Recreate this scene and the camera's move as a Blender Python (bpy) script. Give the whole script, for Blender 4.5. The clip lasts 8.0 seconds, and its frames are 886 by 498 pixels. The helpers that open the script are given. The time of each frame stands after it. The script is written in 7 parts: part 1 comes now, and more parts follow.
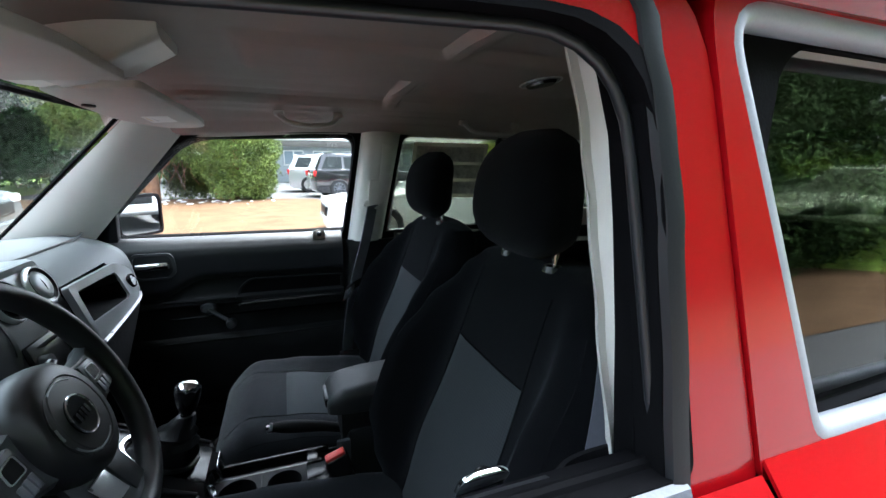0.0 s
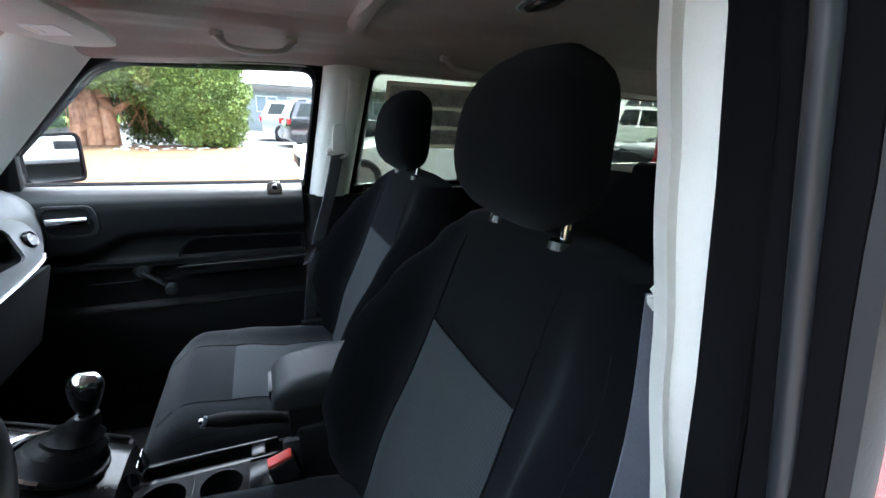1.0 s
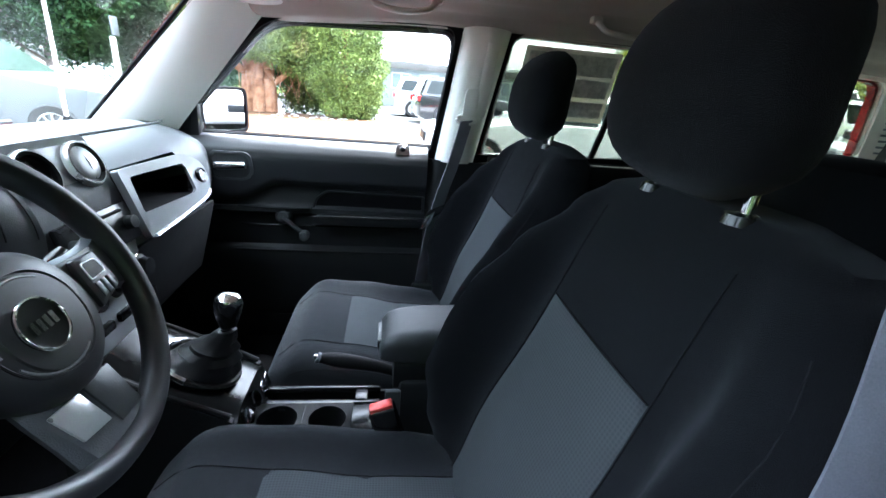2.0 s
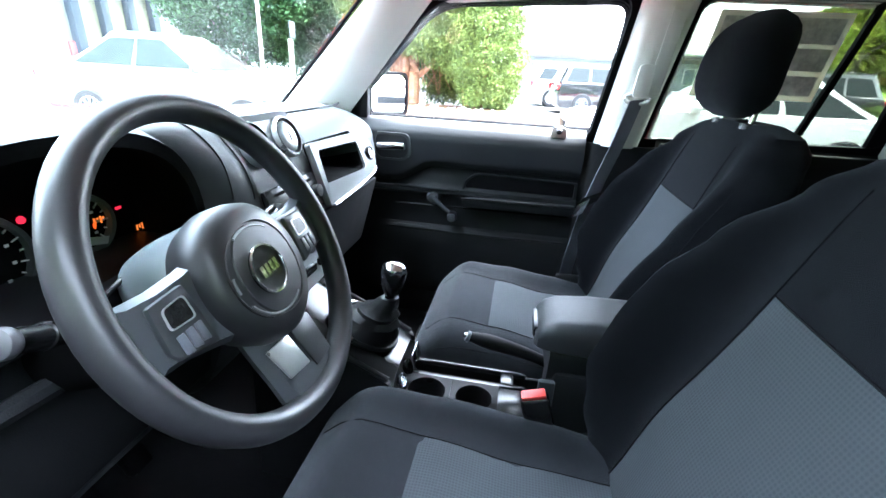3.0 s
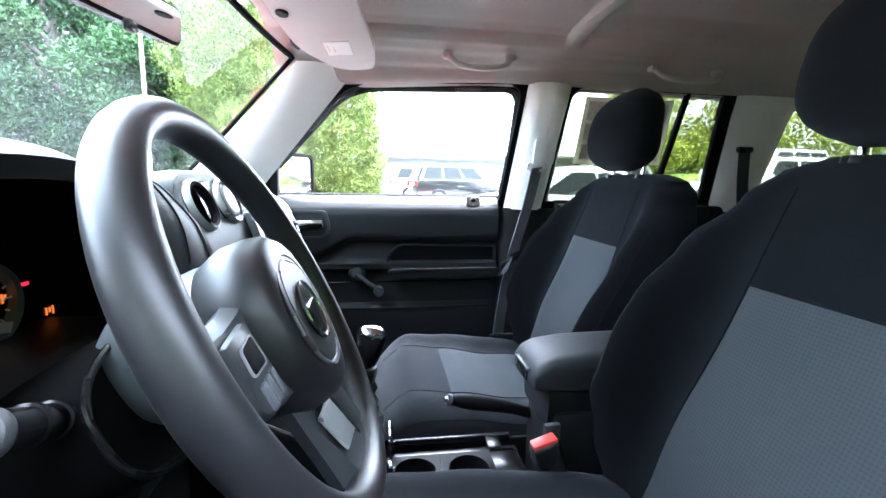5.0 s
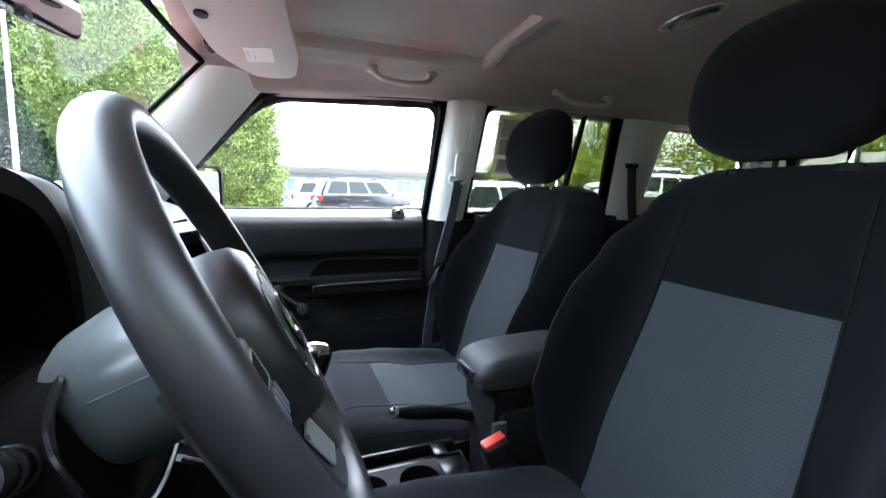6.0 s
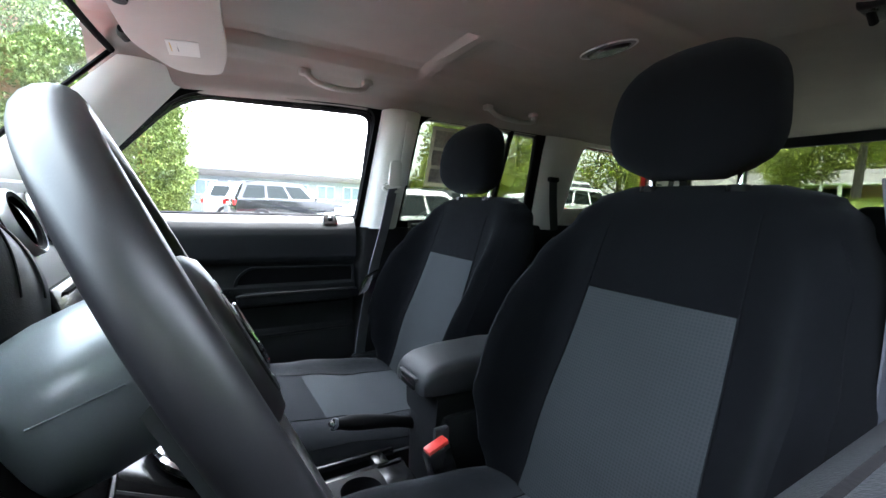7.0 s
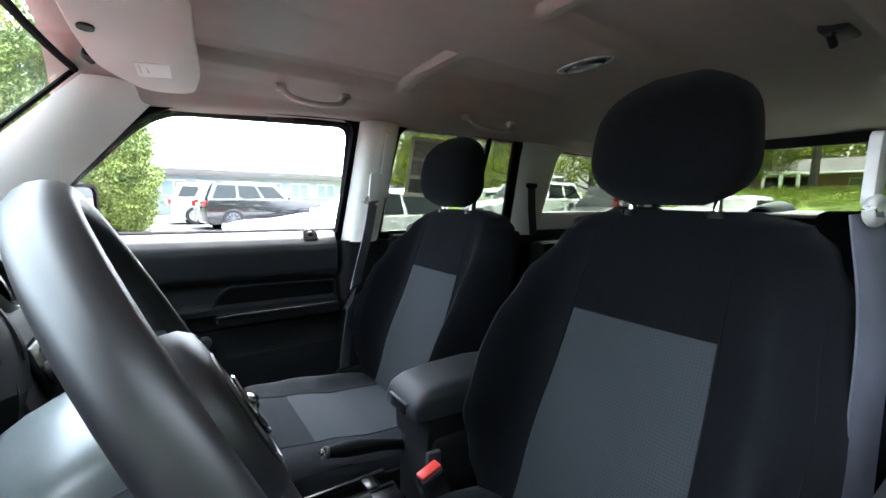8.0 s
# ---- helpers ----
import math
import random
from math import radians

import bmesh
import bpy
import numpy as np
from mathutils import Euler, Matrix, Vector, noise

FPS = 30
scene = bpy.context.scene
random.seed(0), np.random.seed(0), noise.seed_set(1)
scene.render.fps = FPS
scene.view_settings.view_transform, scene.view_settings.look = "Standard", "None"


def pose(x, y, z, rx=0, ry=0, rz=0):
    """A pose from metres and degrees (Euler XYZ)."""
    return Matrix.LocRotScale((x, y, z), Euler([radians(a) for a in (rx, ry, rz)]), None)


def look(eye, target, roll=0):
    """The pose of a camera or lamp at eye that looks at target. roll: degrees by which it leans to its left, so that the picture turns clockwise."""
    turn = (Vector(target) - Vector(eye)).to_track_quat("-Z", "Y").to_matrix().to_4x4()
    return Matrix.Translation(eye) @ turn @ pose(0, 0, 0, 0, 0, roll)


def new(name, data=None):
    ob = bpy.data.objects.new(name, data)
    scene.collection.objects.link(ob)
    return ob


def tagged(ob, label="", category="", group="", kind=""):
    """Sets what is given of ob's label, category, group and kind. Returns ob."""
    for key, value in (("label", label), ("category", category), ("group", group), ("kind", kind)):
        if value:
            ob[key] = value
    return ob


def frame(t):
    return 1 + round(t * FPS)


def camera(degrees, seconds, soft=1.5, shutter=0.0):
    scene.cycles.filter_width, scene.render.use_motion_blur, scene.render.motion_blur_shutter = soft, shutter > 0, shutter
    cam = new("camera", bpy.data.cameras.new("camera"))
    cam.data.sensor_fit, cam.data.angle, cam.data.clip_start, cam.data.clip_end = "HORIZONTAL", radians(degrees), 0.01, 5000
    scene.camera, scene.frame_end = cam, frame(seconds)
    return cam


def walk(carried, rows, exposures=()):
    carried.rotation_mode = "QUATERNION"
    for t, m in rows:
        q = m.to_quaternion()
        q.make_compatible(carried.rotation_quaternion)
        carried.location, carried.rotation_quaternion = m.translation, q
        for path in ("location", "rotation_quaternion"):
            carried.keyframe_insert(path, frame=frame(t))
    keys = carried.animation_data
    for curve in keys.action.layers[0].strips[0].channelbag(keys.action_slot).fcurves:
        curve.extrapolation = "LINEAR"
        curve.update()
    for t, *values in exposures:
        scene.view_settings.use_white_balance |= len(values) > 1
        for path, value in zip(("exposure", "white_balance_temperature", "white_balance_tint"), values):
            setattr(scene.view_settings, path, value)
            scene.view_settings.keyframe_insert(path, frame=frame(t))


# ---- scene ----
cam = camera(92.4, 8.0)
PATH = [
    (0, (-0.01, -1.0, 1.361), (0.677, 0.838, 0.973), 0.6),
    (0.5, (0.025, -0.87, 1.352), (0.791, 0.91, 0.857), 1.4),
    (1, (0.071, -0.822, 1.335), (0.833, 0.931, 0.747), 2.5),
    (1.2, (0.094, -0.814, 1.332), (0.771, 0.955, 0.691), 3.0),
    (2.3, (0.038, -0.776, 1.274), (0.119, 1.089, 0.556), 5.0),
    (2.5, (0.024, -0.774, 1.27), (-0.043, 1.079, 0.52), 4.5),
    (3, (-0.015, -0.76, 1.252), (-0.309, 1.063, 0.483), 3.2),
    (3.5, (-0.059, -0.75, 1.204), (-0.476, 1.074, 0.498), 2.3),
    (4, (-0.123, -0.756, 1.177), (-0.331, 1.165, 0.661), 0.7),
    (4.5, (-0.166, -0.75, 1.16), (-0.116, 1.209, 0.759), 0.1),
    (4.7, (-0.178, -0.758, 1.161), (-0.03, 1.204, 0.802), 0.7),
    (5.8, (-0.275, -0.754, 1.158), (0.342, 1.128, 0.884), 0.8),
    (6, (-0.274, -0.753, 1.153), (0.432, 1.101, 0.902), 0.9),
    (6.5, (-0.29, -0.75, 1.153), (0.629, 1.012, 0.93), 1.5),
    (7, (-0.311, -0.749, 1.154), (0.717, 0.954, 0.949), 2.2),
    (7.5, (-0.321, -0.741, 1.177), (0.755, 0.933, 0.983), 1.3),
    (8, (-0.326, -0.736, 1.211), (0.792, 0.907, 0.985), 1.0),
]
walk(cam, [(t, look(eye, target, roll)) for t, eye, target, roll in PATH], [(0.0, 3.72, 5700, 4.0), (0.5, 3.95, 5700, 4.0), (1.0, 4.42, 5600, 5.0), (2.5, 5.35, 5500, 6.0), (3.5, 6.08, 5500, 7.0), (4.5, 5.98, 5500, 9.0), (6.0, 5.0, 5700, 9.0), (8.0, 4.85, 5900, 8.0)])
SKY, SUN = 0.15, 0.9

# ---- world, sun, exposure ----
world = bpy.data.worlds.new("sky")
scene.world = world
world.use_nodes = True
wn = world.node_tree
sky = wn.nodes.new("ShaderNodeTexSky")
sky.sky_type = "NISHITA"
sky.sun_disc = False
sky.sun_elevation, sky.sun_rotation = radians(70), radians(50)
sky.air_density, sky.dust_density, sky.ozone_density = 1.0, 6.0, 0.6
hs = wn.nodes.new("ShaderNodeHueSaturation")
hs.inputs["Saturation"].default_value = 0.3
wn.links.new(sky.outputs[0], hs.inputs["Color"])
wn.links.new(hs.outputs[0], wn.nodes["Background"].inputs["Color"])
wn.nodes["Background"].inputs["Strength"].default_value = SKY
sun = new("sun", bpy.data.lights.new("sun", "SUN"))
sun.data.energy, sun.data.angle, sun.data.color = SUN, radians(12), (1.0, 0.96, 0.9)
sun.matrix_world = look((0, 0, 30), (-7, -6, 0))


# ---- materials ----
def material(name, base, rough=0.6, metal=0.0, var=0.12, scale=30.0, fine=400.0, bump=0.0, spec=0.5, weave=0.0, dots=0.0, coat=0.0, random_hue=0.0, tone=None, sheen=0.0, flat=None):
    """A surface with colour variation at two scales and fine relief."""
    m = bpy.data.materials.new(name)
    m.use_nodes = True
    n, l = m.node_tree.nodes, m.node_tree.links
    b = n["Principled BSDF"]
    b.inputs["Metallic"].default_value = metal
    b.inputs["Specular IOR Level"].default_value = spec
    b.inputs["Coat Weight"].default_value = coat
    if sheen:
        b.inputs["Sheen Weight"].default_value = sheen
        b.inputs["Sheen Roughness"].default_value = 0.5
        b.inputs["Sheen Tint"].default_value = (0.85, 0.92, 1.0, 1)
    tc = n.new("ShaderNodeTexCoord")
    big = n.new("ShaderNodeTexNoise")
    big.inputs["Scale"].default_value = scale
    big.inputs["Detail"].default_value = 4
    l.new(tc.outputs["Object"], big.inputs["Vector"])
    small = n.new("ShaderNodeTexNoise")
    small.inputs["Scale"].default_value = fine
    small.inputs["Detail"].default_value = 2
    l.new(tc.outputs["Object"], small.inputs["Vector"])
    mix = n.new("ShaderNodeMix")
    mix.data_type = "RGBA"
    lo = [c * (1 - var) for c in base]
    hi = [min(1, c * (1 + var)) for c in (tone or base)]
    mix.inputs[6].default_value, mix.inputs[7].default_value = (*lo, 1), (*hi, 1)
    add = n.new("ShaderNodeMath")
    add.operation = "MULTIPLY_ADD"
    add.inputs[1].default_value = 0.4
    l.new(small.outputs[0], add.inputs[0])
    half = n.new("ShaderNodeMath")
    half.operation = "MULTIPLY"
    half.inputs[1].default_value = 0.6
    l.new(big.outputs[0], half.inputs[0])
    l.new(half.outputs[0], add.inputs[2])
    sharp = n.new("ShaderNodeMapRange")
    sharp.inputs[1].default_value, sharp.inputs[2].default_value = 0.3, 0.7
    l.new(add.outputs[0], sharp.inputs[0])
    l.new(sharp.outputs[0], mix.inputs[0])
    colour = mix.outputs[2]
    if random_hue:
        oi = n.new("ShaderNodeNewGeometry")
        h = n.new("ShaderNodeHueSaturation")
        v = n.new("ShaderNodeMapRange")
        v.inputs[3].default_value, v.inputs[4].default_value = 1 - random_hue, 1 + random_hue
        l.new(oi.outputs["Random Per Island"], v.inputs[0])
        l.new(v.outputs[0], h.inputs["Value"])
        l.new(colour, h.inputs["Color"])
        colour = h.outputs[0]
    l.new(colour, b.inputs["Base Color"])
    r = n.new("ShaderNodeMapRange")
    r.inputs[3].default_value, r.inputs[4].default_value = max(0.02, rough * 0.88), min(1, rough * 1.12)
    l.new(big.outputs[0], r.inputs[0])
    l.new(r.outputs[0], b.inputs["Roughness"])
    height = small.outputs[0]
    if weave:
        w1, w2 = n.new("ShaderNodeTexWave"), n.new("ShaderNodeTexWave")
        for w, d in ((w1, "Y"), (w2, "Z")):
            w.bands_direction = d
            w.inputs["Scale"].default_value = weave
            w.inputs["Distortion"].default_value = 0.6
            l.new(tc.outputs["Object"], w.inputs["Vector"])
        mx = n.new("ShaderNodeMath")
        mx.operation = "MAXIMUM"
        l.new(w1.outputs["Fac"], mx.inputs[0])
        l.new(w2.outputs["Fac"], mx.inputs[1])
        height = mx.outputs[0]
    if dots:
        vo = n.new("ShaderNodeTexVoronoi")
        vo.inputs["Scale"].default_value = dots
        vo.inputs["Randomness"].default_value = 0.0
        mp = n.new("ShaderNodeMapping")
        mp.inputs["Scale"].default_value = flat or (1, 1, 1)
        l.new(tc.outputs["Object"], mp.inputs["Vector"])
        l.new(mp.outputs[0], vo.inputs["Vector"])
        height = vo.outputs["Distance"]
        dark = n.new("ShaderNodeMix")
        dark.data_type = "RGBA"
        dark.blend_type = "MULTIPLY"
        rr = n.new("ShaderNodeMapRange")
        rr.inputs[1].default_value, rr.inputs[2].default_value = 0.15, 0.5
        rr.inputs[3].default_value, rr.inputs[4].default_value = 0.84, 1.07
        l.new(vo.outputs["Distance"], rr.inputs[0])
        dark.inputs[0].default_value = 1.0
        l.new(colour, dark.inputs[6])
        l.new(rr.outputs[0], dark.inputs[7])
        l.new(dark.outputs[2], b.inputs["Base Color"])
    if bump:
        bp = n.new("ShaderNodeBump")
        bp.inputs["Strength"].default_value = bump
        bp.inputs["Distance"].default_value = 0.002
        l.new(height, bp.inputs["Height"])
        l.new(bp.outputs[0], b.inputs["Normal"])
    return m


def glass(name, tint=(1, 1, 1), gloss=0.04):
    """A thin pane: clear, with a mirror sheen that grows towards grazing angles."""
    m = bpy.data.materials.new(name)
    m.use_nodes = True
    n, l = m.node_tree.nodes, m.node_tree.links
    n.remove(n["Principled BSDF"])
    tr, gl, mx = n.new("ShaderNodeBsdfTransparent"), n.new("ShaderNodeBsdfGlossy"), n.new("ShaderNodeMixShader")
    tr.inputs[0].default_value = (*tint, 1)
    gl.inputs["Roughness"].default_value = 0.01
    lw = n.new("ShaderNodeLayerWeight")
    lw.inputs[0].default_value = 0.5
    p5 = n.new("ShaderNodeMath")
    p5.operation = "POWER"
    p5.inputs[1].default_value = 5.0
    l.new(lw.outputs["Facing"], p5.inputs[0])
    k = n.new("ShaderNodeMath")
    k.operation = "MULTIPLY_ADD"
    k.inputs[1].default_value, k.inputs[2].default_value = 0.9, gloss
    l.new(p5.outputs[0], k.inputs[0])
    l.new(k.outputs[0], mx.inputs[0])
    l.new(tr.outputs[0], mx.inputs[1])
    l.new(gl.outputs[0], mx.inputs[2])
    l.new(mx.outputs[0], n["Material Output"].inputs[0])
    return m


def glowing(name, colour, strength):
    m = bpy.data.materials.new(name)
    m.use_nodes = True
    b = m.node_tree.nodes["Principled BSDF"]
    b.inputs["Base Color"].default_value = (*colour, 1)
    b.inputs["Emission Color"].default_value = (*colour, 1)
    b.inputs["Emission Strength"].default_value = strength
    return m


M = {}
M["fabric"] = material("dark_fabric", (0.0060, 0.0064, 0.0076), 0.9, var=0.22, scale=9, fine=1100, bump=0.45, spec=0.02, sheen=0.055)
# same cloth for the cushions, with light from above put into its colour
M["fabric_lit"] = material("dark_fabric_lit", (0.017, 0.0182, 0.0212), 0.9, var=0.22, scale=9, fine=1100, bump=0.45, spec=0.05, sheen=0.12)
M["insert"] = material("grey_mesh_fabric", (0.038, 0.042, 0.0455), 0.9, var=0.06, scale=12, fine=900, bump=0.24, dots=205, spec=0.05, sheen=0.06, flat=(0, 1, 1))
# the mesh laid flat, its colour lightened as if lit from overhead
M["insert_flat_lit"] = material("grey_mesh_fabric_lit", (0.055, 0.061, 0.067), 0.9, var=0.06, scale=12, fine=900, bump=0.24, dots=205, spec=0.05, sheen=0.06, flat=(1, 1, 0))
M["seam"] = material("seam_thread", (0.009, 0.0095, 0.011), 0.9, spec=0.05, bump=0.2)
M["plastic"] = material("black_grained_plastic", (0.0125, 0.0134, 0.0148), 0.45, spec=0.20, var=0.15, scale=9, fine=700, bump=0.25)
M["plastic_dull"] = material("black_dull_plastic", (0.006, 0.006, 0.007), 0.55, spec=0.2, var=0.15, scale=9, fine=700, bump=0.2)
M["dash"] = material("dark_dashboard_skin", (0.046, 0.050, 0.055), 0.55, spec=0.35, var=0.12, scale=8, fine=600, bump=0.3)
M["wheel"] = material("dark_grey_wheel_skin", (0.019, 0.019, 0.0215), 0.42, spec=0.7, var=0.08, scale=10, fine=900, bump=0.03)
M["spoke"] = material("grey_satin_spoke_plastic", (0.060, 0.066, 0.072), 0.34, spec=0.8, var=0.06, scale=10, fine=800, bump=0.03)
M["gloss"] = material("smooth_black_plastic", (0.010, 0.010, 0.011), 0.22, spec=0.3, var=0.1, bump=0.0)
M["stalk_cap"] = material("pale_grey_stalk_cap", (0.07, 0.07, 0.076), 0.5, var=0.05, bump=0.0)
M["armrest"] = material("soft_armrest_skin", (0.021, 0.0225, 0.025), 0.52, spec=0.3, var=0.12, scale=8, fine=600, bump=0.25)
M["leather"] = material("black_leather", (0.006, 0.006, 0.007), 0.38, spec=0.4, var=0.2, scale=25, fine=500, bump=0.4)
M["shroud"] = material("grey_column_plastic", (0.15, 0.172, 0.184), 0.30, spec=1.0, var=0.06, scale=9, fine=700, bump=0.02)
M["silver"] = material("satin_grey_plastic", (0.26, 0.27, 0.28), 0.36, metal=0.25, var=0.06, scale=15, bump=0.05)
M["frame_grey"] = material("dark_satin_frame", (0.165, 0.172, 0.182), 0.42, metal=0.1, var=0.06, scale=15, bump=0.08)
M["bright"] = material("bright_satin_metal", (0.55, 0.56, 0.57), 0.28, metal=0.6, var=0.05, bump=0.0)
M["chrome"] = material("chrome", (0.82, 0.83, 0.84), 0.10, metal=1.0, var=0.03, bump=0.0)
M["beige"] = material("pale_grey_trim_plastic", (0.74, 0.73, 0.69), 0.50, var=0.04, scale=10, fine=700, bump=0.15)
M["visor"] = material("visor_cloth", (0.50, 0.48, 0.44), 0.9, var=0.05, scale=14, fine=900, bump=0.2, spec=0.2)
M["handle"] = material("pale_handle_plastic", (0.40, 0.38, 0.35), 0.55, var=0.05, scale=14, fine=900, bump=0.1, spec=0.3)
M["liner"] = material("headliner_cloth", (0.335, 0.308, 0.280), 0.95, var=0.05, scale=14, fine=900, bump=0.25, spec=0.2)
M["door_top"] = material("soft_grained_door_skin", (0.0180, 0.0193, 0.0218), 0.42, spec=0.32, var=0.12, scale=9, fine=700, bump=0.2)
M["trim_grey"] = material("satin_grey_weatherstrip", (0.075, 0.080, 0.094), 0.32, spec=0.7, var=0.12, scale=12, bump=0.05)
M["strip"] = material("glossy_grey_rubber_strip", (0.010, 0.011, 0.013), 0.40, spec=0.35, var=0.12, scale=12, bump=0.05)
M["strip_dark"] = material("satin_black_weatherstrip", (0.016, 0.017, 0.020), 0.34, spec=0.5, var=0.12, scale=12, bump=0.05)
M["surround"] = material("pale_satin_window_surround", (0.26, 0.275, 0.30), 0.30, spec=0.6, var=0.12, scale=12, bump=0.05)
M["rubber"] = material("black_rubber_seal", (0.0035, 0.0035, 0.0042), 0.7, spec=0.05, var=0.2, scale=20, bump=0.1)
M["weather"] = material("grey_weathered_trim", (0.120, 0.130, 0.148), 0.4, var=0.2, scale=20, bump=0.1)
M["red"] = material("red_car_paint", (0.29, 0.002, 0.005), 0.20, spec=0.4, var=0.06, scale=6, fine=900, bump=0.0, coat=0.3)
M["belt"] = material("grey_belt_webbing", (0.150, 0.156, 0.190), 0.60, var=0.30, scale=14, fine=900, bump=0.5, weave=900)
M["belt_black"] = material("dark_belt_webbing", (0.03, 0.03, 0.034), 0.75, var=0.12, scale=20, bump=0.5, weave=900)
M["buckle_red"] = material("red_button_plastic", (0.75, 0.06, 0.05), 0.4, var=0.06)
M["grey"] = material("mid_grey_satin_plastic", (0.036, 0.038, 0.041), 0.38, var=0.08, scale=15, bump=0.1)
M["paper"] = material("paper", (0.72, 0.72, 0.68), 0.8, var=0.05)
M["ink"] = material("grey_print", (0.25, 0.25, 0.26), 0.8)
M["amber_print"] = material("yellow_print", (0.62, 0.42, 0.05), 0.8)
M["carpet"] = material("dark_carpet", (0.007, 0.007, 0.008), 0.95, spec=0.05, var=0.3, scale=60, fine=900, bump=0.8)
M["mirror"] = material("mirror_glass", (0.9, 0.9, 0.9), 0.02, metal=1.0, var=0.0)
M["lens"] = material("pale_lamp_lens", (0.45, 0.45, 0.43), 0.3, var=0.05)
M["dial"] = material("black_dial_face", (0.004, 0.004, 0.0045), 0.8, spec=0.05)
M["white"] = material("white_print", (0.75, 0.75, 0.75), 0.6)
M["needle"] = glowing("orange_needle", (1.0, 0.13, 0.01), 0.020)
M["warn"] = glowing("red_warning_lamp", (1.0, 0.02, 0.05), 0.03)
M["amber"] = glowing("amber_display", (1.0, 0.22, 0.03), 0.018)
M["glass"] = glass("window_glass")
M["glass_green"] = glass("windscreen_glass", (0.88, 0.94, 0.905), 0.06)
M["glass_tint"] = glass("tinted_window_glass", (0.350, 0.368, 0.325), 0.06)


def lit_paper(name, base):
    """Paper that glows softly where daylight falls on its back."""
    m = material(name, base, 0.8, var=0.06)
    n, l = m.node_tree.nodes, m.node_tree.links
    tl, mx = n.new("ShaderNodeBsdfTranslucent"), n.new("ShaderNodeMixShader")
    tl.inputs[0].default_value = (*base, 1)
    mx.inputs[0].default_value = 0.35
    l.new(n["Principled BSDF"].outputs[0], mx.inputs[1])
    l.new(tl.outputs[0], mx.inputs[2])
    l.new(mx.outputs[0], n["Material Output"].inputs[0])
    return m


M["sticker"] = lit_paper("pale_sticker_paper", (0.74, 0.71, 0.63))
M["sticker_band"] = material("printed_band", (0.52, 0.50, 0.455), 0.6, var=0.35, scale=30, fine=90)


# ---- mesh tools ----
def link(name, bm, mat, smooth=True, bevel=0.0):
    me = bpy.data.meshes.new(name)
    bmesh.ops.recalc_face_normals(bm, faces=bm.faces)
    bm.to_mesh(me)
    bm.free()
    me.materials.append(mat)
    if smooth:
        for p in me.polygons:
            p.use_smooth = True
        me.set_sharp_from_angle(angle=radians(38))
    return new(name, me)


def part(name, bm, mat, parent, label="", smooth=True):
    """One mesh object under a thing or under a part; the mesh is written in world places."""
    ob = link(name, bm, mat, smooth)
    ob.parent = parent
    chain = []
    while parent is not None:
        chain.append(parent.matrix_parent_inverse @ parent.matrix_basis)
        parent = parent.parent
    root = Matrix.Identity(4)
    for m in reversed(chain):
        root = root @ m
    ob.matrix_parent_inverse = root.inverted()
    if label:
        ob["label"] = label
    return ob


def thing(name, at, label, category, group="", kind=""):
    ob = new(name)
    ob.empty_display_size = 0.05
    ob.matrix_basis = Matrix.Translation(at)
    return tagged(ob, label, category, group, kind)


def solid(name, bm, mat, label, category, group="", kind="", smooth=True):
    return tagged(link(name, bm, mat, smooth), label, category, group, kind)


def merge(*bms):
    out = bmesh.new()
    for b in bms:
        me = bpy.data.meshes.new("t")
        b.to_mesh(me)
        b.free()
        out.from_mesh(me)
        bpy.data.meshes.remove(me)
    return out


def moved(bm, m):
    bmesh.ops.transform(bm, matrix=m, verts=bm.verts)
    return bm


def box(cx, cy, cz, sx, sy, sz, bev=0.0, seg=2, turn=(0, 0, 0)):
    bm = bmesh.new()
    bmesh.ops.create_cube(bm, size=1)
    bmesh.ops.scale(bm, vec=(sx, sy, sz), verts=bm.verts)
    if bev:
        bmesh.ops.bevel(bm, geom=bm.edges[:], offset=bev, segments=seg, profile=0.5, affect="EDGES", clamp_overlap=True)
    return moved(bm, pose(cx, cy, cz, *turn))


def axis_pose(at, axis):
    return Matrix.Translation(at) @ Vector(axis).to_track_quat("Z", "Y").to_matrix().to_4x4()


def lathe(profile, at=(0, 0, 0), axis=(0, 0, 1), seg=32, squash=(1, 1)):
    """Turn (radius, height) pairs about an axis."""
    bm = bmesh.new()
    rings = []
    for r, h in profile:
        if r < 1e-5:
            rings.append([bm.verts.new((0, 0, h))])
        else:
            rings.append([bm.verts.new((r * squash[0] * math.cos(2 * math.pi * i / seg), r * squash[1] * math.sin(2 * math.pi * i / seg), h)) for i in range(seg)])
    for a, b in zip(rings, rings[1:]):
        for i in range(seg):
            j = (i + 1) % seg
            if len(a) == 1 and len(b) == 1:
                continue
            if len(a) == 1:
                bm.faces.new((a[0], b[i], b[j]))
            elif len(b) == 1:
                bm.faces.new((a[i], a[j], b[0]))
            else:
                bm.faces.new((a[i], a[j], b[j], b[i]))
    return moved(bm, axis_pose(at, axis))


def loft(rings, cap=True, closed=False):
    """Skin through rings of equally many points."""
    bm = bmesh.new()
    vs = [[bm.verts.new(p) for p in r] for r in rings]
    n = len(vs[0])
    pairs = list(zip(vs, vs[1:])) + ([(vs[-1], vs[0])] if closed else [])
    for a, b in pairs:
        for i in range(n):
            j = (i + 1) % n
            bm.faces.new((a[i], a[j], b[j], b[i]))
    if cap and not closed:
        bm.faces.new(vs[0])
        bm.faces.new(vs[-1])
    return bm


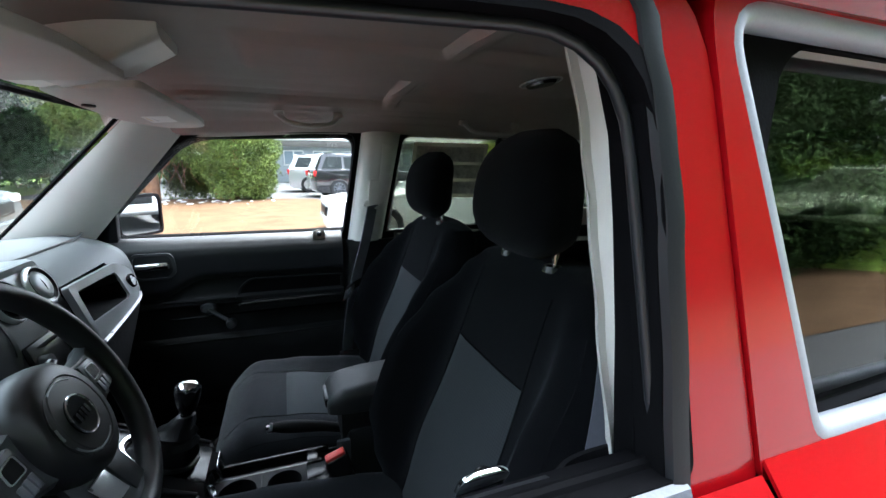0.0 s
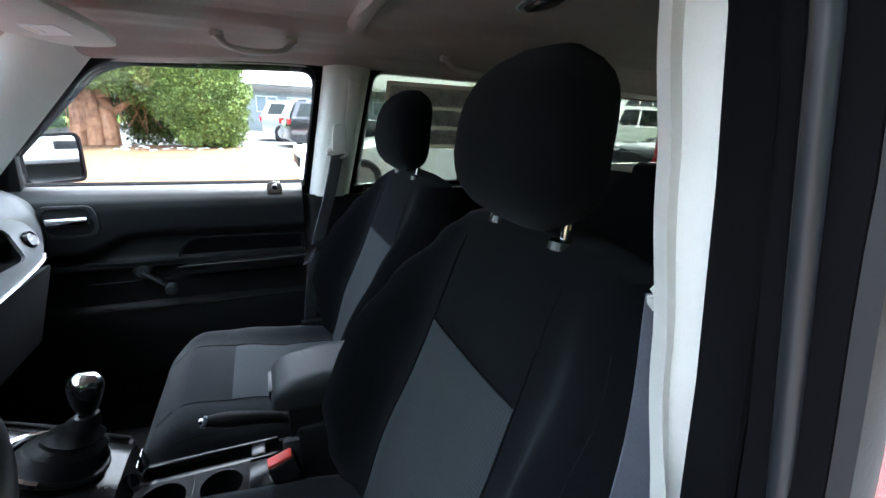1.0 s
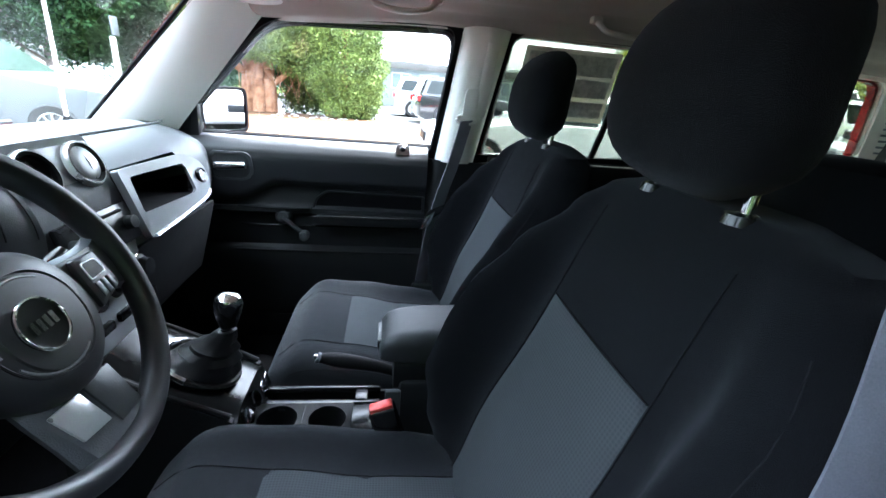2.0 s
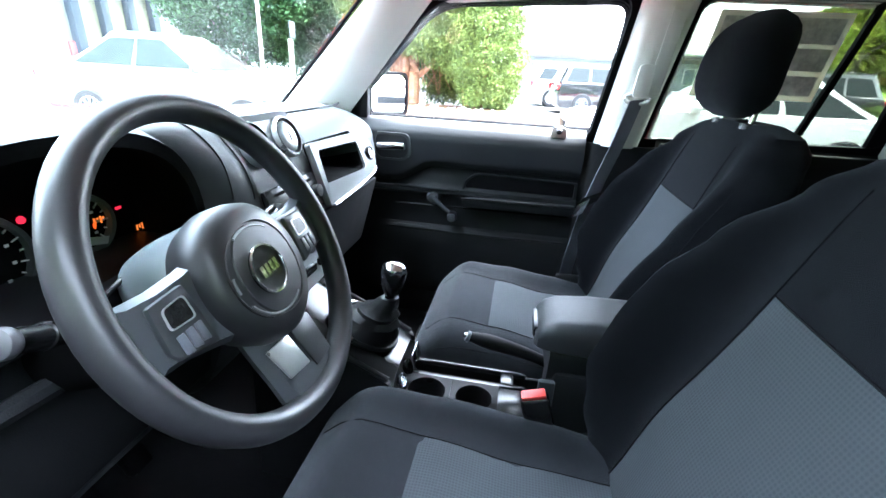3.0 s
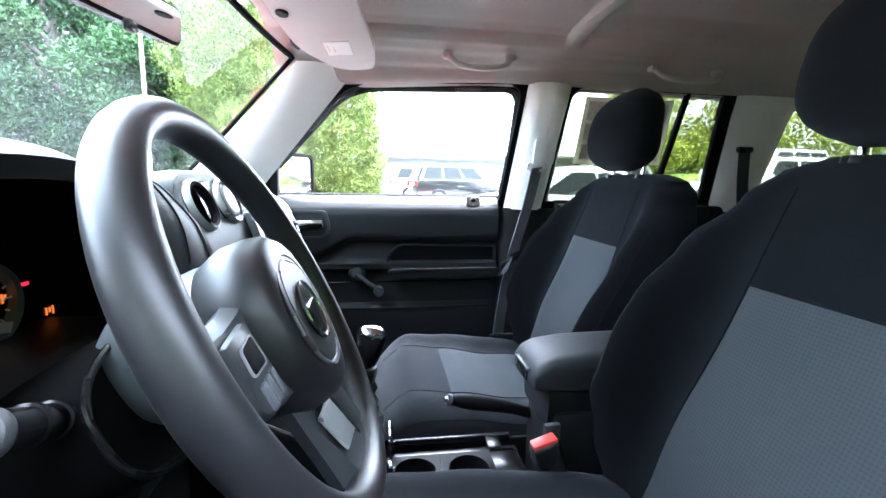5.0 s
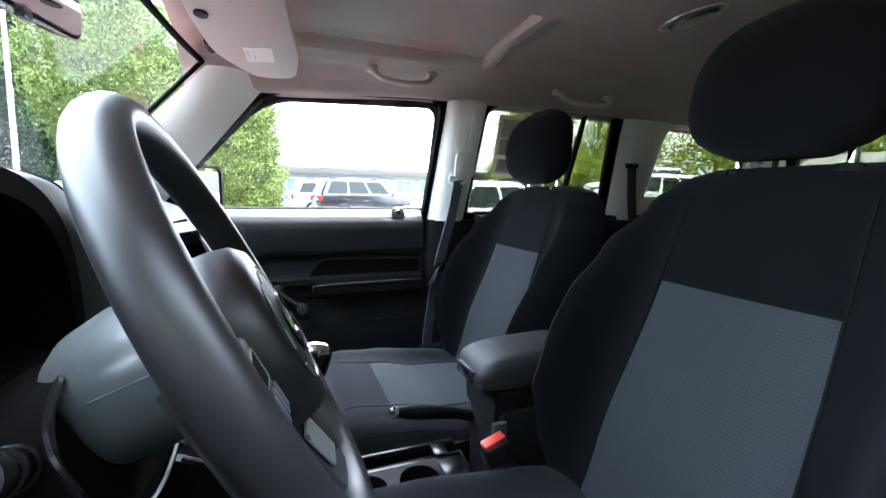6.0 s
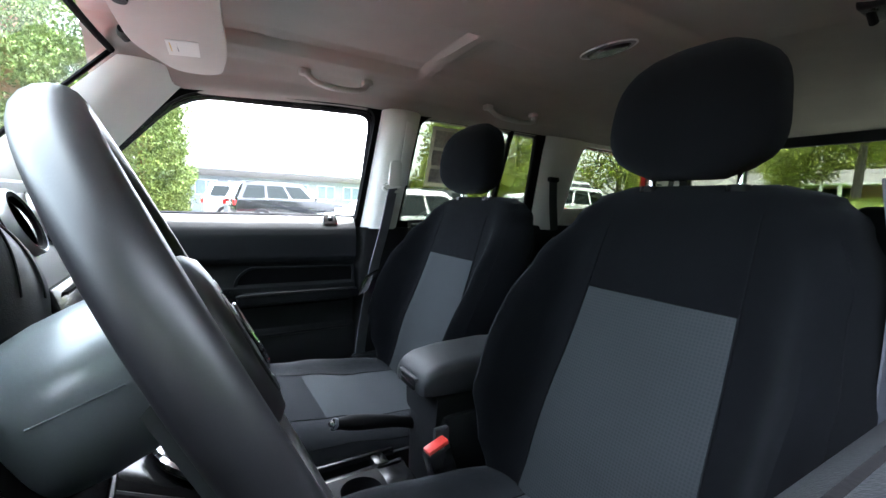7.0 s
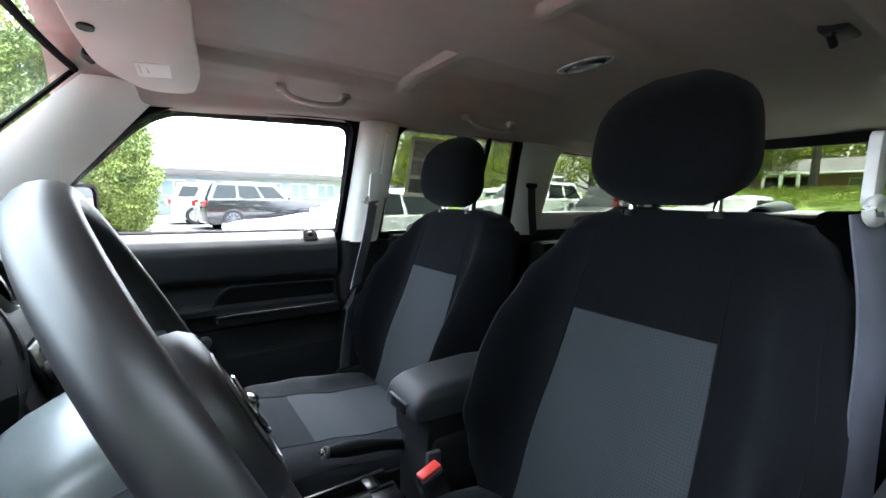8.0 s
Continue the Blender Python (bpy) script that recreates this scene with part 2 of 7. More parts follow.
def tube(path, r, seg=12, closed=False, flat=1.0, up=(0, 0, 1)):
    """A round or flattened bar along a path; r may be a list."""
    pts = [Vector(p) for p in path]
    n = len(pts)
    rs = r if isinstance(r, (list, tuple)) else [r] * n
    rings = []
    for i, p in enumerate(pts):
        a = pts[i - 1] if (i > 0 or closed) else p
        b = pts[(i + 1) % n] if (i < n - 1 or closed) else p
        d = (b - a).normalized()
        s = d.cross(Vector(up))
        if s.length < 1e-4:
            s = d.cross(Vector((1, 0, 0)))
        s.normalize()
        u = s.cross(d).normalized()
        rings.append([p + rs[i] * (math.cos(2 * math.pi * k / seg) * s + flat * math.sin(2 * math.pi * k / seg) * u) for k in range(seg)])
    return loft(rings, True, closed)


def curve(pts, n=8):
    """A smooth line through points."""
    p = [Vector(q) for q in pts]
    p = [2 * p[0] - p[1]] + p + [2 * p[-1] - p[-2]]
    out = []
    for i in range(1, len(p) - 2):
        for k in range(n):
            t = k / n
            out.append(0.5 * ((2 * p[i]) + (-p[i - 1] + p[i + 1]) * t + (2 * p[i - 1] - 5 * p[i] + 4 * p[i + 1] - p[i + 2]) * t * t + (-p[i - 1] + 3 * p[i] - 3 * p[i + 1] + p[i + 2]) * t ** 3))
    out.append(p[-2])
    return out


def slab(outline, thick, bev=0.0, seg=2):
    """A plate: an outline in space, given thickness along the vector thick."""
    bm = bmesh.new()
    t = Vector(thick)
    a = [bm.verts.new(Vector(p)) for p in outline]
    b = [bm.verts.new(Vector(p) + t) for p in outline]
    n = len(a)
    bm.faces.new(a)
    bm.faces.new(b)
    for i in range(n):
        bm.faces.new((a[i], a[(i + 1) % n], b[(i + 1) % n], b[i]))
    bmesh.ops.recalc_face_normals(bm, faces=bm.faces)
    if bev:
        bmesh.ops.bevel(bm, geom=bm.edges[:], offset=bev, segments=seg, profile=0.5, affect="EDGES", clamp_overlap=True)
    return bm


def ring_slab(outer, inner, thick, bev=0.0):
    """A frame between two outlines of equally many points."""
    t = Vector(thick)
    rings = [[Vector(p) for p in outer], [Vector(p) + t for p in outer], [Vector(p) + t for p in inner], [Vector(p) for p in inner]]
    bm = loft(rings, False, True)
    if bev:
        sharp = [e for e in bm.edges if len(e.link_faces) == 2 and e.calc_face_angle() > 0.8]
        bmesh.ops.bevel(bm, geom=sharp, offset=bev, segments=2, profile=0.5, affect="EDGES", clamp_overlap=True)
    return bm


def rounded(corners, r, n=5):
    """An outline with rounded corners, in the plane of its corners."""
    c = [Vector(p) for p in corners]
    out = []
    for i, p in enumerate(c):
        rr = r[i] if isinstance(r, (list, tuple)) else r
        a, b = (c[i - 1] - p), (c[(i + 1) % len(c)] - p)
        ra = min(rr, a.length * 0.45, b.length * 0.45)
        s, e = p + a.normalized() * ra, p + b.normalized() * ra
        for k in range(n + 1):
            t = k / n
            out.append((1 - t) ** 2 * s + 2 * t * (1 - t) * p + t * t * e)
    return out


def sheet(fn, nu, nv, thick=0.0):
    """A surface fn(u, v) -> point, u and v from 0 to 1, with thickness along its normals."""
    bm = bmesh.new()
    g = [[bm.verts.new(fn(i / nu, j / nv)) for j in range(nv + 1)] for i in range(nu + 1)]
    for i in range(nu):
        for j in range(nv):
            bm.faces.new((g[i][j], g[i + 1][j], g[i + 1][j + 1], g[i][j + 1]))
    if thick:
        bm.normal_update()
        bmesh.ops.solidify(bm, geom=bm.faces[:], thickness=thick)
    return bm


def sgnpow(v, e):
    return math.copysign(abs(v) ** e, v)


def lerp(a, b, t):
    return a + (b - a) * t


def table(z, rows):
    """A smooth value from (place, value) rows."""
    if z <= rows[0][0]:
        return rows[0][1]
    for (a, va), (b, vb) in zip(rows, rows[1:]):
        if z <= b:
            t = (z - a) / (b - a)
            t = t * t * (3 - 2 * t)
            return va + (vb - va) * t
    return rows[-1][1]


# ---- the car: shell and openings (x to the rear, y to the passenger's side) ----
def wall_y(z):
    """The inside of the side glass leans inwards with height."""
    return 0.715 - (z - 1.09) * 0.10


def side(s, x, z, out=0.0):
    return Vector((x, s * (wall_y(z) + out), z))


FRONT_WINDOW = [(-0.575, 1.088), (-0.560, 1.170), (-0.310, 1.455), (0.262, 1.478), (0.205, 1.088)]
REAR_WINDOW = [(0.362, 1.088), (0.444, 1.478), (1.060, 1.474), (1.030, 1.110)]
CARGO_WINDOW = [(1.212, 1.160), (1.315, 1.460), (1.860, 1.450), (1.900, 1.172)]


def window_line(s, corners, r, out=0.0, grow=0.0):
    if s < 0 and corners is FRONT_WINDOW:
        corners = corners[:3] + [(0.300, 1.470), (0.306, 1.088)]
    cx = sum(c[0] for c in corners) / len(corners)
    cz = sum(c[1] for c in corners) / len(corners)
    big = []
    for i, (x, z) in enumerate(corners):
        a, b = Vector((*corners[i - 1], 0)), Vector((*corners[(i + 1) % len(corners)], 0))
        p = Vector((x, z, 0))
        u, v = (p - a).normalized(), (p - b).normalized()
        d = (u + v)
        k = abs(u.cross(v).z)
        big.append(p + d * (grow / max(k, 0.35)))
    return [side(s, p.x, p.y, out) for p in rounded([(q.x, q.y, 0) for q in big], r, 6)]


# headliner: one cloth shell, with a cove above the doors
def headliner_z(x, ay):
    edge = [(0.0, 1.606), (0.20, 1.604), (0.36, 1.597), (0.44, 1.588), (0.475, 1.578), (0.495, 1.562), (0.515, 1.550), (0.56, 1.537), (0.62, 1.515), (0.672, 1.484), (0.70, 1.476)]
    z = table(ay, edge)
    drop = max(0.0, (-0.18 - x) / 0.30)
    z -= 0.075 * min(1.0, drop) ** 1.6 * (1 - min(1, ay / 0.7) * 0.9)
    z -= 0.112 * max(0.0, (x - 1.3) / 0.8) ** 2 * (1 - 0.7 * min(1, ay / 0.6) ** 2)
    z -= 0.024 * table(x, [(-0.34, 1.0), (0.22, 0.0)]) * table(ay, [(0.58, 0.0), (0.665, 1.0)])
    return z


def headliner_relief(x, y):
    """A raised middle panel, a cross rib behind the front seats, shallow wells beside it and a step up to the rear."""
    ay = abs(y - 0.045)
    mid = table(ay, [(0.128, 1.0), (0.140, 0.0)]) if y > 0 else table(ay, [(0.115, 1.0), (0.150, 0.0)])
    mid *= table(x, [(-0.10, 0.0), (-0.06, 1.0), (0.97, 1.0), (1.01, 0.0)])
    rib = table(x, [(0.322, 0.0), (0.336, 1.0), (0.362, 1.0), (0.380, 0.0)]) * table(abs(y), [(0.46, 1.0), (0.52, 0.0)])
    rear = table(x, [(0.97, 0.0), (1.02, 1.0), (1.70, 1.0), (1.90, 0.0)]) * table(abs(y), [(0.40, 1.0), (0.46, 0.0)])
    well = table(abs(y), [(0.36, 1.0), (0.42, 0.0)]) * table(x, [(0.39, 0.0), (0.43, 1.0), (1.70, 1.0), (1.90, 0.0)])
    return 0.010 * well * (1 - mid) + 0.012 * rear - 0.016 * max(mid, rib)


def headliner_point(u, v):
    y = lerp(-0.70, 0.70, v)
    ay = abs(y)
    front = -0.47 + 0.03 * (1 - (ay / 0.7) ** 2) - 0.05
    x = lerp(front, 2.06, u)
    return Vector((x, y, headliner_z(x, ay) + headliner_relief(x, y)))


solid("ceiling", sheet(headliner_point, 320, 160, 0.006), M["liner"], "pale grey cloth headliner with a cross rib", "headliner", kind="structure")

# the painted shell: roof, hood, tailgate, floor
for s, tag in ((1, "right"), (-1, "left")):
    solid("roof_edge_" + tag, loft([[Vector((x, s * (y - 0.004 * abs(x - 0.8)), z - 0.012 * (x - 0.8) ** 2)) for y, z in ((0.716, 1.500), (0.744, 1.497), (0.754, 1.508), (0.752, 1.522), (0.742, 1.535), (0.722, 1.546), (0.700, 1.550))] for x in [-0.30 + 0.2 * k for k in range(13)]]),
          M["red"], "red painted roof edge above the doors", "roof edge", kind="structure")
solid("roof", sheet(lambda u, v: Vector((lerp(-0.50, 2.12, u), lerp(-0.74, 0.74, v), 1.655 - 0.12 * abs(lerp(-1, 1, v)) ** 4 - 0.06 * abs(lerp(-1, 1, u)) ** 4)), 24, 24, 0.004),
      M["red"], "red painted car roof", "roof", kind="structure")
solid("floor", box(0.55, 0, 0.33, 3.1, 1.56, 0.05, 0.01), M["carpet"], "dark carpeted car floor", "floor", kind="structure")


def hood_point(u, v):
    x, y = lerp(-0.98, -1.95, u), lerp(-0.76, 0.76, v)
    ridge = 0.012 * math.exp(-((abs(y) - 0.36) / 0.05) ** 2)
    return Vector((x, y, 1.075 - 0.10 * u ** 1.6 - 0.06 * abs(y / 0.76) ** 4 + ridge))


car_hood = thing("car_hood", (-1.45, 0, 0.95), "red painted bonnet of the car, with wipers at its rear edge", "car hood", kind="structure")
part("panel", sheet(hood_point, 20, 24, 0.012), M["red"], car_hood)
part("grille", box(-1.97, 0, 0.74, 0.06, 1.40, 0.46, 0.03), M["plastic"], car_hood)
part("cowl", box(-1.02, 0, 1.045, 0.14, 1.30, 0.03, 0.01), M["rubber"], car_hood)

windshield = thing("windshield", (-0.95, 0, 1.08), "clear sloping windscreen with a black border", "windscreen", kind="structure")
WS = [(-0.875, -0.66, 1.075), (-0.875, 0.66, 1.075), (-0.462, 0.598, 1.500), (-0.462, -0.598, 1.500)]


def ws_point(u, v):
    a = Vector(WS[0]).lerp(Vector(WS[1]), u)
    b = Vector(WS[3]).lerp(Vector(WS[2]), u)
    p = a.lerp(b, v)
    p.x -= lerp(0.13, 0.04, v) * (1 - (2 * u - 1) ** 2)
    return p


pane = part("pane", sheet(ws_point, 16, 10), M["glass_green"], windshield)
pane.visible_shadow = False
part("border", merge(tube([ws_point(0, k / 8) for k in range(9)], 0.006, 6), tube([ws_point(1, k / 8) for k in range(9)], 0.006, 6), tube([ws_point(k / 12, 1) for k in range(13)], 0.008, 6)), M["rubber"], windshield)
for yy in (-0.32, 0.16):
    part("wiper", merge(tube(curve([(-1.03, yy - 0.1, 1.095), (-1.01, yy + 0.15, 1.110), (-0.985, yy + 0.42, 1.112)]), 0.006, 8),
                        box(-1.035, yy - 0.1, 1.085, 0.05, 0.06, 0.03, 0.008)), M["gloss"], windshield, "black windscreen wiper arm")

# pillars on both sides
for s, tag in ((1, "right"), (-1, "left")):
    # A-pillar: between the windscreen's edge and the front door's window
    def a_pillar(u, v, s=s):
        wa = Vector((lerp(-0.868, -0.452, u), s * lerp(0.655, 0.600, u), lerp(1.075, 1.492, u)))
        da = side(s, lerp(-0.635, -0.300, u), lerp(1.075, 1.482, u), -0.002)
        p = wa.lerp(da, v)
        bow = math.sin(math.pi * v)
        p.y -= s * 0.022 * bow
        p.z += 0.008 * bow
        return p
    solid("pillar_a_" + tag, sheet(a_pillar, 24, 14, 0.006), M["beige"], "pale grey plastic trim of a windscreen pillar", "pillar trim", kind="structure")

    # B-pillar: pale upper trim and black lower trim
    def b_upper(u, v, s=s):
        z = lerp(1.062, 1.548, u)
        x0, x1 = lerp(0.224, 0.292, u), lerp(0.356, 0.441, u)
        if s < 0:
            x0 = table(z, [(1.06, 0.300), (1.20, 0.284), (1.31, 0.272), (1.39, 0.262), (1.50, 0.240)])
        thin = 1 - 0.5 * max(0, (u - 0.85) / 0.15) ** 2
        if s > 0:
            e = abs(2 * v - 1)
            x, off = lerp(x0, x1, v), 0.006 - 0.060 * (1 - e ** 3.2) ** 0.8 - 0.005 * math.exp(-((v - 0.5) / 0.12) ** 2)
            thin = table(z, [(1.42, 1.0), (1.455, 0.82), (1.49, 0.22), (1.52, 0.05)])
        elif v < 0.25:
            q = v / 0.25
            x, off = x0 + 0.010 + 0.020 * (1 - q), lerp(0.006, -0.052, q ** 1.2)
        elif v > 0.8:
            q = (v - 0.8) / 0.2
            x, off = x1 - 0.010 * (1 - q) ** 3, lerp(-0.042, 0.006, q)
        else:
            q = (v - 0.25) / 0.55
            x, off = lerp(x0 + 0.010, x1 - 0.010, q), -0.042 - 0.012 * math.sin(math.pi * q) - 0.006 * math.exp(-((q - 0.5) / 0.14) ** 2)
        return Vector((x, s * (wall_y(z) + off * thin), z))
    bp = thing("pillar_b_" + tag, (0.33, s * 0.69, 0.35), "door pillar with pale upper and black lower trim", "pillar", kind="structure")
    part("upper_trim", sheet(b_upper, 30, 40, 0.004), M["beige"], bp)

    def b_lower(u, v, s=s):
        z = lerp(0.36, 1.066, u)
        x = lerp(0.200, 0.420, v)
        e = abs(2 * v - 1)
        return Vector((x, s * (0.722 - 0.045 * (1 - e ** 4)), z))
    part("lower_trim", sheet(b_lower, 12, 16, 0.005), M["plastic_dull"], bp)
    # height slide of the belt
    zc, xc = 1.33, 0.345
    part("belt_slide", slab([side(s, xc + a, zc + b, -0.058) for a, b in ((-0.018, -0.12), (0.022, -0.11), (0.042, 0.10), (0.004, 0.11))], (0, -s * 0.008, 0), 0.003), M["beige"], bp)

    # C-pillar and D-pillar trims
    def c_pillar(u, v, s=s):
        z = lerp(1.06, 1.535, u)
        x = lerp(lerp(1.03, 1.066, u), lerp(1.205, 1.325, u), v)
        fade = table(z, [(1.43, 1.0), (1.49, 0.3), (1.53, 0.0)])
        return Vector((x, s * (wall_y(z) + 0.005 - 0.03 * fade * (1 - abs(2 * v - 1) ** 4)), z))
    solid("pillar_c_" + tag, sheet(c_pillar, 16, 14, 0.005), M["beige"], "pale grey plastic trim behind the rear door", "pillar trim", kind="structure")

    def d_pillar(u, v, s=s):
        z = lerp(1.06, 1.52, u)
        x = lerp(lerp(1.90, 1.86, u), 2.10, v)
        y = wall_y(z) + 0.005 - 0.10 * v ** 2 - 0.02 * math.sin(math.pi * v)
        return Vector((x, s * y, z))
    dp = thing("pillar_d_" + tag, (2.0, s * 0.66, 1.06), "pale grey rear corner trim with a slotted vent", "pillar trim", kind="structure")
    part("trim", sheet(d_pillar, 16, 12, 0.005), M["beige"], dp)
    for k in range(9):
        part("slat", box(1.955, s * (wall_y(1.2) - 0.030), 1.20 + 0.022 * k, 0.09, 0.010, 0.008, 0.002), M["weather"], dp)

    # sills under the rear and cargo windows, closed outwards
    solid("lower_lining_" + tag, merge(box(1.14, s * 0.705, 0.72, 1.44, 0.03, 0.72, 0.008), box(1.58, s * 0.64, 0.70, 0.9, 0.10, 0.66, 0.02)),
          M["plastic_dull"], "black plastic lining of the rear cabin side", "side lining", kind="structure")

    # door sills
    solid("door_sill_" + tag, box(0.15, s * 0.745, 0.385, 2.0, 0.09, 0.13, 0.015), M["plastic_dull"], "black sill under the doors", "door sill", kind="structure")
    # kick panels beside the footwells
    solid("kick_panel_" + tag, box(-0.82, s * 0.725, 0.70, 0.42, 0.05, 0.76, 0.01), M["plastic_dull"], "black plastic panel beside the footwell", "side lining", kind="structure")

    # roof rail seal: black line above the door windows
    solid("roof_rail_" + tag, tube([(x, s * (wall_y(1.485) + 0.008), 1.487) for x in (-0.32, 0.2, 0.8, 1.3, 1.9)], 0.012, 8), M["rubber"], "black rubber seal along the roof edge", "seal", kind="structure")

# the tailgate
tailgate = thing("tailgate", (2.08, 0, 0.4), "tailgate with a wide rear window", "tailgate", kind="structure")
RW_O = rounded([(2.07, -0.66, 1.10), (2.07, 0.66, 1.10), (2.00, 0.61, 1.512), (2.00, -0.61, 1.512)], 0.05)
RW_I = rounded([(2.058, -0.60, 1.192), (2.058, 0.60, 1.192), (2.010, 0.57, 1.470), (2.010, -0.57, 1.470)], 0.06)
part("window_frame", ring_slab(RW_O, RW_I, (0.03, 0, 0)), M["plastic_dull"], tailgate)
rp = part("pane", slab([p + Vector((0.02, 0, 0)) for p in RW_I], (0.004, 0, 0)), M["glass_tint"], tailgate)
part("lower_panel", box(2.09, 0, 0.72, 0.06, 1.36, 0.78, 0.02), M["plastic_dull"], tailgate)
def hump_ring(x, yc, half, low, high):
    return [Vector((x, yc - half, low - 0.012))] + [Vector((x, yc - half * math.cos(math.pi * k / 16), low + (high - low) * math.sin(math.pi * k / 16))) for k in range(17)] + [Vector((x, yc + half, low - 0.012))]


hump = part("wiper_motor_cover", loft([hump_ring(1.930, 0.052, 0.046, 1.176, 1.206), hump_ring(1.934, 0.052, 0.050, 1.176, 1.211), hump_ring(1.99, 0.036, 0.060, 1.182, 1.226), hump_ring(2.05, 0.022, 0.066, 1.188, 1.236)]), M["weather"], tailgate, "grey arched wiper motor cover")
part("cover_opening", loft([hump_ring(1.926, 0.052, 0.040, 1.176, 1.200), hump_ring(1.932, 0.052, 0.040, 1.176, 1.200)]), M["rubber"], hump)
part("pale_sill", slab([(1.895, -0.63, 1.180), (1.900, -0.63, 1.164), (2.055, -0.63, 1.164), (2.055, -0.63, 1.196)], (0, 1.26, 0), 0.004), M["beige"], tailgate, "pale ledge under the rear window")


# ---- doors ----
def ring_path(line, r, seg=8):
    return tube(line, r, seg, closed=True, up=(0, 1, 0))


def front_door(s):
    d = thing("door_front_" + ("right" if s > 0 else "left"), (-0.18, s * 0.75, 0.4), "closed front door, black inside trim, red outside" if s > 0 else "closed front door with its window wound down, red outside", "car door", "front doors", "structure")

    # inside panel: a swept profile with a padded top roll, a ledge and a map pocket
    upper = [(0.752, 1.094), (0.734, 1.095), (0.718, 1.088), (0.704, 1.076), (0.692, 1.058), (0.686, 1.035), (0.687, 1.00), (0.690, 0.968), (0.700, 0.954)]
    lower = [(0.700, 0.954), (0.711, 0.945), (0.714, 0.93), (0.708, 0.90), (0.702, 0.876), (0.692, 0.868), (0.690, 0.856), (0.704, 0.848),
             (0.712, 0.84), (0.714, 0.77), (0.712, 0.728), (0.698, 0.718), (0.690, 0.706), (0.690, 0.60), (0.696, 0.50), (0.72, 0.42)]

    def panel_of(prof):
        def panel(u, v):
            x = lerp(-0.640, 0.196, u)
            k = v * (len(prof) - 1)
            i = min(int(k), len(prof) - 2)
            y, z = [lerp(prof[i][q], prof[i + 1][q], k - i) for q in (0, 1)]
            # the crease below the top roll sweeps down towards the front
            z -= 0.060 * table(x, [(-0.44, 1.0), (-0.30, 0.0)]) * table(z, [(0.86, 0.0), (0.92, 1.0), (0.96, 1.0), (1.06, 0.0)])
            return Vector((x, s * y, z))
        return panel
    part("panel", sheet(panel_of(lower), 44, 30, 0.004), M["plastic"], d)
    part("upper_panel", sheet(panel_of(upper), 44, 24, 0.004), M["door_top"], d, "dark grained upper door skin")
    # armrest with a pull cup
    arm_line = rounded([(-0.205, 0, 0.900), (-0.165, 0, 0.938), (-0.01, 0, 0.938), (0.195, 0, 0.925), (0.195, 0, 0.842), (-0.19, 0, 0.842)], [0.02, 0.04, 0.05, 0.01, 0.01, 0.02])
    part("armrest", merge(slab([(p.x, s * 0.716, p.z - 0.012) for p in rounded([(-0.185, 0, 0.858), (-0.17, 0, 0.868), (0.194, 0, 0.868), (0.194, 0, 0.838), (-0.185, 0, 0.838)], 0.008)], (0, -s * 0.062, 0), 0.008)), M["plastic"], d)
    part("armrest_lip", tube(curve([(-0.19, s * 0.652, 0.852), (-0.1, s * 0.650, 0.856), (0.19, s * 0.652, 0.858)]), 0.004, 8), M["plastic"], d)
    cup_line = rounded([(-0.196, 0, 0.868), (-0.186, 0, 0.905), (-0.150, 0, 0.936), (0.195, 0, 0.930), (0.195, 0, 0.868)], [0.01, 0.02, 0.03, 0.01, 0.01])
    cup_in = [Vector((lerp(p.x, 0.0, 0.05), 0, lerp(p.z, 0.90, 0.14))) for p in cup_line]
    cup = part("pull_cup", ring_slab([(p.x, s * 0.708, p.z) for p in cup_line], [(p.x, s * 0.708, p.z) for p in cup_in], (0, -s * 0.014, 0), 0.003), M["plastic"], d)
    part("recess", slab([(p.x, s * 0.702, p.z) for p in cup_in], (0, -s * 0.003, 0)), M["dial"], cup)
    part("ledge", tube([(-0.44, s * 0.694, 0.868), (-0.3, s * 0.686, 0.869), (-0.20, s * 0.686, 0.870)], 0.006, 8), M["plastic"], d)
    part("pocket_edge", tube([(-0.46, s * 0.690, 0.712), (-0.1, s * 0.684, 0.713), (0.18, s * 0.690, 0.715)], 0.005, 8), M["plastic"], d)
    part("pocket_line", tube([(-0.44, s * 0.709, 0.800), (-0.1, s * 0.709, 0.803), (0.18, s * 0.709, 0.806)], 0.0025, 6), M["gloss"], d)
    # inside handle in its bezel
    outer = rounded([(-0.515, s * 0.688, 1.052), (-0.385, s * 0.688, 1.052), (-0.375, s * 0.688, 0.985), (-0.400, s * 0.688, 0.958), (-0.500, s * 0.688, 0.958), (-0.520, s * 0.688, 0.99)], 0.025)
    inner = [Vector((-0.447, 0, 1.005)) + (p - Vector((-0.447, 0, 1.005))) * 0.84 for p in outer]
    for p in inner:
        p.y = s * 0.688
    bz = part("handle_bezel", ring_slab(outer, inner, (0, -s * 0.010, 0), 0.002), M["grey"], d)
    part("cup", slab([Vector((p.x, s * 0.692, p.z)) for p in inner], (0, -s * 0.002, 0)), M["gloss"], bz)
    part("lever", slab([(p.x, s * 0.690, p.z) for p in rounded([(-0.498, 0, 1.012), (-0.400, 0, 1.016), (-0.398, 0, 0.996), (-0.498, 0, 0.990)], 0.008)], (0, -s * 0.008, 0), 0.003), M["silver"], bz)
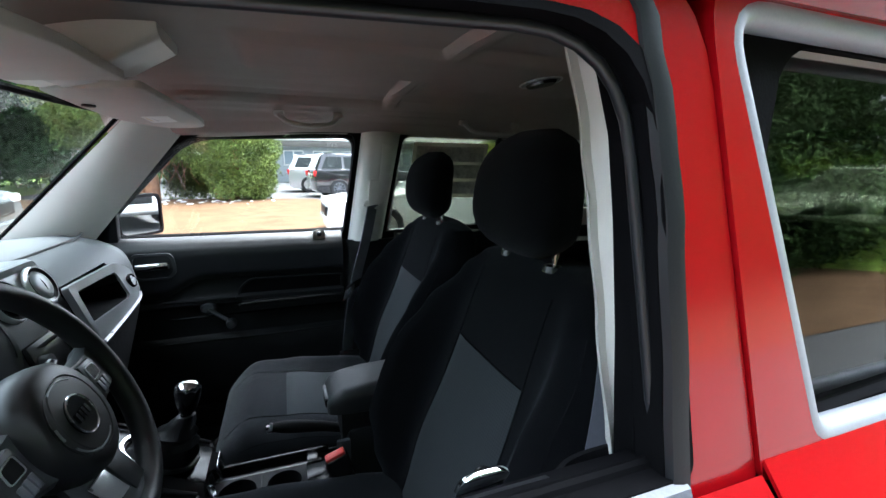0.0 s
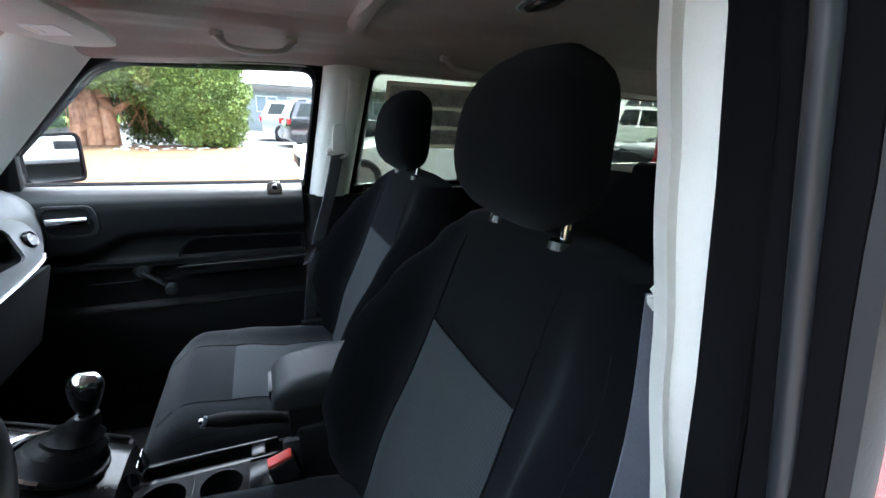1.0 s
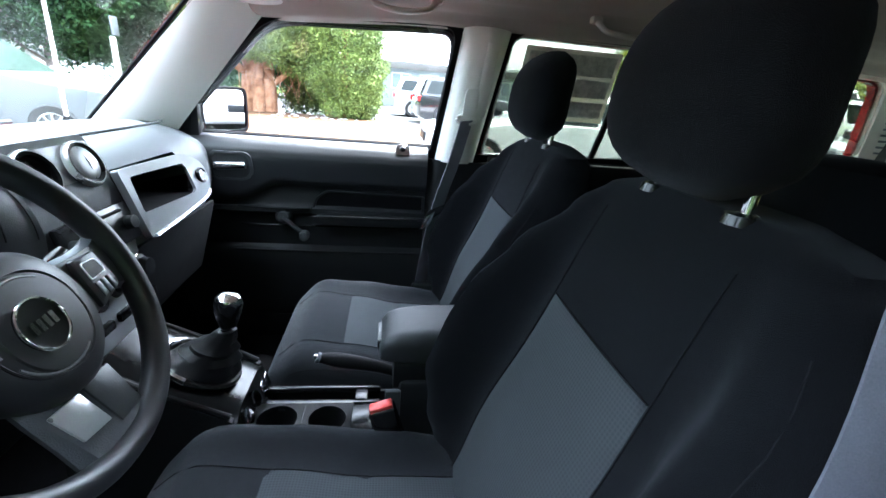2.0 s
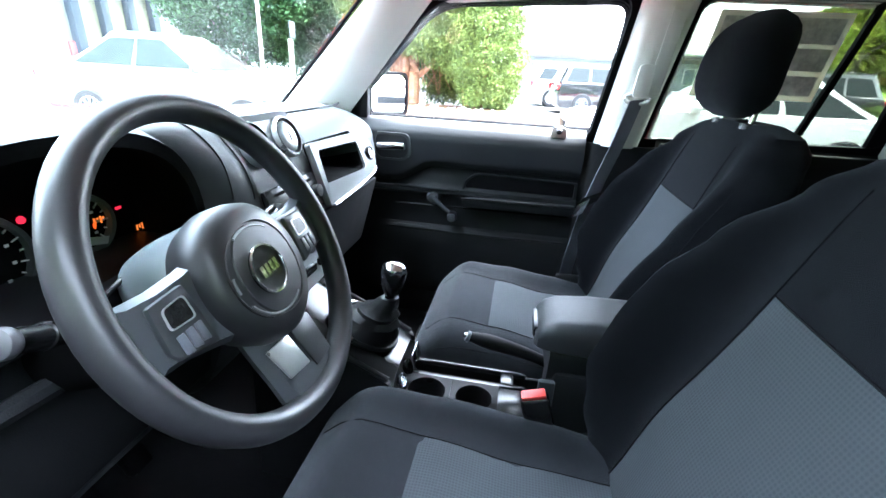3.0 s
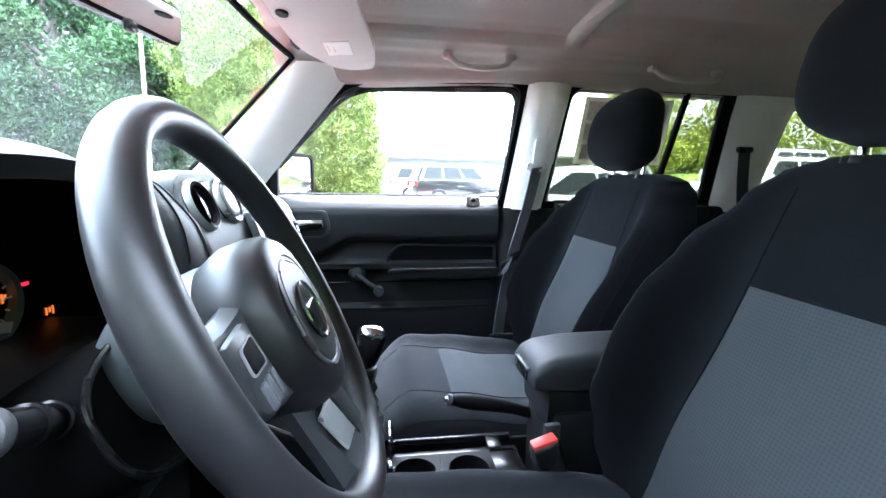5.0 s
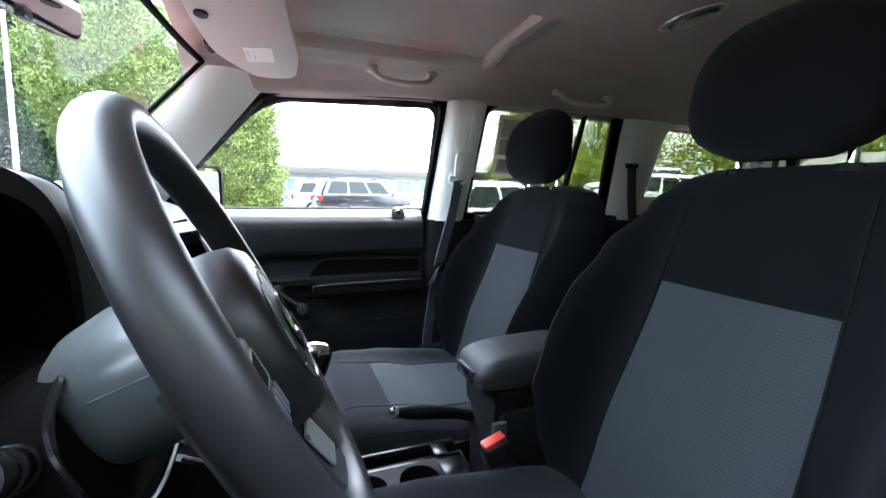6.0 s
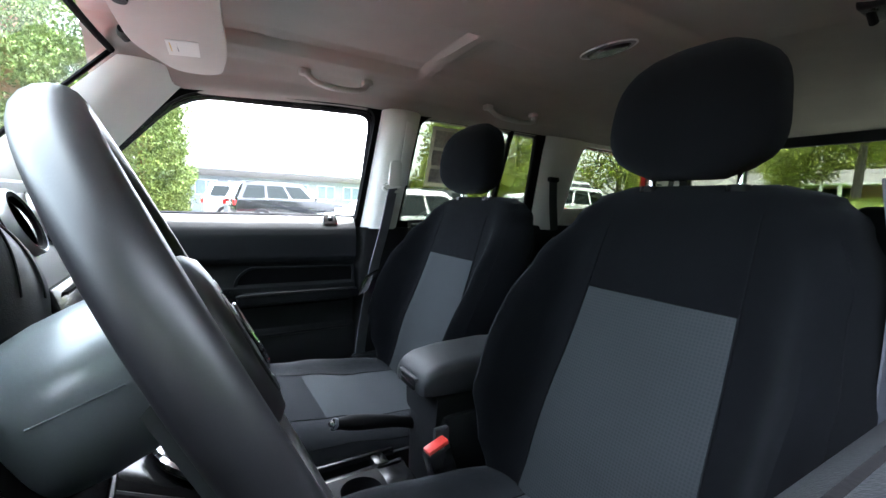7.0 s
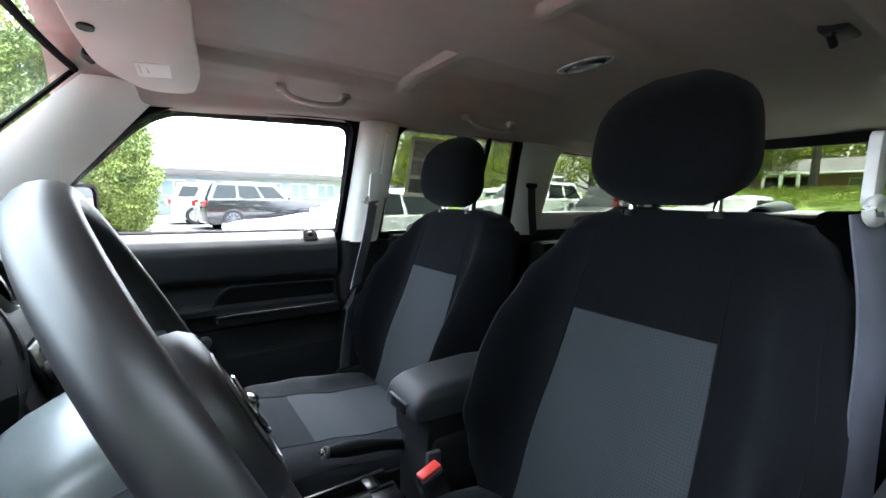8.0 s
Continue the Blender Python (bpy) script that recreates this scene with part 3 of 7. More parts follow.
    part("lever_bar", tube(curve([(-0.496, s * 0.678, 1.006), (-0.45, s * 0.674, 1.009), (-0.402, s * 0.678, 1.010)]), 0.0128, 14), M["chrome"] if s > 0 else M["gloss"], bz, "chrome inside door handle" if s > 0 else "")
    # window crank
    cr = part("window_crank", merge(lathe([(0, 0), (0.030, 0.0), (0.028, 0.02), (0.018, 0.034), (0, 0.036)], (-0.293, s * 0.713, 0.836), (0, -s, 0), 24),
                                    tube([(-0.293, s * 0.683, 0.836), (-0.255, s * 0.678, 0.806), (-0.219, s * 0.674, 0.780)], [0.014, 0.011, 0.012], 10, flat=0.6)), M["dash"], d, "dark grey window crank")
    part("knob", lathe([(0, 0), (0.016, 0.0), (0.018, 0.012), (0.015, 0.036), (0, 0.042)], (-0.219, s * 0.680, 0.780), (0, -s, 0), 20), M["dash"], cr)
    # lock button
    lock_c = Vector((0.109 if s > 0 else 0.140, s * 0.706, 1.084))
    lk = part("lock_plate", slab([lock_c + Vector((p.x, s * p.y * 0.6, p.y)) for p in rounded([(-0.024, -0.014, 0), (0.024, -0.014, 0), (0.024, 0.012, 0), (0.012, 0.020, 0), (-0.012, 0.020, 0), (-0.024, 0.012, 0)], 0.006)], (0, -s * 0.004, 0.003), 0.0015), M["chrome"], d, "bright lock button plate")
    part("lock_button", lathe([(0, 0.008), (0.006, 0.0065), (0.009, 0.003), (0.010, 0)], lock_c + Vector((0, -s * 0.001, 0.008)), (0, -s, 0.6), 20), M["gloss"], lk)
    # window frame, seal and glass
    r4 = 0.055 if s > 0 else 0.095
    line_in = window_line(s, FRONT_WINDOW, [0.012, 0.05, 0.09, r4, 0.02], 0.0, 0.0)
    line_out = window_line(s, FRONT_WINDOW, [0.012, 0.05, 0.09, r4 + 0.02, 0.02], 0.0, 0.045)
    part("window_frame", ring_slab(line_out, line_in, (0, s * 0.030, 0), 0.004), M["rubber"], d)
    part("window_seal", ring_path(window_line(s, FRONT_WINDOW, [0.012, 0.05, 0.09, r4, 0.02], 0.018, 0.004), 0.008), M["rubber"], d)
    # corner triangle that carries the mirror
    part("corner_triangle", slab([side(s, -0.665, 1.088), side(s, -0.548, 1.088), side(s, -0.540, 1.195), side(s, -0.560, 1.21)], (0, s * 0.03, 0), 0.003), M["plastic_dull"], d)
    # outside: painted frame and skin
    po = [(-0.665, 1.070), (-0.640, 1.175), (-0.345, 1.505), (0.305, 1.520), (0.300, 1.070)]
    pi = [(-0.590, 1.098), (-0.572, 1.165), (-0.312, 1.446), (0.262, 1.468), (0.232, 1.098)]
    if s < 0:
        po[3], po[4] = (0.298, 1.520), (0.396, 1.070)
        pi[3], pi[4] = (0.250, 1.466), (0.298, 1.098)
    rad = [0.012, 0.05, 0.09, r4, 0.02]
    lip_c = Vector((sum(q[0] for q in pi) / 5, sum(q[1] for q in pi) / 5, 0))
    lip_in = rounded([(a, b, 0) for a, b in pi], rad, 6)
    lip_out = [lip_c + (p - lip_c) * 1.03 for p in lip_in]
    part("outer_frame", ring_slab([side(s, p.x, p.y, 0.030) for p in rounded([(a, b, 0) for a, b in po], [0.01, 0.06, 0.10, 0.10, 0.01], 6)],
                                  [side(s, p.x, p.y, 0.030) for p in lip_out], (0, s * 0.026, 0), 0.004), M["red"], d)
    part("frame_lip", ring_slab([side(s, p.x, p.y, 0.018) for p in lip_out], [side(s, p.x, p.y, 0.018) for p in lip_in], (0, s * 0.040, 0), 0.003), M["rubber"], d)
    if s < 0:
        edge = ((0.303, 1.070), (0.301, 1.14), (0.300, 1.20), (0.296, 1.31), (0.290, 1.39), (0.276, 1.445), (0.256, 1.492))
        part("door_seal", loft([[side(s, x + a, z, o) for a, o in ((-0.008, 0.006), (-0.012, k + 0.002), (-0.010, k - 0.002), (0.000, k - 0.003), (0.030, k), (0.030, 0.019), (-0.004, 0.019), (-0.009, 0.010))] for x, z, k in [(x, z, table(z, [(1.07, -0.017), (1.20, -0.015), (1.49, -0.018)])) for x, z in edge]]), M["rubber"], d)
        run = [p + (lip_c - p).normalized() * 0.008 for p in lip_in[17:30]]
        part("inner_strip", tube([side(s, p.x, p.y, 0.036) for p in run], 0.0050, 10, up=(0, 1, 0)), M["strip_dark"], d, "grey weatherstrip on the door pillar")
        edge_x = lambda z: table(z, [(1.06, 0.304), (1.174, 0.297), (1.315, 0.286), (1.40, 0.273), (1.46, 0.256), (1.52, 0.226)])
        heights = [1.07 + 0.025 * k for k in range(18)]
        part("outer_strip", loft([[side(s, edge_x(z) + q, z, o) for q, o in ((-0.018, 0.0525), (-0.015, 0.0590), (-0.006, 0.0610), (0.002, 0.0605), (0.005, 0.0525))] for z in heights]), M["strip"], d, "grey weatherstrip along the red frame")
        part("strip_backing", loft([[side(s, edge_x(z) + q, z, o) for q, o in ((-0.019, 0.020), (-0.019, 0.052), (0.004, 0.052), (0.004, 0.020))] for z in heights]), M["rubber"], d)
        part("seal_lip", tube([side(s, x - 0.010, z, 0.010) for x, z in edge], 0.0025, 6), M["rubber"], d)
    if s > 0:
        part("frame_edge", ring_path([side(s, p.x, p.y, 0.056) for p in lip_in], 0.008, 10), M["rubber"], d)
    part("inner_jamb", ring_slab([side(s, p.x, p.y, 0.026) for p in rounded([(a, b, 0) for a, b in po], [0.01, 0.06, 0.10, 0.10, 0.01], 6)],
                                 [side(s, p.x, p.y, 0.026) for p in lip_out], (0, s * 0.004, 0)), M["rubber"], d)
    part("jamb_strip", ring_path([side(s, p.x, p.y, 0.032) for p in lip_in], 0.0065, 8), M["rubber"], d)
    part("outer_sill", tube([(-0.58, s * 0.768, 1.080), (0.0, s * 0.768, 1.082), (0.30, s * 0.768, 1.082)], 0.016, 8), M["weather"], d)
    part("inner_sill", box(-0.16, s * 0.748, 1.076, 0.82, 0.03, 0.03, 0.006), M["rubber"] if s > 0 else M["trim_grey"], d)

    def skin(u, v):
        z = lerp(1.078, 0.42, v)
        return Vector((lerp(-0.75, 0.306 if s > 0 else 0.392, u), s * table(z, [(0.42, 0.83), (0.62, 0.862), (0.86, 0.868), (0.97, 0.852), (1.03, 0.822), (1.078, 0.776)]), z))
    part("outer_skin", sheet(skin, 14, 24, 0.004), M["red"], d)
    if s > 0:
        g = part("window_pane", slab([p + Vector((0, s * 0.012, 0)) for p in window_line(s, FRONT_WINDOW, [0.012, 0.05, 0.09, r4, 0.02], 0.0, 0.006)], (0, s * 0.004, 0)), M["glass"], d)
        g.visible_shadow = False
    # door mirror
    # its glass turns towards the driver
    mi, mo = Vector((-0.566, s * 0.795, 0)), Vector((-0.478, s * 0.962, 0))
    ax = (mo - mi).normalized()
    nrm = Vector((ax.y, -ax.x, 0)).normalized()
    nrm = nrm if nrm.x > 0 else -nrm
    mp = lambda a, z, o=0.0: mi + ax * a + nrm * o + Vector((0, 0, z))
    ln = (mo - mi).length
    hull = [[mp(lerp(ln * 0.5, a, k), lerp(1.165, z, k), o) for a, z in [(p.x, p.y) for p in rounded([(-0.008, 1.088, 0), (ln + 0.010, 1.082, 0), (ln + 0.010, 1.244, 0), (-0.008, 1.242, 0)], 0.030, 5)]] for o, k in ((-0.100, 0.55), (-0.085, 0.82), (-0.05, 0.97), (-0.012, 1.0), (-0.004, 0.99))]
    arm = part("mirror_housing", merge(loft(hull), box(-0.600, s * 0.785, 1.115, 0.08, 0.10, 0.05, 0.015)), M["gloss"], d, "black door mirror housing")
    gl = rounded([(0.004, 1.100, 0), (ln, 1.094, 0), (ln, 1.232, 0), (0.004, 1.230, 0)], 0.024, 5)
    part("mirror_glass", slab([mp(p.x, p.y, 0.0) for p in gl], nrm * 0.003), M["mirror"], arm)
    rm = rounded([(-0.006, 1.090, 0), (ln + 0.009, 1.084, 0), (ln + 0.009, 1.242, 0), (-0.006, 1.240, 0)], 0.030, 5)
    part("mirror_rim", ring_slab([mp(p.x, p.y, -0.006) for p in rm], [mp(p.x, p.y, -0.006) for p in gl], nrm * 0.014), M["rubber"], arm)
    return d


def rear_door(s):
    d = thing("door_rear_" + ("right" if s > 0 else "left"), (0.72, s * 0.75, 0.4), "closed rear door with a two-part window, red outside", "car door", "rear doors", "structure")
    li = window_line(s, REAR_WINDOW, [0.02, 0.05, 0.06, 0.03])
    lo = window_line(s, REAR_WINDOW, [0.02, 0.05, 0.06, 0.03], 0.0, 0.060)
    part("front_jamb", slab([side(s, 0.325, 1.06, 0.012), side(s, 0.372, 1.06, 0.012), side(s, 0.452, 1.50, 0.012), side(s, 0.400, 1.50, 0.012)], (0, s * 0.016, 0)), M["rubber"], d)
    part("window_frame", ring_slab(lo, li, (0, s * 0.030, 0), 0.004), M["rubber"], d)
    part("window_divider", slab([side(s, 0.790, 1.10, 0.004), side(s, 0.808, 1.10, 0.004), side(s, 0.884, 1.476, 0.004), side(s, 0.866, 1.476, 0.004)], (0, s * 0.02, 0), 0.003), M["rubber"], d)
    part("rear_corner", slab([side(s, 0.990, 1.105, 0.002), side(s, 1.050, 1.105, 0.002), side(s, 1.088, 1.476, 0.002), side(s, 1.010, 1.476, 0.002)], (0, s * 0.02, 0), 0.003), M["rubber"], d)
    g = part("window_pane", slab([p + Vector((0, s * 0.012, 0)) for p in window_line(s, REAR_WINDOW, [0.02, 0.05, 0.06, 0.03], 0.0, 0.006)], (0, s * 0.004, 0)), M["glass_tint"], d)

    def panel(u, v):
        z = lerp(1.092, 0.45, v)
        x = lerp(lerp(0.41, 0.385, u * 0), 1.08, u)
        return Vector((x, s * table(z, [(0.45, 0.70), (0.80, 0.712), (0.90, 0.70), (0.95, 0.712), (1.03, 0.690), (1.092, 0.722)]), z))
    part("panel", sheet(panel, 14, 26, 0.004), M["plastic_dull"], d)
    part("handle_ring", lathe([(0.018, 0.0), (0.026, 0.0), (0.028, 0.010), (0.018, 0.012), (0.016, 0.004)], (0.505, s * 0.702, 1.092), (0, -s, 0.3), 24), M["silver"], d)
    po = [(0.330, 1.070), (0.352, 1.300), (0.378, 1.520), (1.105, 1.515), (1.090, 1.075)]
    pi = [(0.384, 1.076), (0.418, 1.300), (0.446, 1.486), (1.058, 1.480), (1.028, 1.088)]
    if s < 0:
        po[:3] = [(0.3985, 1.070), (0.3485, 1.300), (0.3005, 1.520)]
        pi[:3] = [(0.482, 1.090), (0.402, 1.300), (0.326, 1.490)]
        pi[3:] = [(1.058, 1.488), (1.028, 1.090)]
    rad = [0.01, 0.1, 0.06, 0.06, 0.03]
    part("outer_frame", ring_slab([side(s, p.x, p.y, 0.030) for p in rounded([(a, b, 0) for a, b in po], rad, 6)],
                                  [side(s, p.x, p.y, 0.030) for p in rounded([(a, b, 0) for a, b in pi], [0.03, 0.1, 0.05, 0.05, 0.03], 6)], (0, s * 0.030, 0), 0.004), M["red"], d)
    part("frame_edge", ring_path([side(s, p.x, p.y, 0.046) for p in rounded([(a, b, 0) for a, b in pi], [0.03, 0.1, 0.05, 0.05, 0.03], 6)], 0.015, 10), M["surround"], d)

    def skin(u, v):
        z = lerp(1.090, 0.42, v)
        return Vector((lerp(0.318 if s > 0 else 0.398, 1.12, u), s * table(z, [(0.42, 0.83), (0.62, 0.862), (0.86, 0.868), (0.97, 0.852), (1.03, 0.822), (1.09, 0.772)]), z))
    part("outer_skin", sheet(skin, 12, 24, 0.004), M["red"], d)
    return d


for s in (1, -1):
    front_door(s)
    rd = rear_door(s)
    cw = thing("window_cargo", (1.5, s * 0.7, 1.1), "fixed cargo window in a red body side", "window", kind="structure")
    li = window_line(s, CARGO_WINDOW, [0.03, 0.05, 0.05, 0.04])
    lo = window_line(s, CARGO_WINDOW, [0.03, 0.05, 0.05, 0.04], 0.0, 0.03)
    part("window_frame", ring_slab(lo, li, (0, s * 0.03, 0), 0.004), M["beige"], cw)
    g = part("pane", slab([p + Vector((0, s * 0.012, 0)) for p in li], (0, s * 0.004, 0)), M["glass_tint"], cw)

    part("sill_trim", box(1.55, s * 0.716, 1.120, 0.72, 0.022, 0.085, 0.008), M["beige"], cw, "pale plastic trim under the cargo window")

    def quarter(u, v, s=s):
        z = lerp(1.10, 0.42, v)
        return Vector((lerp(1.12, 2.12, u), s * table(z, [(0.42, 0.83), (0.62, 0.862), (0.86, 0.868), (0.97, 0.852), (1.03, 0.822), (1.10, 0.772)]), z))
    part("body_side", sheet(quarter, 10, 20, 0.004), M["red"], cw)
    qo = [(1.11, 1.09), (1.135, 1.52), (2.08, 1.50), (2.12, 1.09)]
    qi = [(1.22, 1.12), (1.325, 1.455), (1.85, 1.445), (1.89, 1.135)]
    part("body_frame", ring_slab([side(s, p.x, p.y, 0.03) for p in rounded([(a, b, 0) for a, b in qo], 0.04, 6)], [side(s, p.x, p.y, 0.03) for p in rounded([(a, b, 0) for a, b in qi], 0.05, 6)], (0, s * 0.028, 0), 0.004), M["red"], cw)

    def fender(u, v, s=s):
        z = lerp(1.05, 0.45, v)
        return Vector((lerp(-0.76, -1.95, u), s * table(z, [(0.42, 0.83), (0.62, 0.862), (0.86, 0.868), (0.97, 0.852), (1.05, 0.775)]), z))
    solid("fender", sheet(fender, 12, 16, 0.004), M["red"], "red painted front wing of the car", "car wing", kind="structure")

# window sticker on the passenger's rear pane
st = thing("window_sticker", (0.63, 0.70, 1.2), "pale printed price sheet on the rear door glass", "window sticker")
part("sheet", slab([side(1, 0.470, 1.225, 0.008), side(1, 0.800, 1.225, 0.008), side(1, 0.822, 1.450, 0.008), side(1, 0.492, 1.450, 0.008)], (0, -0.0015, 0)), M["sticker"], st)
for lo_z, hi_z in ((1.240, 1.292), (1.306, 1.362), (1.374, 1.436)):
    part("photo_band", slab([side(1, 0.484 + 0.1 * (lo_z - 1.225), lo_z, 0.0055), side(1, 0.785 + 0.1 * (lo_z - 1.225), lo_z, 0.0055), side(1, 0.785 + 0.1 * (hi_z - 1.225), hi_z, 0.0055), side(1, 0.484 + 0.1 * (hi_z - 1.225), hi_z, 0.0055)], (0, -0.0008, 0)), M["sticker_band"], st, "grey-brown printed band")


# ---- seats ----
BACK_W = [(0.56, 0.205), (0.66, 0.245), (0.80, 0.268), (0.92, 0.268), (1.05, 0.250), (1.13, 0.215), (1.165, 0.184), (1.185, 0.120)]
BACK_B = [(0.56, 0.024), (0.63, 0.052), (0.72, 0.100), (0.81, 0.138), (0.90, 0.148), (0.97, 0.138), (1.05, 0.092), (1.12, 0.036), (1.185, 0.0)]


def back_centre(z):
    """Front of the backrest along its middle."""
    return 0.378 + 0.33 * (z - 0.998) - 0.012 * math.exp(-((z - 0.78) / 0.10) ** 2)


def bolster(y, z):
    """How far the side bolsters stand out; the worn, flatter one lies towards the driver's door."""
    return table(z, BACK_B) * (1.0 if y > 0 else table(z, [(0.80, 0.86), (1.00, 0.62), (1.12, 0.5)]))


def seat(cy, label, dx=0.0, dz=0.0, nose=0.0, sink=0.0, panel_x=-0.056, panel_y=(-0.118, 0.118)):
    """A front seat; nose moves the cushion's front edge, sink lowers the cushion, panel_x and panel_y bound its grey panel."""
    d = thing("bucket_seat", (0.05 + dx, cy, 0.355), label, "car seat", "front seats")
    P = lambda x, y, z: Vector((x + dx, cy + y, z + dz))
    C = lambda x, y, z: P(x + nose * max(0.0, min(1.0, (0.10 - x) / 0.30)), y, z - sink)
    # backrest
    rings = []
    for z in [0.56, 0.567, 0.58] + [0.60 + 0.0205 * k for k in range(25)] + [1.104, 1.116, 1.128, 1.140, 1.150, 1.158, 1.166, 1.173, 1.179, 1.183]:
        w = table(z, BACK_W)
        top = max(0.0, (z - 1.10) / 0.085)
        thick = 0.135 * (1 - 0.55 * top ** 3)
        ring = []
        for k in range(96):
            a = 2 * math.pi * k / 96
            c, sn = math.cos(a), math.sin(a)
            y = w * sgnpow(c, 0.62)
            x = thick / 2 * sgnpow(sn, 0.62) + thick / 2 + 0.02 * top ** 3
            if sn < 0:
                x -= bolster(y, z) * math.exp(-((abs(y) / w - 0.86) / 0.14) ** 2) * abs(sn) ** 0.4
            ring.append(P(back_centre(z) + x, y, z))
        rings.append(ring)
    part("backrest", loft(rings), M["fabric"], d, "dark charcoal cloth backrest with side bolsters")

    def insert(u, v):
        z = lerp(0.60, 1.000, v)
        w = lerp(0.152, 0.123, v ** 0.8)
        y = lerp(-w, w, u)
        e = min(1, abs(2 * u - 1))
        return P(front_x(y, z) - 0.0035 * (1 - e ** 8), y, z)

    def front_x(y, z):
        w, b = table(z, BACK_W), bolster(y, z)
        top = max(0.0, (z - 1.10) / 0.085)
        thick = 0.135 * (1 - 0.55 * top ** 3)
        c = sgnpow(min(1, abs(y) / w), 1 / 0.62)
        sn = math.sqrt(max(0, 1 - c * c))
        return back_centre(z) + thick / 2 - thick / 2 * sn ** 0.62 + 0.02 * top ** 3 - b * math.exp(-((abs(y) / w - 0.86) / 0.14) ** 2) * sn ** 0.4
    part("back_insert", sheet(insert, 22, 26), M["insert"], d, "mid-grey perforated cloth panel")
    for sg in (-1, 1):
        part("seam", tube([P(front_x(sg * w, z) - 0.001, sg * w, z) for z, w in [(0.60 + 0.0386 * k, lerp(0.152, 0.119, (k / 14) ** 0.8)) for k in range(15)]], 0.0013, 6), M["seam"], d)
        part("side_seam", tube([P(front_x(sg * 0.93 * table(z, BACK_W), z) - 0.0006, sg * 0.93 * table(z, BACK_W), z) for z in [0.66 + 0.03 * k for k in range(16)]], 0.0010, 6), M["seam"], d)
    part("cross_seam", tube([P(front_x(y, 1.001) - 0.002, y, 1.001) for y in [-0.123 + 0.0246 * k for k in range(11)]], 0.0012, 6), M["seam"], d)
    # cushion
    def cushion_top(x, y):
        z = table(x, [(-0.30, 0.60), (-0.24, 0.655), (-0.16, 0.678), (-0.04, 0.664), (0.12, 0.640), (0.27, 0.632)])
        e = min(1.0, abs(y) / 0.255)
        return z + table(x, [(-0.28, 0.004), (-0.12, 0.026), (0.10, 0.040), (0.26, 0.03)]) * math.exp(-((e - 0.80) / 0.17) ** 2) * (1.0 if y > 0 else 0.35)
    rings = []
    for x in [-0.262, -0.260, -0.256, -0.250, -0.243, -0.232, -0.22, -0.203, -0.185, -0.163, -0.14, -0.11, -0.08, -0.05, -0.02, 0.015, 0.05, 0.085, 0.12, 0.155, 0.19, 0.22, 0.25, 0.275, 0.30]:
        f = max(0.0, (-0.17 - x) / 0.092)
        w = table(x, [(-0.262, 0.205), (-0.20, 0.243), (-0.05, 0.255), (0.18, 0.250), (0.30, 0.225)])
        zb = lerp(0.500, 0.56, f ** 2)
        ring = []
        for k in range(80):
            a = 2 * math.pi * k / 80
            y = w * sgnpow(math.cos(a), 0.58)
            zt = cushion_top(x, y) - 0.055 * f ** 2.2
            mid, half = (zt + zb) / 2, (zt - zb) / 2
            ring.append(C(x, y, mid + half * sgnpow(math.sin(a), 0.58)))
        rings.append(ring)
    part("cushion", loft(rings), M["fabric_lit"], d, "dark charcoal cloth cushion")

    def cush_z(x, y):
        f = max(0.0, (-0.17 - x) / 0.092)
        w = table(x, [(-0.262, 0.205), (-0.20, 0.243), (-0.05, 0.255), (0.18, 0.250), (0.30, 0.225)])
        zb = lerp(0.500, 0.56, f ** 2)
        zt = cushion_top(x, y) - 0.055 * f ** 2.2
        c = min(1, abs(y) / w) ** (1 / 0.58)
        return (zt + zb) / 2 + (zt - zb) / 2 * math.sqrt(max(0, 1 - c * c)) ** 0.58

    def cinsert(u, v):
        x, y = lerp(panel_x, 0.27, u), lerp(*panel_y, v)
        e = max(abs(2 * u - 1), abs(2 * v - 1))
        return C(x, y, cush_z(x, y) + 0.0035 * (1 - e ** 8))
    part("cushion_insert", sheet(cinsert, 18, 16), M["insert_flat_lit"], d, "mid-grey perforated cloth panel")
    for sg in (-1, 1):
        yy = panel_y[0] if sg < 0 else panel_y[1]
        part("seam", tube([C(x, yy, cush_z(x, yy) + 0.001) for x in [-0.235 + 0.035 * k for k in range(15)]], 0.0009, 6), M["seam"], d)
        part("piping", tube([C(x, sg * 0.238, cush_z(x, sg * 0.238) + 0.001) for x in [-0.19 + 0.035 * k for k in range(13)]], 0.0008, 6), M["seam"], d)
    part("base", merge(box(0.03, cy, 0.475, 0.46, 0.44, 0.10, 0.025), box(-0.12, cy - 0.19, 0.40, 0.10, 0.03, 0.10, 0.008), box(0.18, cy - 0.19, 0.40, 0.10, 0.03, 0.10, 0.008),
                       box(-0.12, cy + 0.19, 0.40, 0.10, 0.03, 0.10, 0.008), box(0.18, cy + 0.19, 0.40, 0.10, 0.03, 0.10, 0.008)), M["plastic_dull"], d)
    for sg in (-1, 1):
        part("rail", box(0.03, cy + sg * 0.19, 0.362, 0.52, 0.05, 0.022, 0.004), M["weather"], d)
        part("recliner_cover", box(0.235, cy + sg * 0.258, 0.575, 0.15, 0.022, 0.12, 0.02, 4), M["plastic"], d)
    part("slide_bar", tube([P(-0.235, -0.15, 0.45), P(-0.275, -0.10, 0.44), P(-0.275, 0.10, 0.44), P(-0.235, 0.15, 0.45)], 0.007, 8), M["gloss"], d)
    # headrest
    hr = []
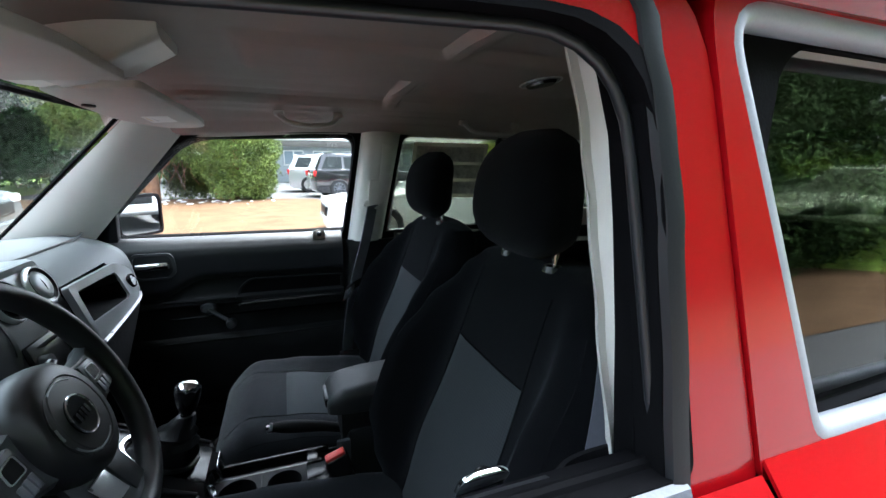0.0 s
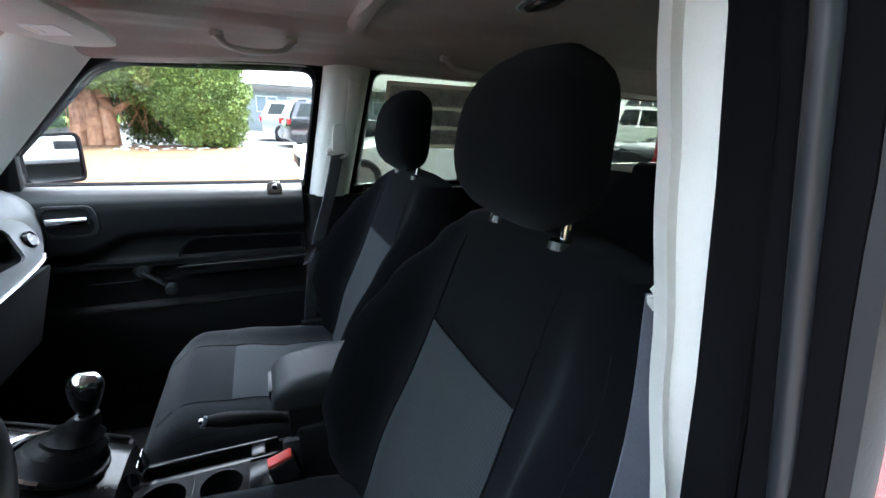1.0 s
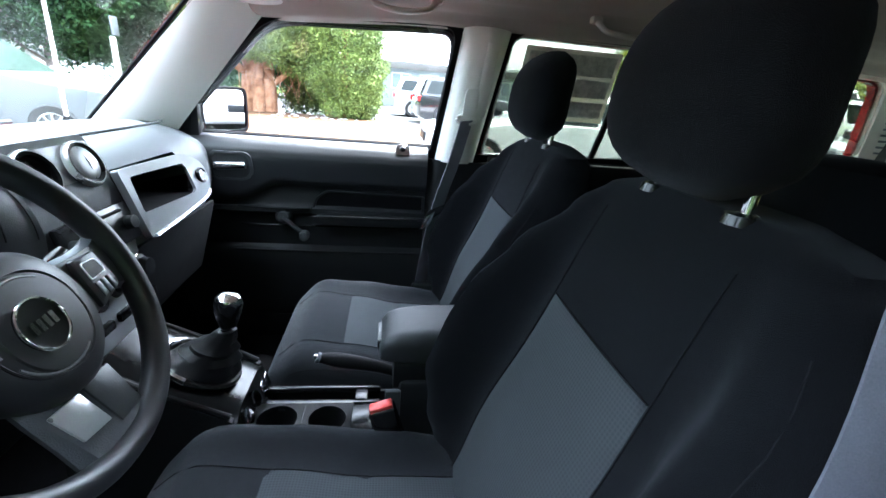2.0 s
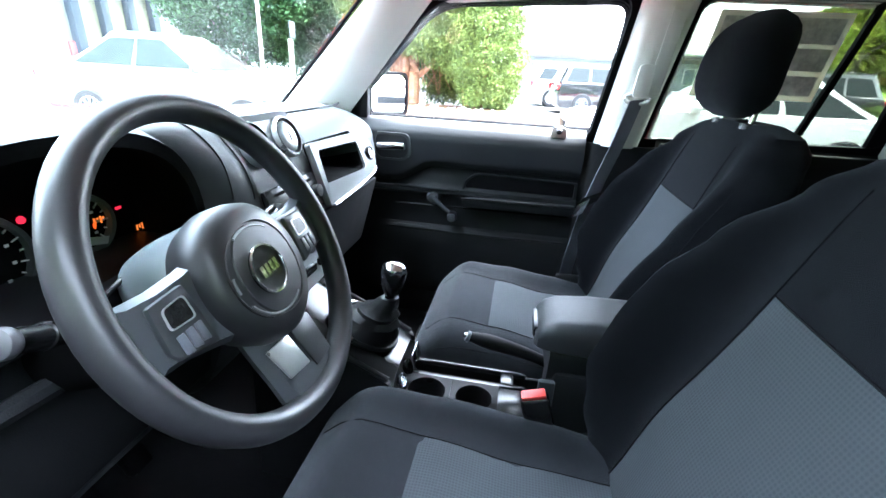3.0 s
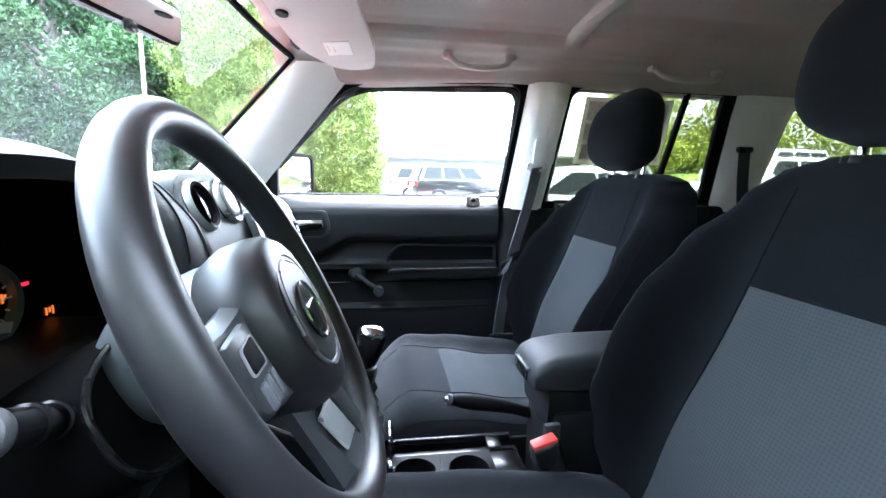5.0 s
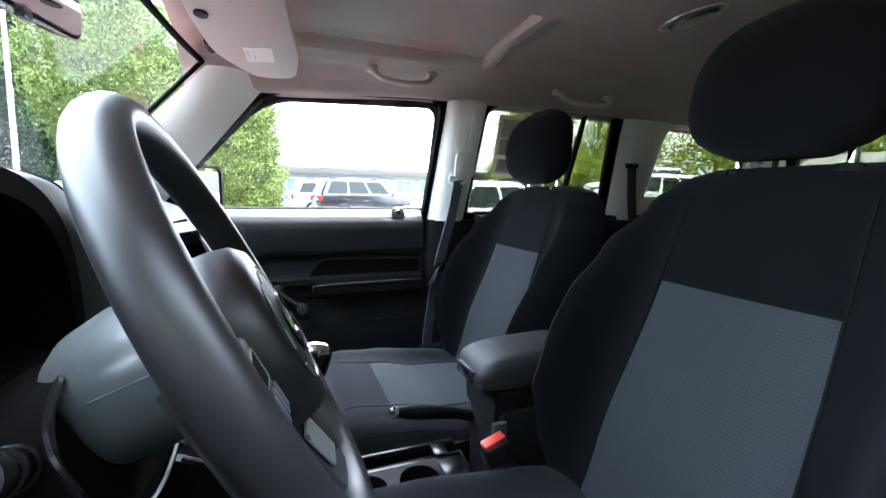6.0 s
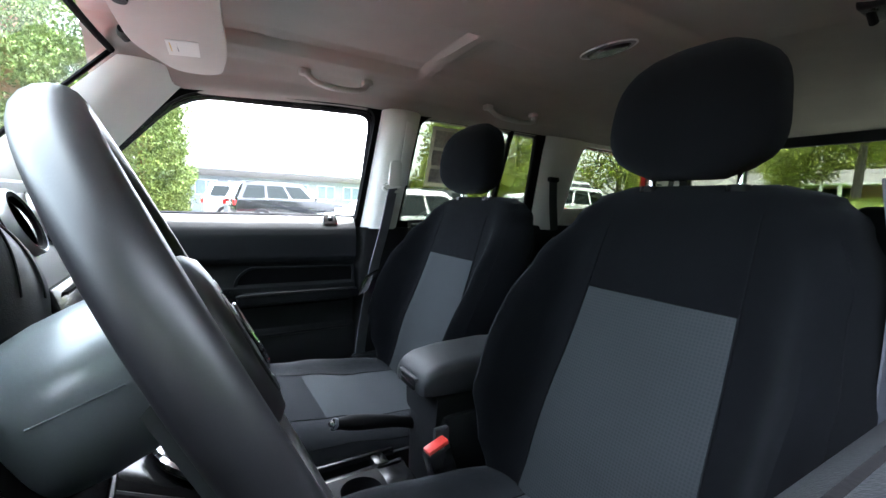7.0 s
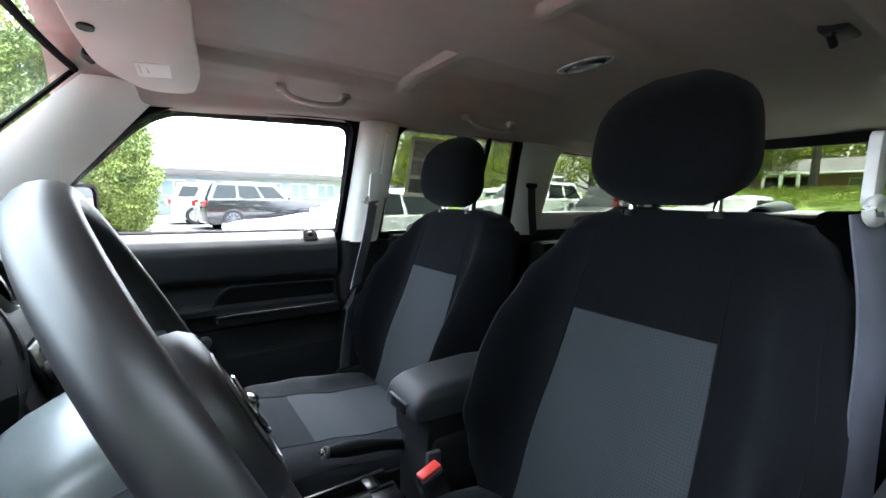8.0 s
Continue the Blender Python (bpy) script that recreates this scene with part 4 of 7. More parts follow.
    for k in range(15):
        t = k / 14
        z = lerp(1.192, 1.402, t)
        e = abs(2 * t - 1)
        f = max(0.0, 1 - e ** 3.2) ** 0.42
        w = lerp(0.140, 0.118, t) * max(0.42, f)
        th = 0.060 * max(0.30, f)
        xc = 0.445 + 0.10 * (z - 1.192) - 0.015 * math.sin(math.pi * t)
        hr.append([P(xc + th * sgnpow(math.sin(2 * math.pi * i / 40), 0.72), w * sgnpow(math.cos(2 * math.pi * i / 40), 0.68), z) for i in range(40)])
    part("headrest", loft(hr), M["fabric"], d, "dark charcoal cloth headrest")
    for sg in (-1, 1):
        part("post", tube([P(0.462, sg * 0.072, 1.13), P(0.468, sg * 0.072, 1.23)], 0.0065, 12), M["chrome"], d)
        part("post_sleeve", lathe([(0.0, 0.0), (0.020, 0.0), (0.018, 0.010), (0.009, 0.012), (0.0, 0.012)], P(0.463, sg * 0.072, 1.172), (0.05, 0, 1), 20), M["gloss"], d)
    return d


seat(0.353, "black cloth front seat with grey inserts, seen past the console", nose=0.030, sink=0.018, panel_y=(-0.155, 0.122))
seat(-0.353, "black cloth driver's seat with grey perforated inserts", dx=-0.062, dz=0.018, panel_x=-0.062, panel_y=(-0.125, 0.125))

# rear bench
bench = thing("rear_bench", (1.15, 0, 0.38), "dark cloth rear bench seat", "car seat")


def bench_back(u, v):
    z, y = lerp(0.62, 1.12, v), lerp(-0.62, 0.62, u)
    dip = 0.018 * math.exp(-(y / 0.05) ** 2)
    return Vector((1.28 + 0.36 * (z - 0.62) + dip + 0.05 * abs(2 * u - 1) ** 8 - 0.03 * math.sin(math.pi * v), y, z - 0.03 * abs(2 * u - 1) ** 8))


part("backrest", sheet(bench_back, 40, 14, 0.10), M["fabric"], bench)
part("cushion", box(1.06, 0, 0.62, 0.50, 1.24, 0.16, 0.06, 5), M["fabric"], bench)
part("base", box(1.10, 0, 0.45, 0.46, 1.20, 0.19, 0.02), M["plastic_dull"], bench)
for yy in (-0.38, 0.38):
    part("headrest", moved(box(1.50, yy, 1.155, 0.09, 0.24, 0.09, 0.035, 5), Matrix.Identity(4)), M["fabric"], bench)
part("release_knob", lathe([(0, 0), (0.012, 0), (0.012, 0.03), (0.008, 0.04), (0, 0.042)], (1.42, -0.56, 1.115), (0, 0, 1), 14), M["silver"], bench)


# ---- dashboard ----
dash = thing("dashboard", (-0.70, 0, 0.55), "dark grey dashboard with satin grey centre panel and open shelf", "dashboard")
DASH = [(-0.95, 1.085), (-0.88, 1.118), (-0.78, 1.140), (-0.66, 1.146), (-0.57, 1.135), (-0.51, 1.112), (-0.470, 1.078), (-0.455, 1.03), (-0.452, 0.99), (-0.462, 0.95), (-0.485, 0.90), (-0.52, 0.82), (-0.56, 0.70), (-0.62, 0.60), (-0.75, 0.56), (-1.02, 0.56)]


def dash_x(y):
    """The face draws back towards the doors and under the instruments."""
    return -0.055 * table(abs(y), [(0.50, 0.0), (0.68, 1.0)]) - 0.07 * table(y, [(-0.62, 1.0), (-0.55, 1.0), (-0.18, 1.0), (-0.14, 0.0)])


def dash_point(x, y, z):
    px = x + (dash_x(y) if x > -0.64 else 0)
    if -0.582 < y < -0.205 and z > 0.955:
        px = min(px, -0.640)
        z = min(z, 1.100)
    if 0.115 < y < 0.375 and 0.985 < z < 1.078:
        px = -0.560
    return Vector((px, y, z - 0.02 * abs(y / 0.69) ** 6))


rings = []
for k in range(81):
    y = lerp(-0.695, 0.690, k / 80)
    rings.append([dash_point(x, y, z) for x, z in [tuple(p.to_2d()) for p in curve([(a, b, 0) for a, b in DASH], 3)]])
part("body", loft(rings), M["dash"], dash)
part("top_crease", tube([Vector((-0.585 + dash_x(y) * 0.6, y, 1.141)) for y in [-0.10 + 0.06 * k for k in range(13)]], 0.003, 6), M["plastic"], dash)

# instrument hood
def hood_ring(x, grow, lift):
    out = []
    for k in range(33):
        a = math.pi * k / 32
        y = -0.397 + (0.182 + grow) * sgnpow(math.cos(a), 0.75)
        z = 0.985 + (0.188 + grow + lift) * max(0.0, math.sin(a)) ** 0.62
        out.append(Vector((x, y, z)))
    return out


outer_r = [hood_ring(-0.470, 0.0, 0.0), hood_ring(-0.500, 0.010, 0.003), hood_ring(-0.56, 0.022, 0.0), hood_ring(-0.76, 0.03, -0.040)]
inner_r = [hood_ring(-0.760, 0.01, -0.06), hood_ring(-0.56, 0.006, -0.008), hood_ring(-0.474, -0.010, -0.008)]
def arch(rows_):
    bm = bmesh.new()
    vs = [[bm.verts.new(p) for p in r] for r in rows_]
    for a, b in zip(vs, vs[1:]):
        for i in range(32):
            bm.faces.new((a[i], a[i + 1], b[i + 1], b[i]))
    return bm


part("instrument_hood", arch(outer_r[::-1]), M["dash"], dash, "arched dark grey hood over the dials")
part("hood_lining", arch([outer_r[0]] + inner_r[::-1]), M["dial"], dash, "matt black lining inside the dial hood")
cluster = part("dial_panel", slab([Vector((-0.600, p.y, p.z)) for p in hood_ring(0, 0.008, -0.02)], (-0.02, 0, 0)), M["dial"], dash, "black instrument panel with lit dials")
part("hood_shelf", box(-0.535, -0.397, 0.985, 0.15, 0.37, 0.014, 0.004), M["plastic"], dash)


def dial(yc, zc, r, swing, ticks):
    x = -0.596
    part("dial_rim", lathe([(r, 0.0), (r + 0.003, 0.004), (r + 0.001, 0.012), (r - 0.004, 0.010), (r - 0.005, 0.0)], (x - 0.002, yc, zc), (1, 0, 0), 40), M["weather"], cluster)
    for k in range(ticks):
        a = radians(lerp(225, -45, k / (ticks - 1)))
        ln = 0.009 if k % 2 == 0 else 0.005
        part("tick", box(x + 0.003, yc - 0 + (r - 0.010) * math.cos(a), zc + (r - 0.010) * math.sin(a), 0.001, 0.0018, ln, 0, 1, (math.degrees(a) - 90, 0, 0)), M["white"], cluster)
        if k % 2 == 0:
            part("numeral_bar", box(x + 0.003, yc + (r - 0.021) * math.cos(a), zc + (r - 0.021) * math.sin(a), 0.001, 0.0045, 0.0035), M["white"], cluster)
    a = radians(swing)
    part("needle", slab([(x + 0.008, yc + 0.002 * math.sin(a) - 0.008 * math.cos(a), zc - 0.002 * math.cos(a) - 0.008 * math.sin(a)), (x + 0.008, yc + (r - 0.012) * math.cos(a), zc + (r - 0.012) * math.sin(a)),
                         (x + 0.008, yc - 0.002 * math.sin(a) - 0.008 * math.cos(a), zc + 0.002 * math.cos(a) - 0.008 * math.sin(a))], (0.002, 0, 0)), M["needle"], cluster, "lit orange needle")
    if ticks < 15:
        part("needle_tail", slab([(x + 0.008, yc - 0.006 * math.cos(a), zc - 0.006 * math.sin(a)), (x + 0.008, yc - 0.26 * r * math.cos(a) - 0.006 * math.sin(a), zc - 0.26 * r * math.sin(a) + 0.006 * math.cos(a)), (x + 0.008, yc - 0.30 * r * math.cos(a) + 0.004 * math.sin(a), zc - 0.30 * r * math.sin(a) - 0.004 * math.cos(a))], (0.002, 0, 0)), M["needle"], cluster)
    part("hub", lathe([(0, 0), (0.008, 0), (0.007, 0.008), (0, 0.010)], (x + 0.002, yc, zc), (1, 0, 0), 16), M["gloss"], cluster)


dial(-0.432, 1.022, 0.060, 200, 17)
dial(-0.302, 1.030, 0.042, 172, 13)
part("warning_lamp", lathe([(0, 0), (0.005, 0), (0.004, 0.003), (0, 0.003)], (-0.598, -0.370, 1.060), (1, 0, 0), 12), M["warn"], cluster, "lit red warning lamp")
part("warning_lamp", box(-0.597, -0.242, 1.038, 0.002, 0.010, 0.004, 0.0008), M["warn"], cluster, "lit red warning lamp")
for yy, zz in ((-0.277, 1.030), (-0.2125, 0.999)):
    part("display", box(-0.598, yy, zz, 0.002, 0.026, 0.018, 0.0008), M["gloss"], cluster)
    for k, (a, h) in enumerate(((-0.007, 0.009), (-0.002, 0.006), (0.003, 0.010), (0.007, 0.005))):
        part("display_bar", box(-0.5955, yy + a, zz + 0.001 * (k % 2), 0.001, 0.0026, h), M["amber"], cluster, "lit amber digits as bars")
part("reset_card", slab([(-0.588, -0.320, 1.006), (-0.588, -0.280, 0.996), (-0.588, -0.275, 1.006), (-0.588, -0.312, 1.016)], (0.001, 0, 0)), M["white"], cluster)

# smooth shoulder that flows from the hood to the vents, with two fold lines
SH_A = [(-0.482, -0.214, 1.000), (-0.482, -0.213, 1.050), (-0.482, -0.219, 1.095), (-0.484, -0.243, 1.130), (-0.492, -0.285, 1.158), (-0.545, -0.310, 1.168), (-0.640, -0.300, 1.150)]
SH_B = [(-0.446, -0.117, 1.000), (-0.448, -0.114, 1.045), (-0.462, -0.112, 1.085), (-0.488, -0.111, 1.120), (-0.520, -0.111, 1.150), (-0.570, -0.111, 1.160), (-0.650, -0.111, 1.146)]
sh_a, sh_b = curve(SH_A, 6), curve(SH_B, 6)


def shoulder(u, v):
    k = v * (len(sh_a) - 1)
    i = min(int(k), len(sh_a) - 2)
    p = sh_a[i].lerp(sh_a[i + 1], k - i).lerp(sh_b[i].lerp(sh_b[i + 1], k - i), u)
    return p + Vector((0.6, 0, 0.8)) * 0.012 * math.sin(math.pi * min(1, u * 1.15) ** 0.8 if u < 0.87 else math.pi)


part("hood_shoulder", sheet(shoulder, 18, 36, 0.004), M["dash"], dash, "smooth dark grey shoulder beside the dial hood")
for u in (0.48, 0.92):
    part("fold_line", tube([shoulder(u, lerp(0.12, 1, k / 24)) + Vector((0.0006, 0, 0.0008)) for k in range(25)], 0.0014, 6), M["plastic"], dash)

# centre panel with two round vents
def stack_face(u, v):
    z = lerp(0.80, 1.075, v)
    y = lerp(-0.112, 0.106, u)
    x = table(z, [(0.80, -0.425), (0.95, -0.435), (1.05, -0.462), (1.135, -0.540)]) - 0.012 * abs(2 * u - 1) ** 6
    return Vector((x, y, z))


stack = part("centre_panel", sheet(stack_face, 20, 30, 0.012), M["silver"], dash, "satin grey centre panel")
part("vent_pod", loft([[Vector((x, p.x, p.y)) for p in rounded([(-w, lo, 0), (w, lo, 0), (w * 0.94, hi, 0), (-w * 0.94, hi, 0)], [0.012, 0.012, 0.030, 0.030], 6)] for x, w, lo, hi in ((-0.640, 0.112, 1.05, 1.146), (-0.560, 0.114, 1.05, 1.160), (-0.512, 0.113, 1.052, 1.166), (-0.500, 0.108, 1.058, 1.162))]), M["frame_grey"], dash, "raised pod that holds two air vents")
part("pod_face", slab([Vector((-0.502 - 0.36 * (p.y - 1.11), p.x, p.y)) for p in rounded([(-0.104, 1.062, 0), (0.104, 1.062, 0), (0.098, 1.160, 0), (-0.098, 1.160, 0)], [0.012, 0.012, 0.028, 0.028], 6)], (0.014, 0, 0.005), 0.004), M["silver"], dash, "satin grey vent panel")
for yc in (-0.056, 0.056):
    ax = Vector((0.92, 0, 0.39)).normalized()
    at = Vector((-0.486, yc, 1.112))
    v = part("air_vent", lathe([(0.038, -0.012), (0.040, 0.006), (0.037, 0.012), (0.032, 0.010), (0.030, 0.004), (0.0, 0.001)], at, ax, 40), M["dial"] if yc < 0 else M["gloss"], dash, "round black air vent with a satin ring")
    part("ring", lathe([(0.035, 0.004), (0.0425, 0.002), (0.042, 0.008), (0.039, 0.012), (0.035, 0.010)], at, ax, 40), M["bright"], v)
    side_v = Vector((0, 1, 0))
    up_v = ax.cross(side_v)
    if yc > 0:
        part("flap", lathe([(0.0325, 0.006), (0.029, 0.010), (0.018, 0.0125), (0.0, 0.013)], at, ax, 36), M["silver"], v, "closed satin grey flap")
        part("flap_line", tube([at + up_v * 0.030 + ax * 0.009, at + ax * 0.0135, at - up_v * 0.030 + ax * 0.009], 0.0012, 6), M["gloss"], v)
        continue
    part("flap", lathe([(0.029, 0.004), (0.024, 0.007), (0.012, 0.009), (0.0, 0.0095)], at - up_v * 0.004, (ax + side_v * 0.5).normalized(), 36), M["gloss"], v, "half-open black round flap")
# radio and controls
face = lambda y, z, o=0.0: Vector((table(z, [(0.80, -0.425), (0.95, -0.435), (1.05, -0.462), (1.135, -0.540)]) + o, y, z))
radio = part("radio", slab([face(-0.095, 1.035, 0.001), face(0.095, 1.035, 0.001), face(0.098, 0.965, 0.001), face(-0.098, 0.965, 0.001)], (0.010, 0, 0.003), 0.003), M["gloss"], dash, "black car radio")
part("disc_slot", box(-0.446, 0, 1.027, 0.012, 0.13, 0.004), M["dial"], radio)
for k in range(6):
    part("button", box(-0.436, -0.06 + 0.024 * k, 0.975, 0.014, 0.019, 0.010, 0.002), M["plastic"], radio)
for yy in (-0.075, 0.075):
    part("radio_knob", lathe([(0, 0), (0.014, 0), (0.013, 0.016), (0, 0.018)], (-0.440, yy, 1.000), (1, 0, 0.2), 20), M["plastic"], radio)
for yy in (-0.078, 0.0, 0.078):
    kn = part("climate_knob", lathe([(0, 0), (0.026, 0), (0.026, 0.008), (0.020, 0.012), (0.018, 0.026), (0, 0.028)], (-0.438, yy, 0.905), (1, 0, 0.05), 28), M["plastic"], dash, "round black climate knob with a bright ring")
    part("ring", lathe([(0.026, 0.0), (0.029, 0.0), (0.028, 0.006), (0.026, 0.007)], (-0.438, yy, 0.905), (1, 0, 0.05), 28), M["chrome"], kn)
for k in range(3):
    part("switch_row", box(-0.428, -0.072 + 0.072 * k, 0.845, 0.020, 0.055, 0.018, 0.004), M["gloss"], dash)

# passenger's side: open shelf in a satin frame, end vent, lower glove box
o = rounded([(-0.470, 0.100, 1.092), (-0.478, 0.40, 1.082), (-0.462, 0.462, 1.050), (-0.442, 0.462, 0.995), (-0.432, 0.41, 0.966), (-0.424, 0.100, 0.955)], [0.01, 0.04, 0.035, 0.035, 0.03, 0.01])
i = rounded([(-0.466, 0.130, 1.073), (-0.472, 0.372, 1.060), (-0.468, 0.384, 1.045), (-0.440, 0.362, 0.998), (-0.438, 0.345, 0.992), (-0.436, 0.110, 1.005)], [0.010, 0.012, 0.012, 0.012, 0.008, 0.010])
deep = [Vector((-0.552, lerp(p.y, 0.25, 0.05), lerp(p.z, 1.03, 0.10))) for p in i]
part("shelf_frame", ring_slab(o, i, (0.014, 0, 0.004), 0.004), M["frame_grey"], dash, "satin grey frame round an open shelf")
bm = bmesh.new()
rows = [[bm.verts.new(p) for p in r] for r in ([p + Vector((0.008, 0, 0.002)) for p in i], deep)]
for k in range(len(i)):
    bm.faces.new((rows[0][k - 1], rows[0][k], rows[1][k], rows[1][k - 1]))
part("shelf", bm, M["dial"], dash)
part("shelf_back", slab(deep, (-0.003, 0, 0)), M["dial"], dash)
part("trim_strip", tube(curve([(-0.408, 0.11, 0.962), (-0.412, 0.26, 0.966), (-0.418, 0.40, 0.974), (-0.424, 0.436, 0.986)]), 0.005, 8, flat=0.5), M["bright"], dash, "bright trim strip")
ev = part("end_vent", lathe([(0.026, 0.0), (0.029, 0.005), (0.026, 0.011), (0.020, 0.009), (0.018, 0.0), (0, -0.003)], (-0.443, 0.427, 1.022), (1, 0.15, 0.35), 32, (1.15, 0.72)), M["gloss"], dash, "oval air vent at the dashboard's end")
for k in (-1, 0, 1):
    part("vane", tube([(-0.436 - 0.003 * k, 0.414, 1.024 + 0.011 * k), (-0.439 - 0.003 * k, 0.440, 1.024 + 0.011 * k)], 0.0025, 6), M["silver"], ev)
part("glove_box", slab([(-0.478, 0.14, 0.92), (-0.478, 0.56, 0.92), (-0.535, 0.55, 0.70), (-0.535, 0.15, 0.70)], (0.020, 0, 0.005), 0.010), M["plastic"], dash, "black glove box lid")
part("knee_panel", slab([(-0.530, -0.66, 0.945), (-0.530, -0.14, 0.945), (-0.600, -0.14, 0.66), (-0.600, -0.66, 0.66)], (0.022, 0, 0.005), 0.010), M["plastic"], dash, "black panel under the steering column")
part("knee_ledge", tube(curve([(-0.500, -0.66, 0.930), (-0.470, -0.5, 0.926), (-0.470, -0.30, 0.926), (-0.49, -0.15, 0.930)]), 0.012, 8), M["plastic"], dash)
part("side_vent_pod", lathe([(0.038, 0.0), (0.042, 0.008), (0.036, 0.016), (0.028, 0.010), (0, 0.0)], (-0.520, -0.625, 1.045), (1, -0.2, 0.1), 28), M["gloss"], dash)

# ---- steering wheel and column ----
WC, WA, WT = Vector((-0.302, -0.367, 1.043)), radians(26.6), radians(2.8)
WN = Vector((math.cos(WA) * math.cos(WT), math.cos(WA) * math.sin(WT), math.sin(WA)))
WY = Vector((-math.sin(WT), math.cos(WT), 0))
WU = WN.cross(WY)
wp = lambda y, u, n=0.0: WC + WY * y + WU * u + WN * n
wheel = thing("steering_wheel", WC, "dark grey four-spoke steering wheel with a round badge", "steering wheel")
R = 0.1804
rim = []
for k in range(72):
    a = 2 * math.pi * k / 72
    c = wp(R * math.cos(a), R * math.sin(a))
    rad = WY * math.cos(a) + WU * math.sin(a)
    rim.append([c + 0.0153 * math.cos(2 * math.pi * j / 16) * rad + 0.0180 * math.sin(2 * math.pi * j / 16) * WN for j in range(16)])
part("rim", loft(rim, False, True), M["wheel"], wheel, "smooth dark grey rim")
# airbag cover: a rounded dome
hub = []
for k, (sc, n) in enumerate([(0.70, -0.044), (0.92, -0.034), (1.0, -0.014), (0.985, 0.002), (0.94, 0.016), (0.84, 0.024), (0.66, 0.0265), (0.645, 0.0245), (0.62, 0.0265), (0.3, 0.0285), (0.1, 0.0285)]):
    ring = []
    for j in range(56):
        a = 2 * math.pi * j / 56
        y, u = 0.080 * sc * sgnpow(math.cos(a), 0.90), 0.083 * sc * sgnpow(math.sin(a), 0.90)
        y *= 1 - 0.16 * max(0.0, -u / 0.083) ** 1.5
        ring.append(wp(-0.004 + y, u - 0.014, n))
    hub.append(ring)
boss = part("airbag_cover", loft(hub), M["wheel"], wheel, "rounded dark grey airbag cover")
for a0, a1 in ((205, 300), (55, 115), (165, 185)):
    part("bright_arc", tube([wp(-0.010 + 0.055 * math.cos(radians(a)), 0.050 * math.sin(radians(a)) - 0.014, 0.0265) for a in [lerp(a0, a1, q / 10) for q in range(11)]], 0.0014, 6), M["silver"], boss)
part("groove", tube([wp(-0.010 + 0.0585 * math.cos(2 * math.pi * j / 48), 0.0535 * math.sin(2 * math.pi * j / 48) - 0.014, 0.0248) for j in range(48)], 0.0016, 6, True), M["leather"], boss)
part("badge", lathe([(0.0, 0.0305), (0.022, 0.0300), (0.026, 0.0305), (0.028, 0.029), (0.028, 0.024)], WC - WU * 0.014 - WY * 0.012, WN, 32), M["gloss"], boss, "round dark badge with a bright rim")
part("badge_rim", tube([wp(-0.012 + 0.0272 * math.cos(2 * math.pi * j / 32), 0.0272 * math.sin(2 * math.pi * j / 32) - 0.014, 0.0305) for j in range(32)], 0.0015, 6, True), M["chrome"], boss)
for k in range(4):
    part("badge_bar", slab([wp(-0.028 + 0.0085 * k, -0.020, 0.0308), wp(-0.0225 + 0.0085 * k, -0.020, 0.0308), wp(-0.0225 + 0.0085 * k, -0.007, 0.0308), wp(-0.028 + 0.0085 * k, -0.007, 0.0308)], WN * 0.0012), M["chrome"], boss)
for sg in (-1, 1):
    sp = part("spoke", loft([[wp(sg * y, u, n) for u, n in ((hi, -0.012), (hi - 0.006, 0.000), (lo + 0.006, 0.000), (lo, -0.012), (lo + 0.006, -0.026), (hi - 0.006, -0.026))] for y, hi, lo in ((0.060, 0.034, -0.062), (0.085, 0.030, -0.054), (0.120, 0.028, -0.044), (0.150, 0.030, -0.040), (0.166, 0.036, -0.046))]), M["spoke"], wheel)
    pod = part("switch_pod", slab([wp(sg * y, u, -0.002) for y, u in ((0.096, 0.020), (0.140, 0.018), (0.146, -0.026), (0.140, -0.036), (0.094, -0.046))], WN * 0.009, 0.004), M["grey"], sp, "dark grey switch pod")
    out = rounded([wp(sg * y, u, 0.0065) for y, u in ((0.104, 0.012), (0.132, 0.010), (0.135, -0.010), (0.104, -0.012))], 0.005, 3)
    mid = sum(out, Vector()) / len(out)
    part("key_frame", ring_slab(out, [mid + (q - mid) * 0.90 for q in out], WN * 0.002), M["bright"], sp)
    part("key_face", slab([mid + (q - mid) * 0.88 for q in out], WN * 0.0015), M["gloss"], sp)
    for q in range(3):
        part("key", slab([wp(sg * (0.104 + 0.011 * q), -0.016, 0.0065), wp(sg * (0.112 + 0.011 * q), -0.016, 0.0065), wp(sg * (0.113 + 0.011 * q), -0.034, 0.0065), wp(sg * (0.104 + 0.011 * q), -0.036, 0.0065)], WN * 0.003, 0.001), M["weather"], sp)
ls = part("lower_spoke", loft([[wp(y, u, n) for y, n in ((-hw, -0.016), (-hw + 0.006, n0), (0.002, n0 + 0.004), (hw - 0.006, n0), (hw, -0.016), (hw - 0.006, -0.028), (-hw + 0.006, -0.028))] for u, hw, n0 in ((-0.062, 0.058, -0.012), (-0.095, 0.056, -0.010), (-0.130, 0.052, -0.004), (-0.164, 0.050, 0.002))]), M["dash"], wheel, "broad lower spoke")
part("spoke_cap", slab([wp(-0.048, -0.094, -0.006), wp(-0.006, -0.098, -0.004), wp(-0.004, -0.142, 0.002), wp(-0.043, -0.136, 0.000)], WN * 0.004, 0.0018), M["bright"], ls, "satin grey spoke cap")
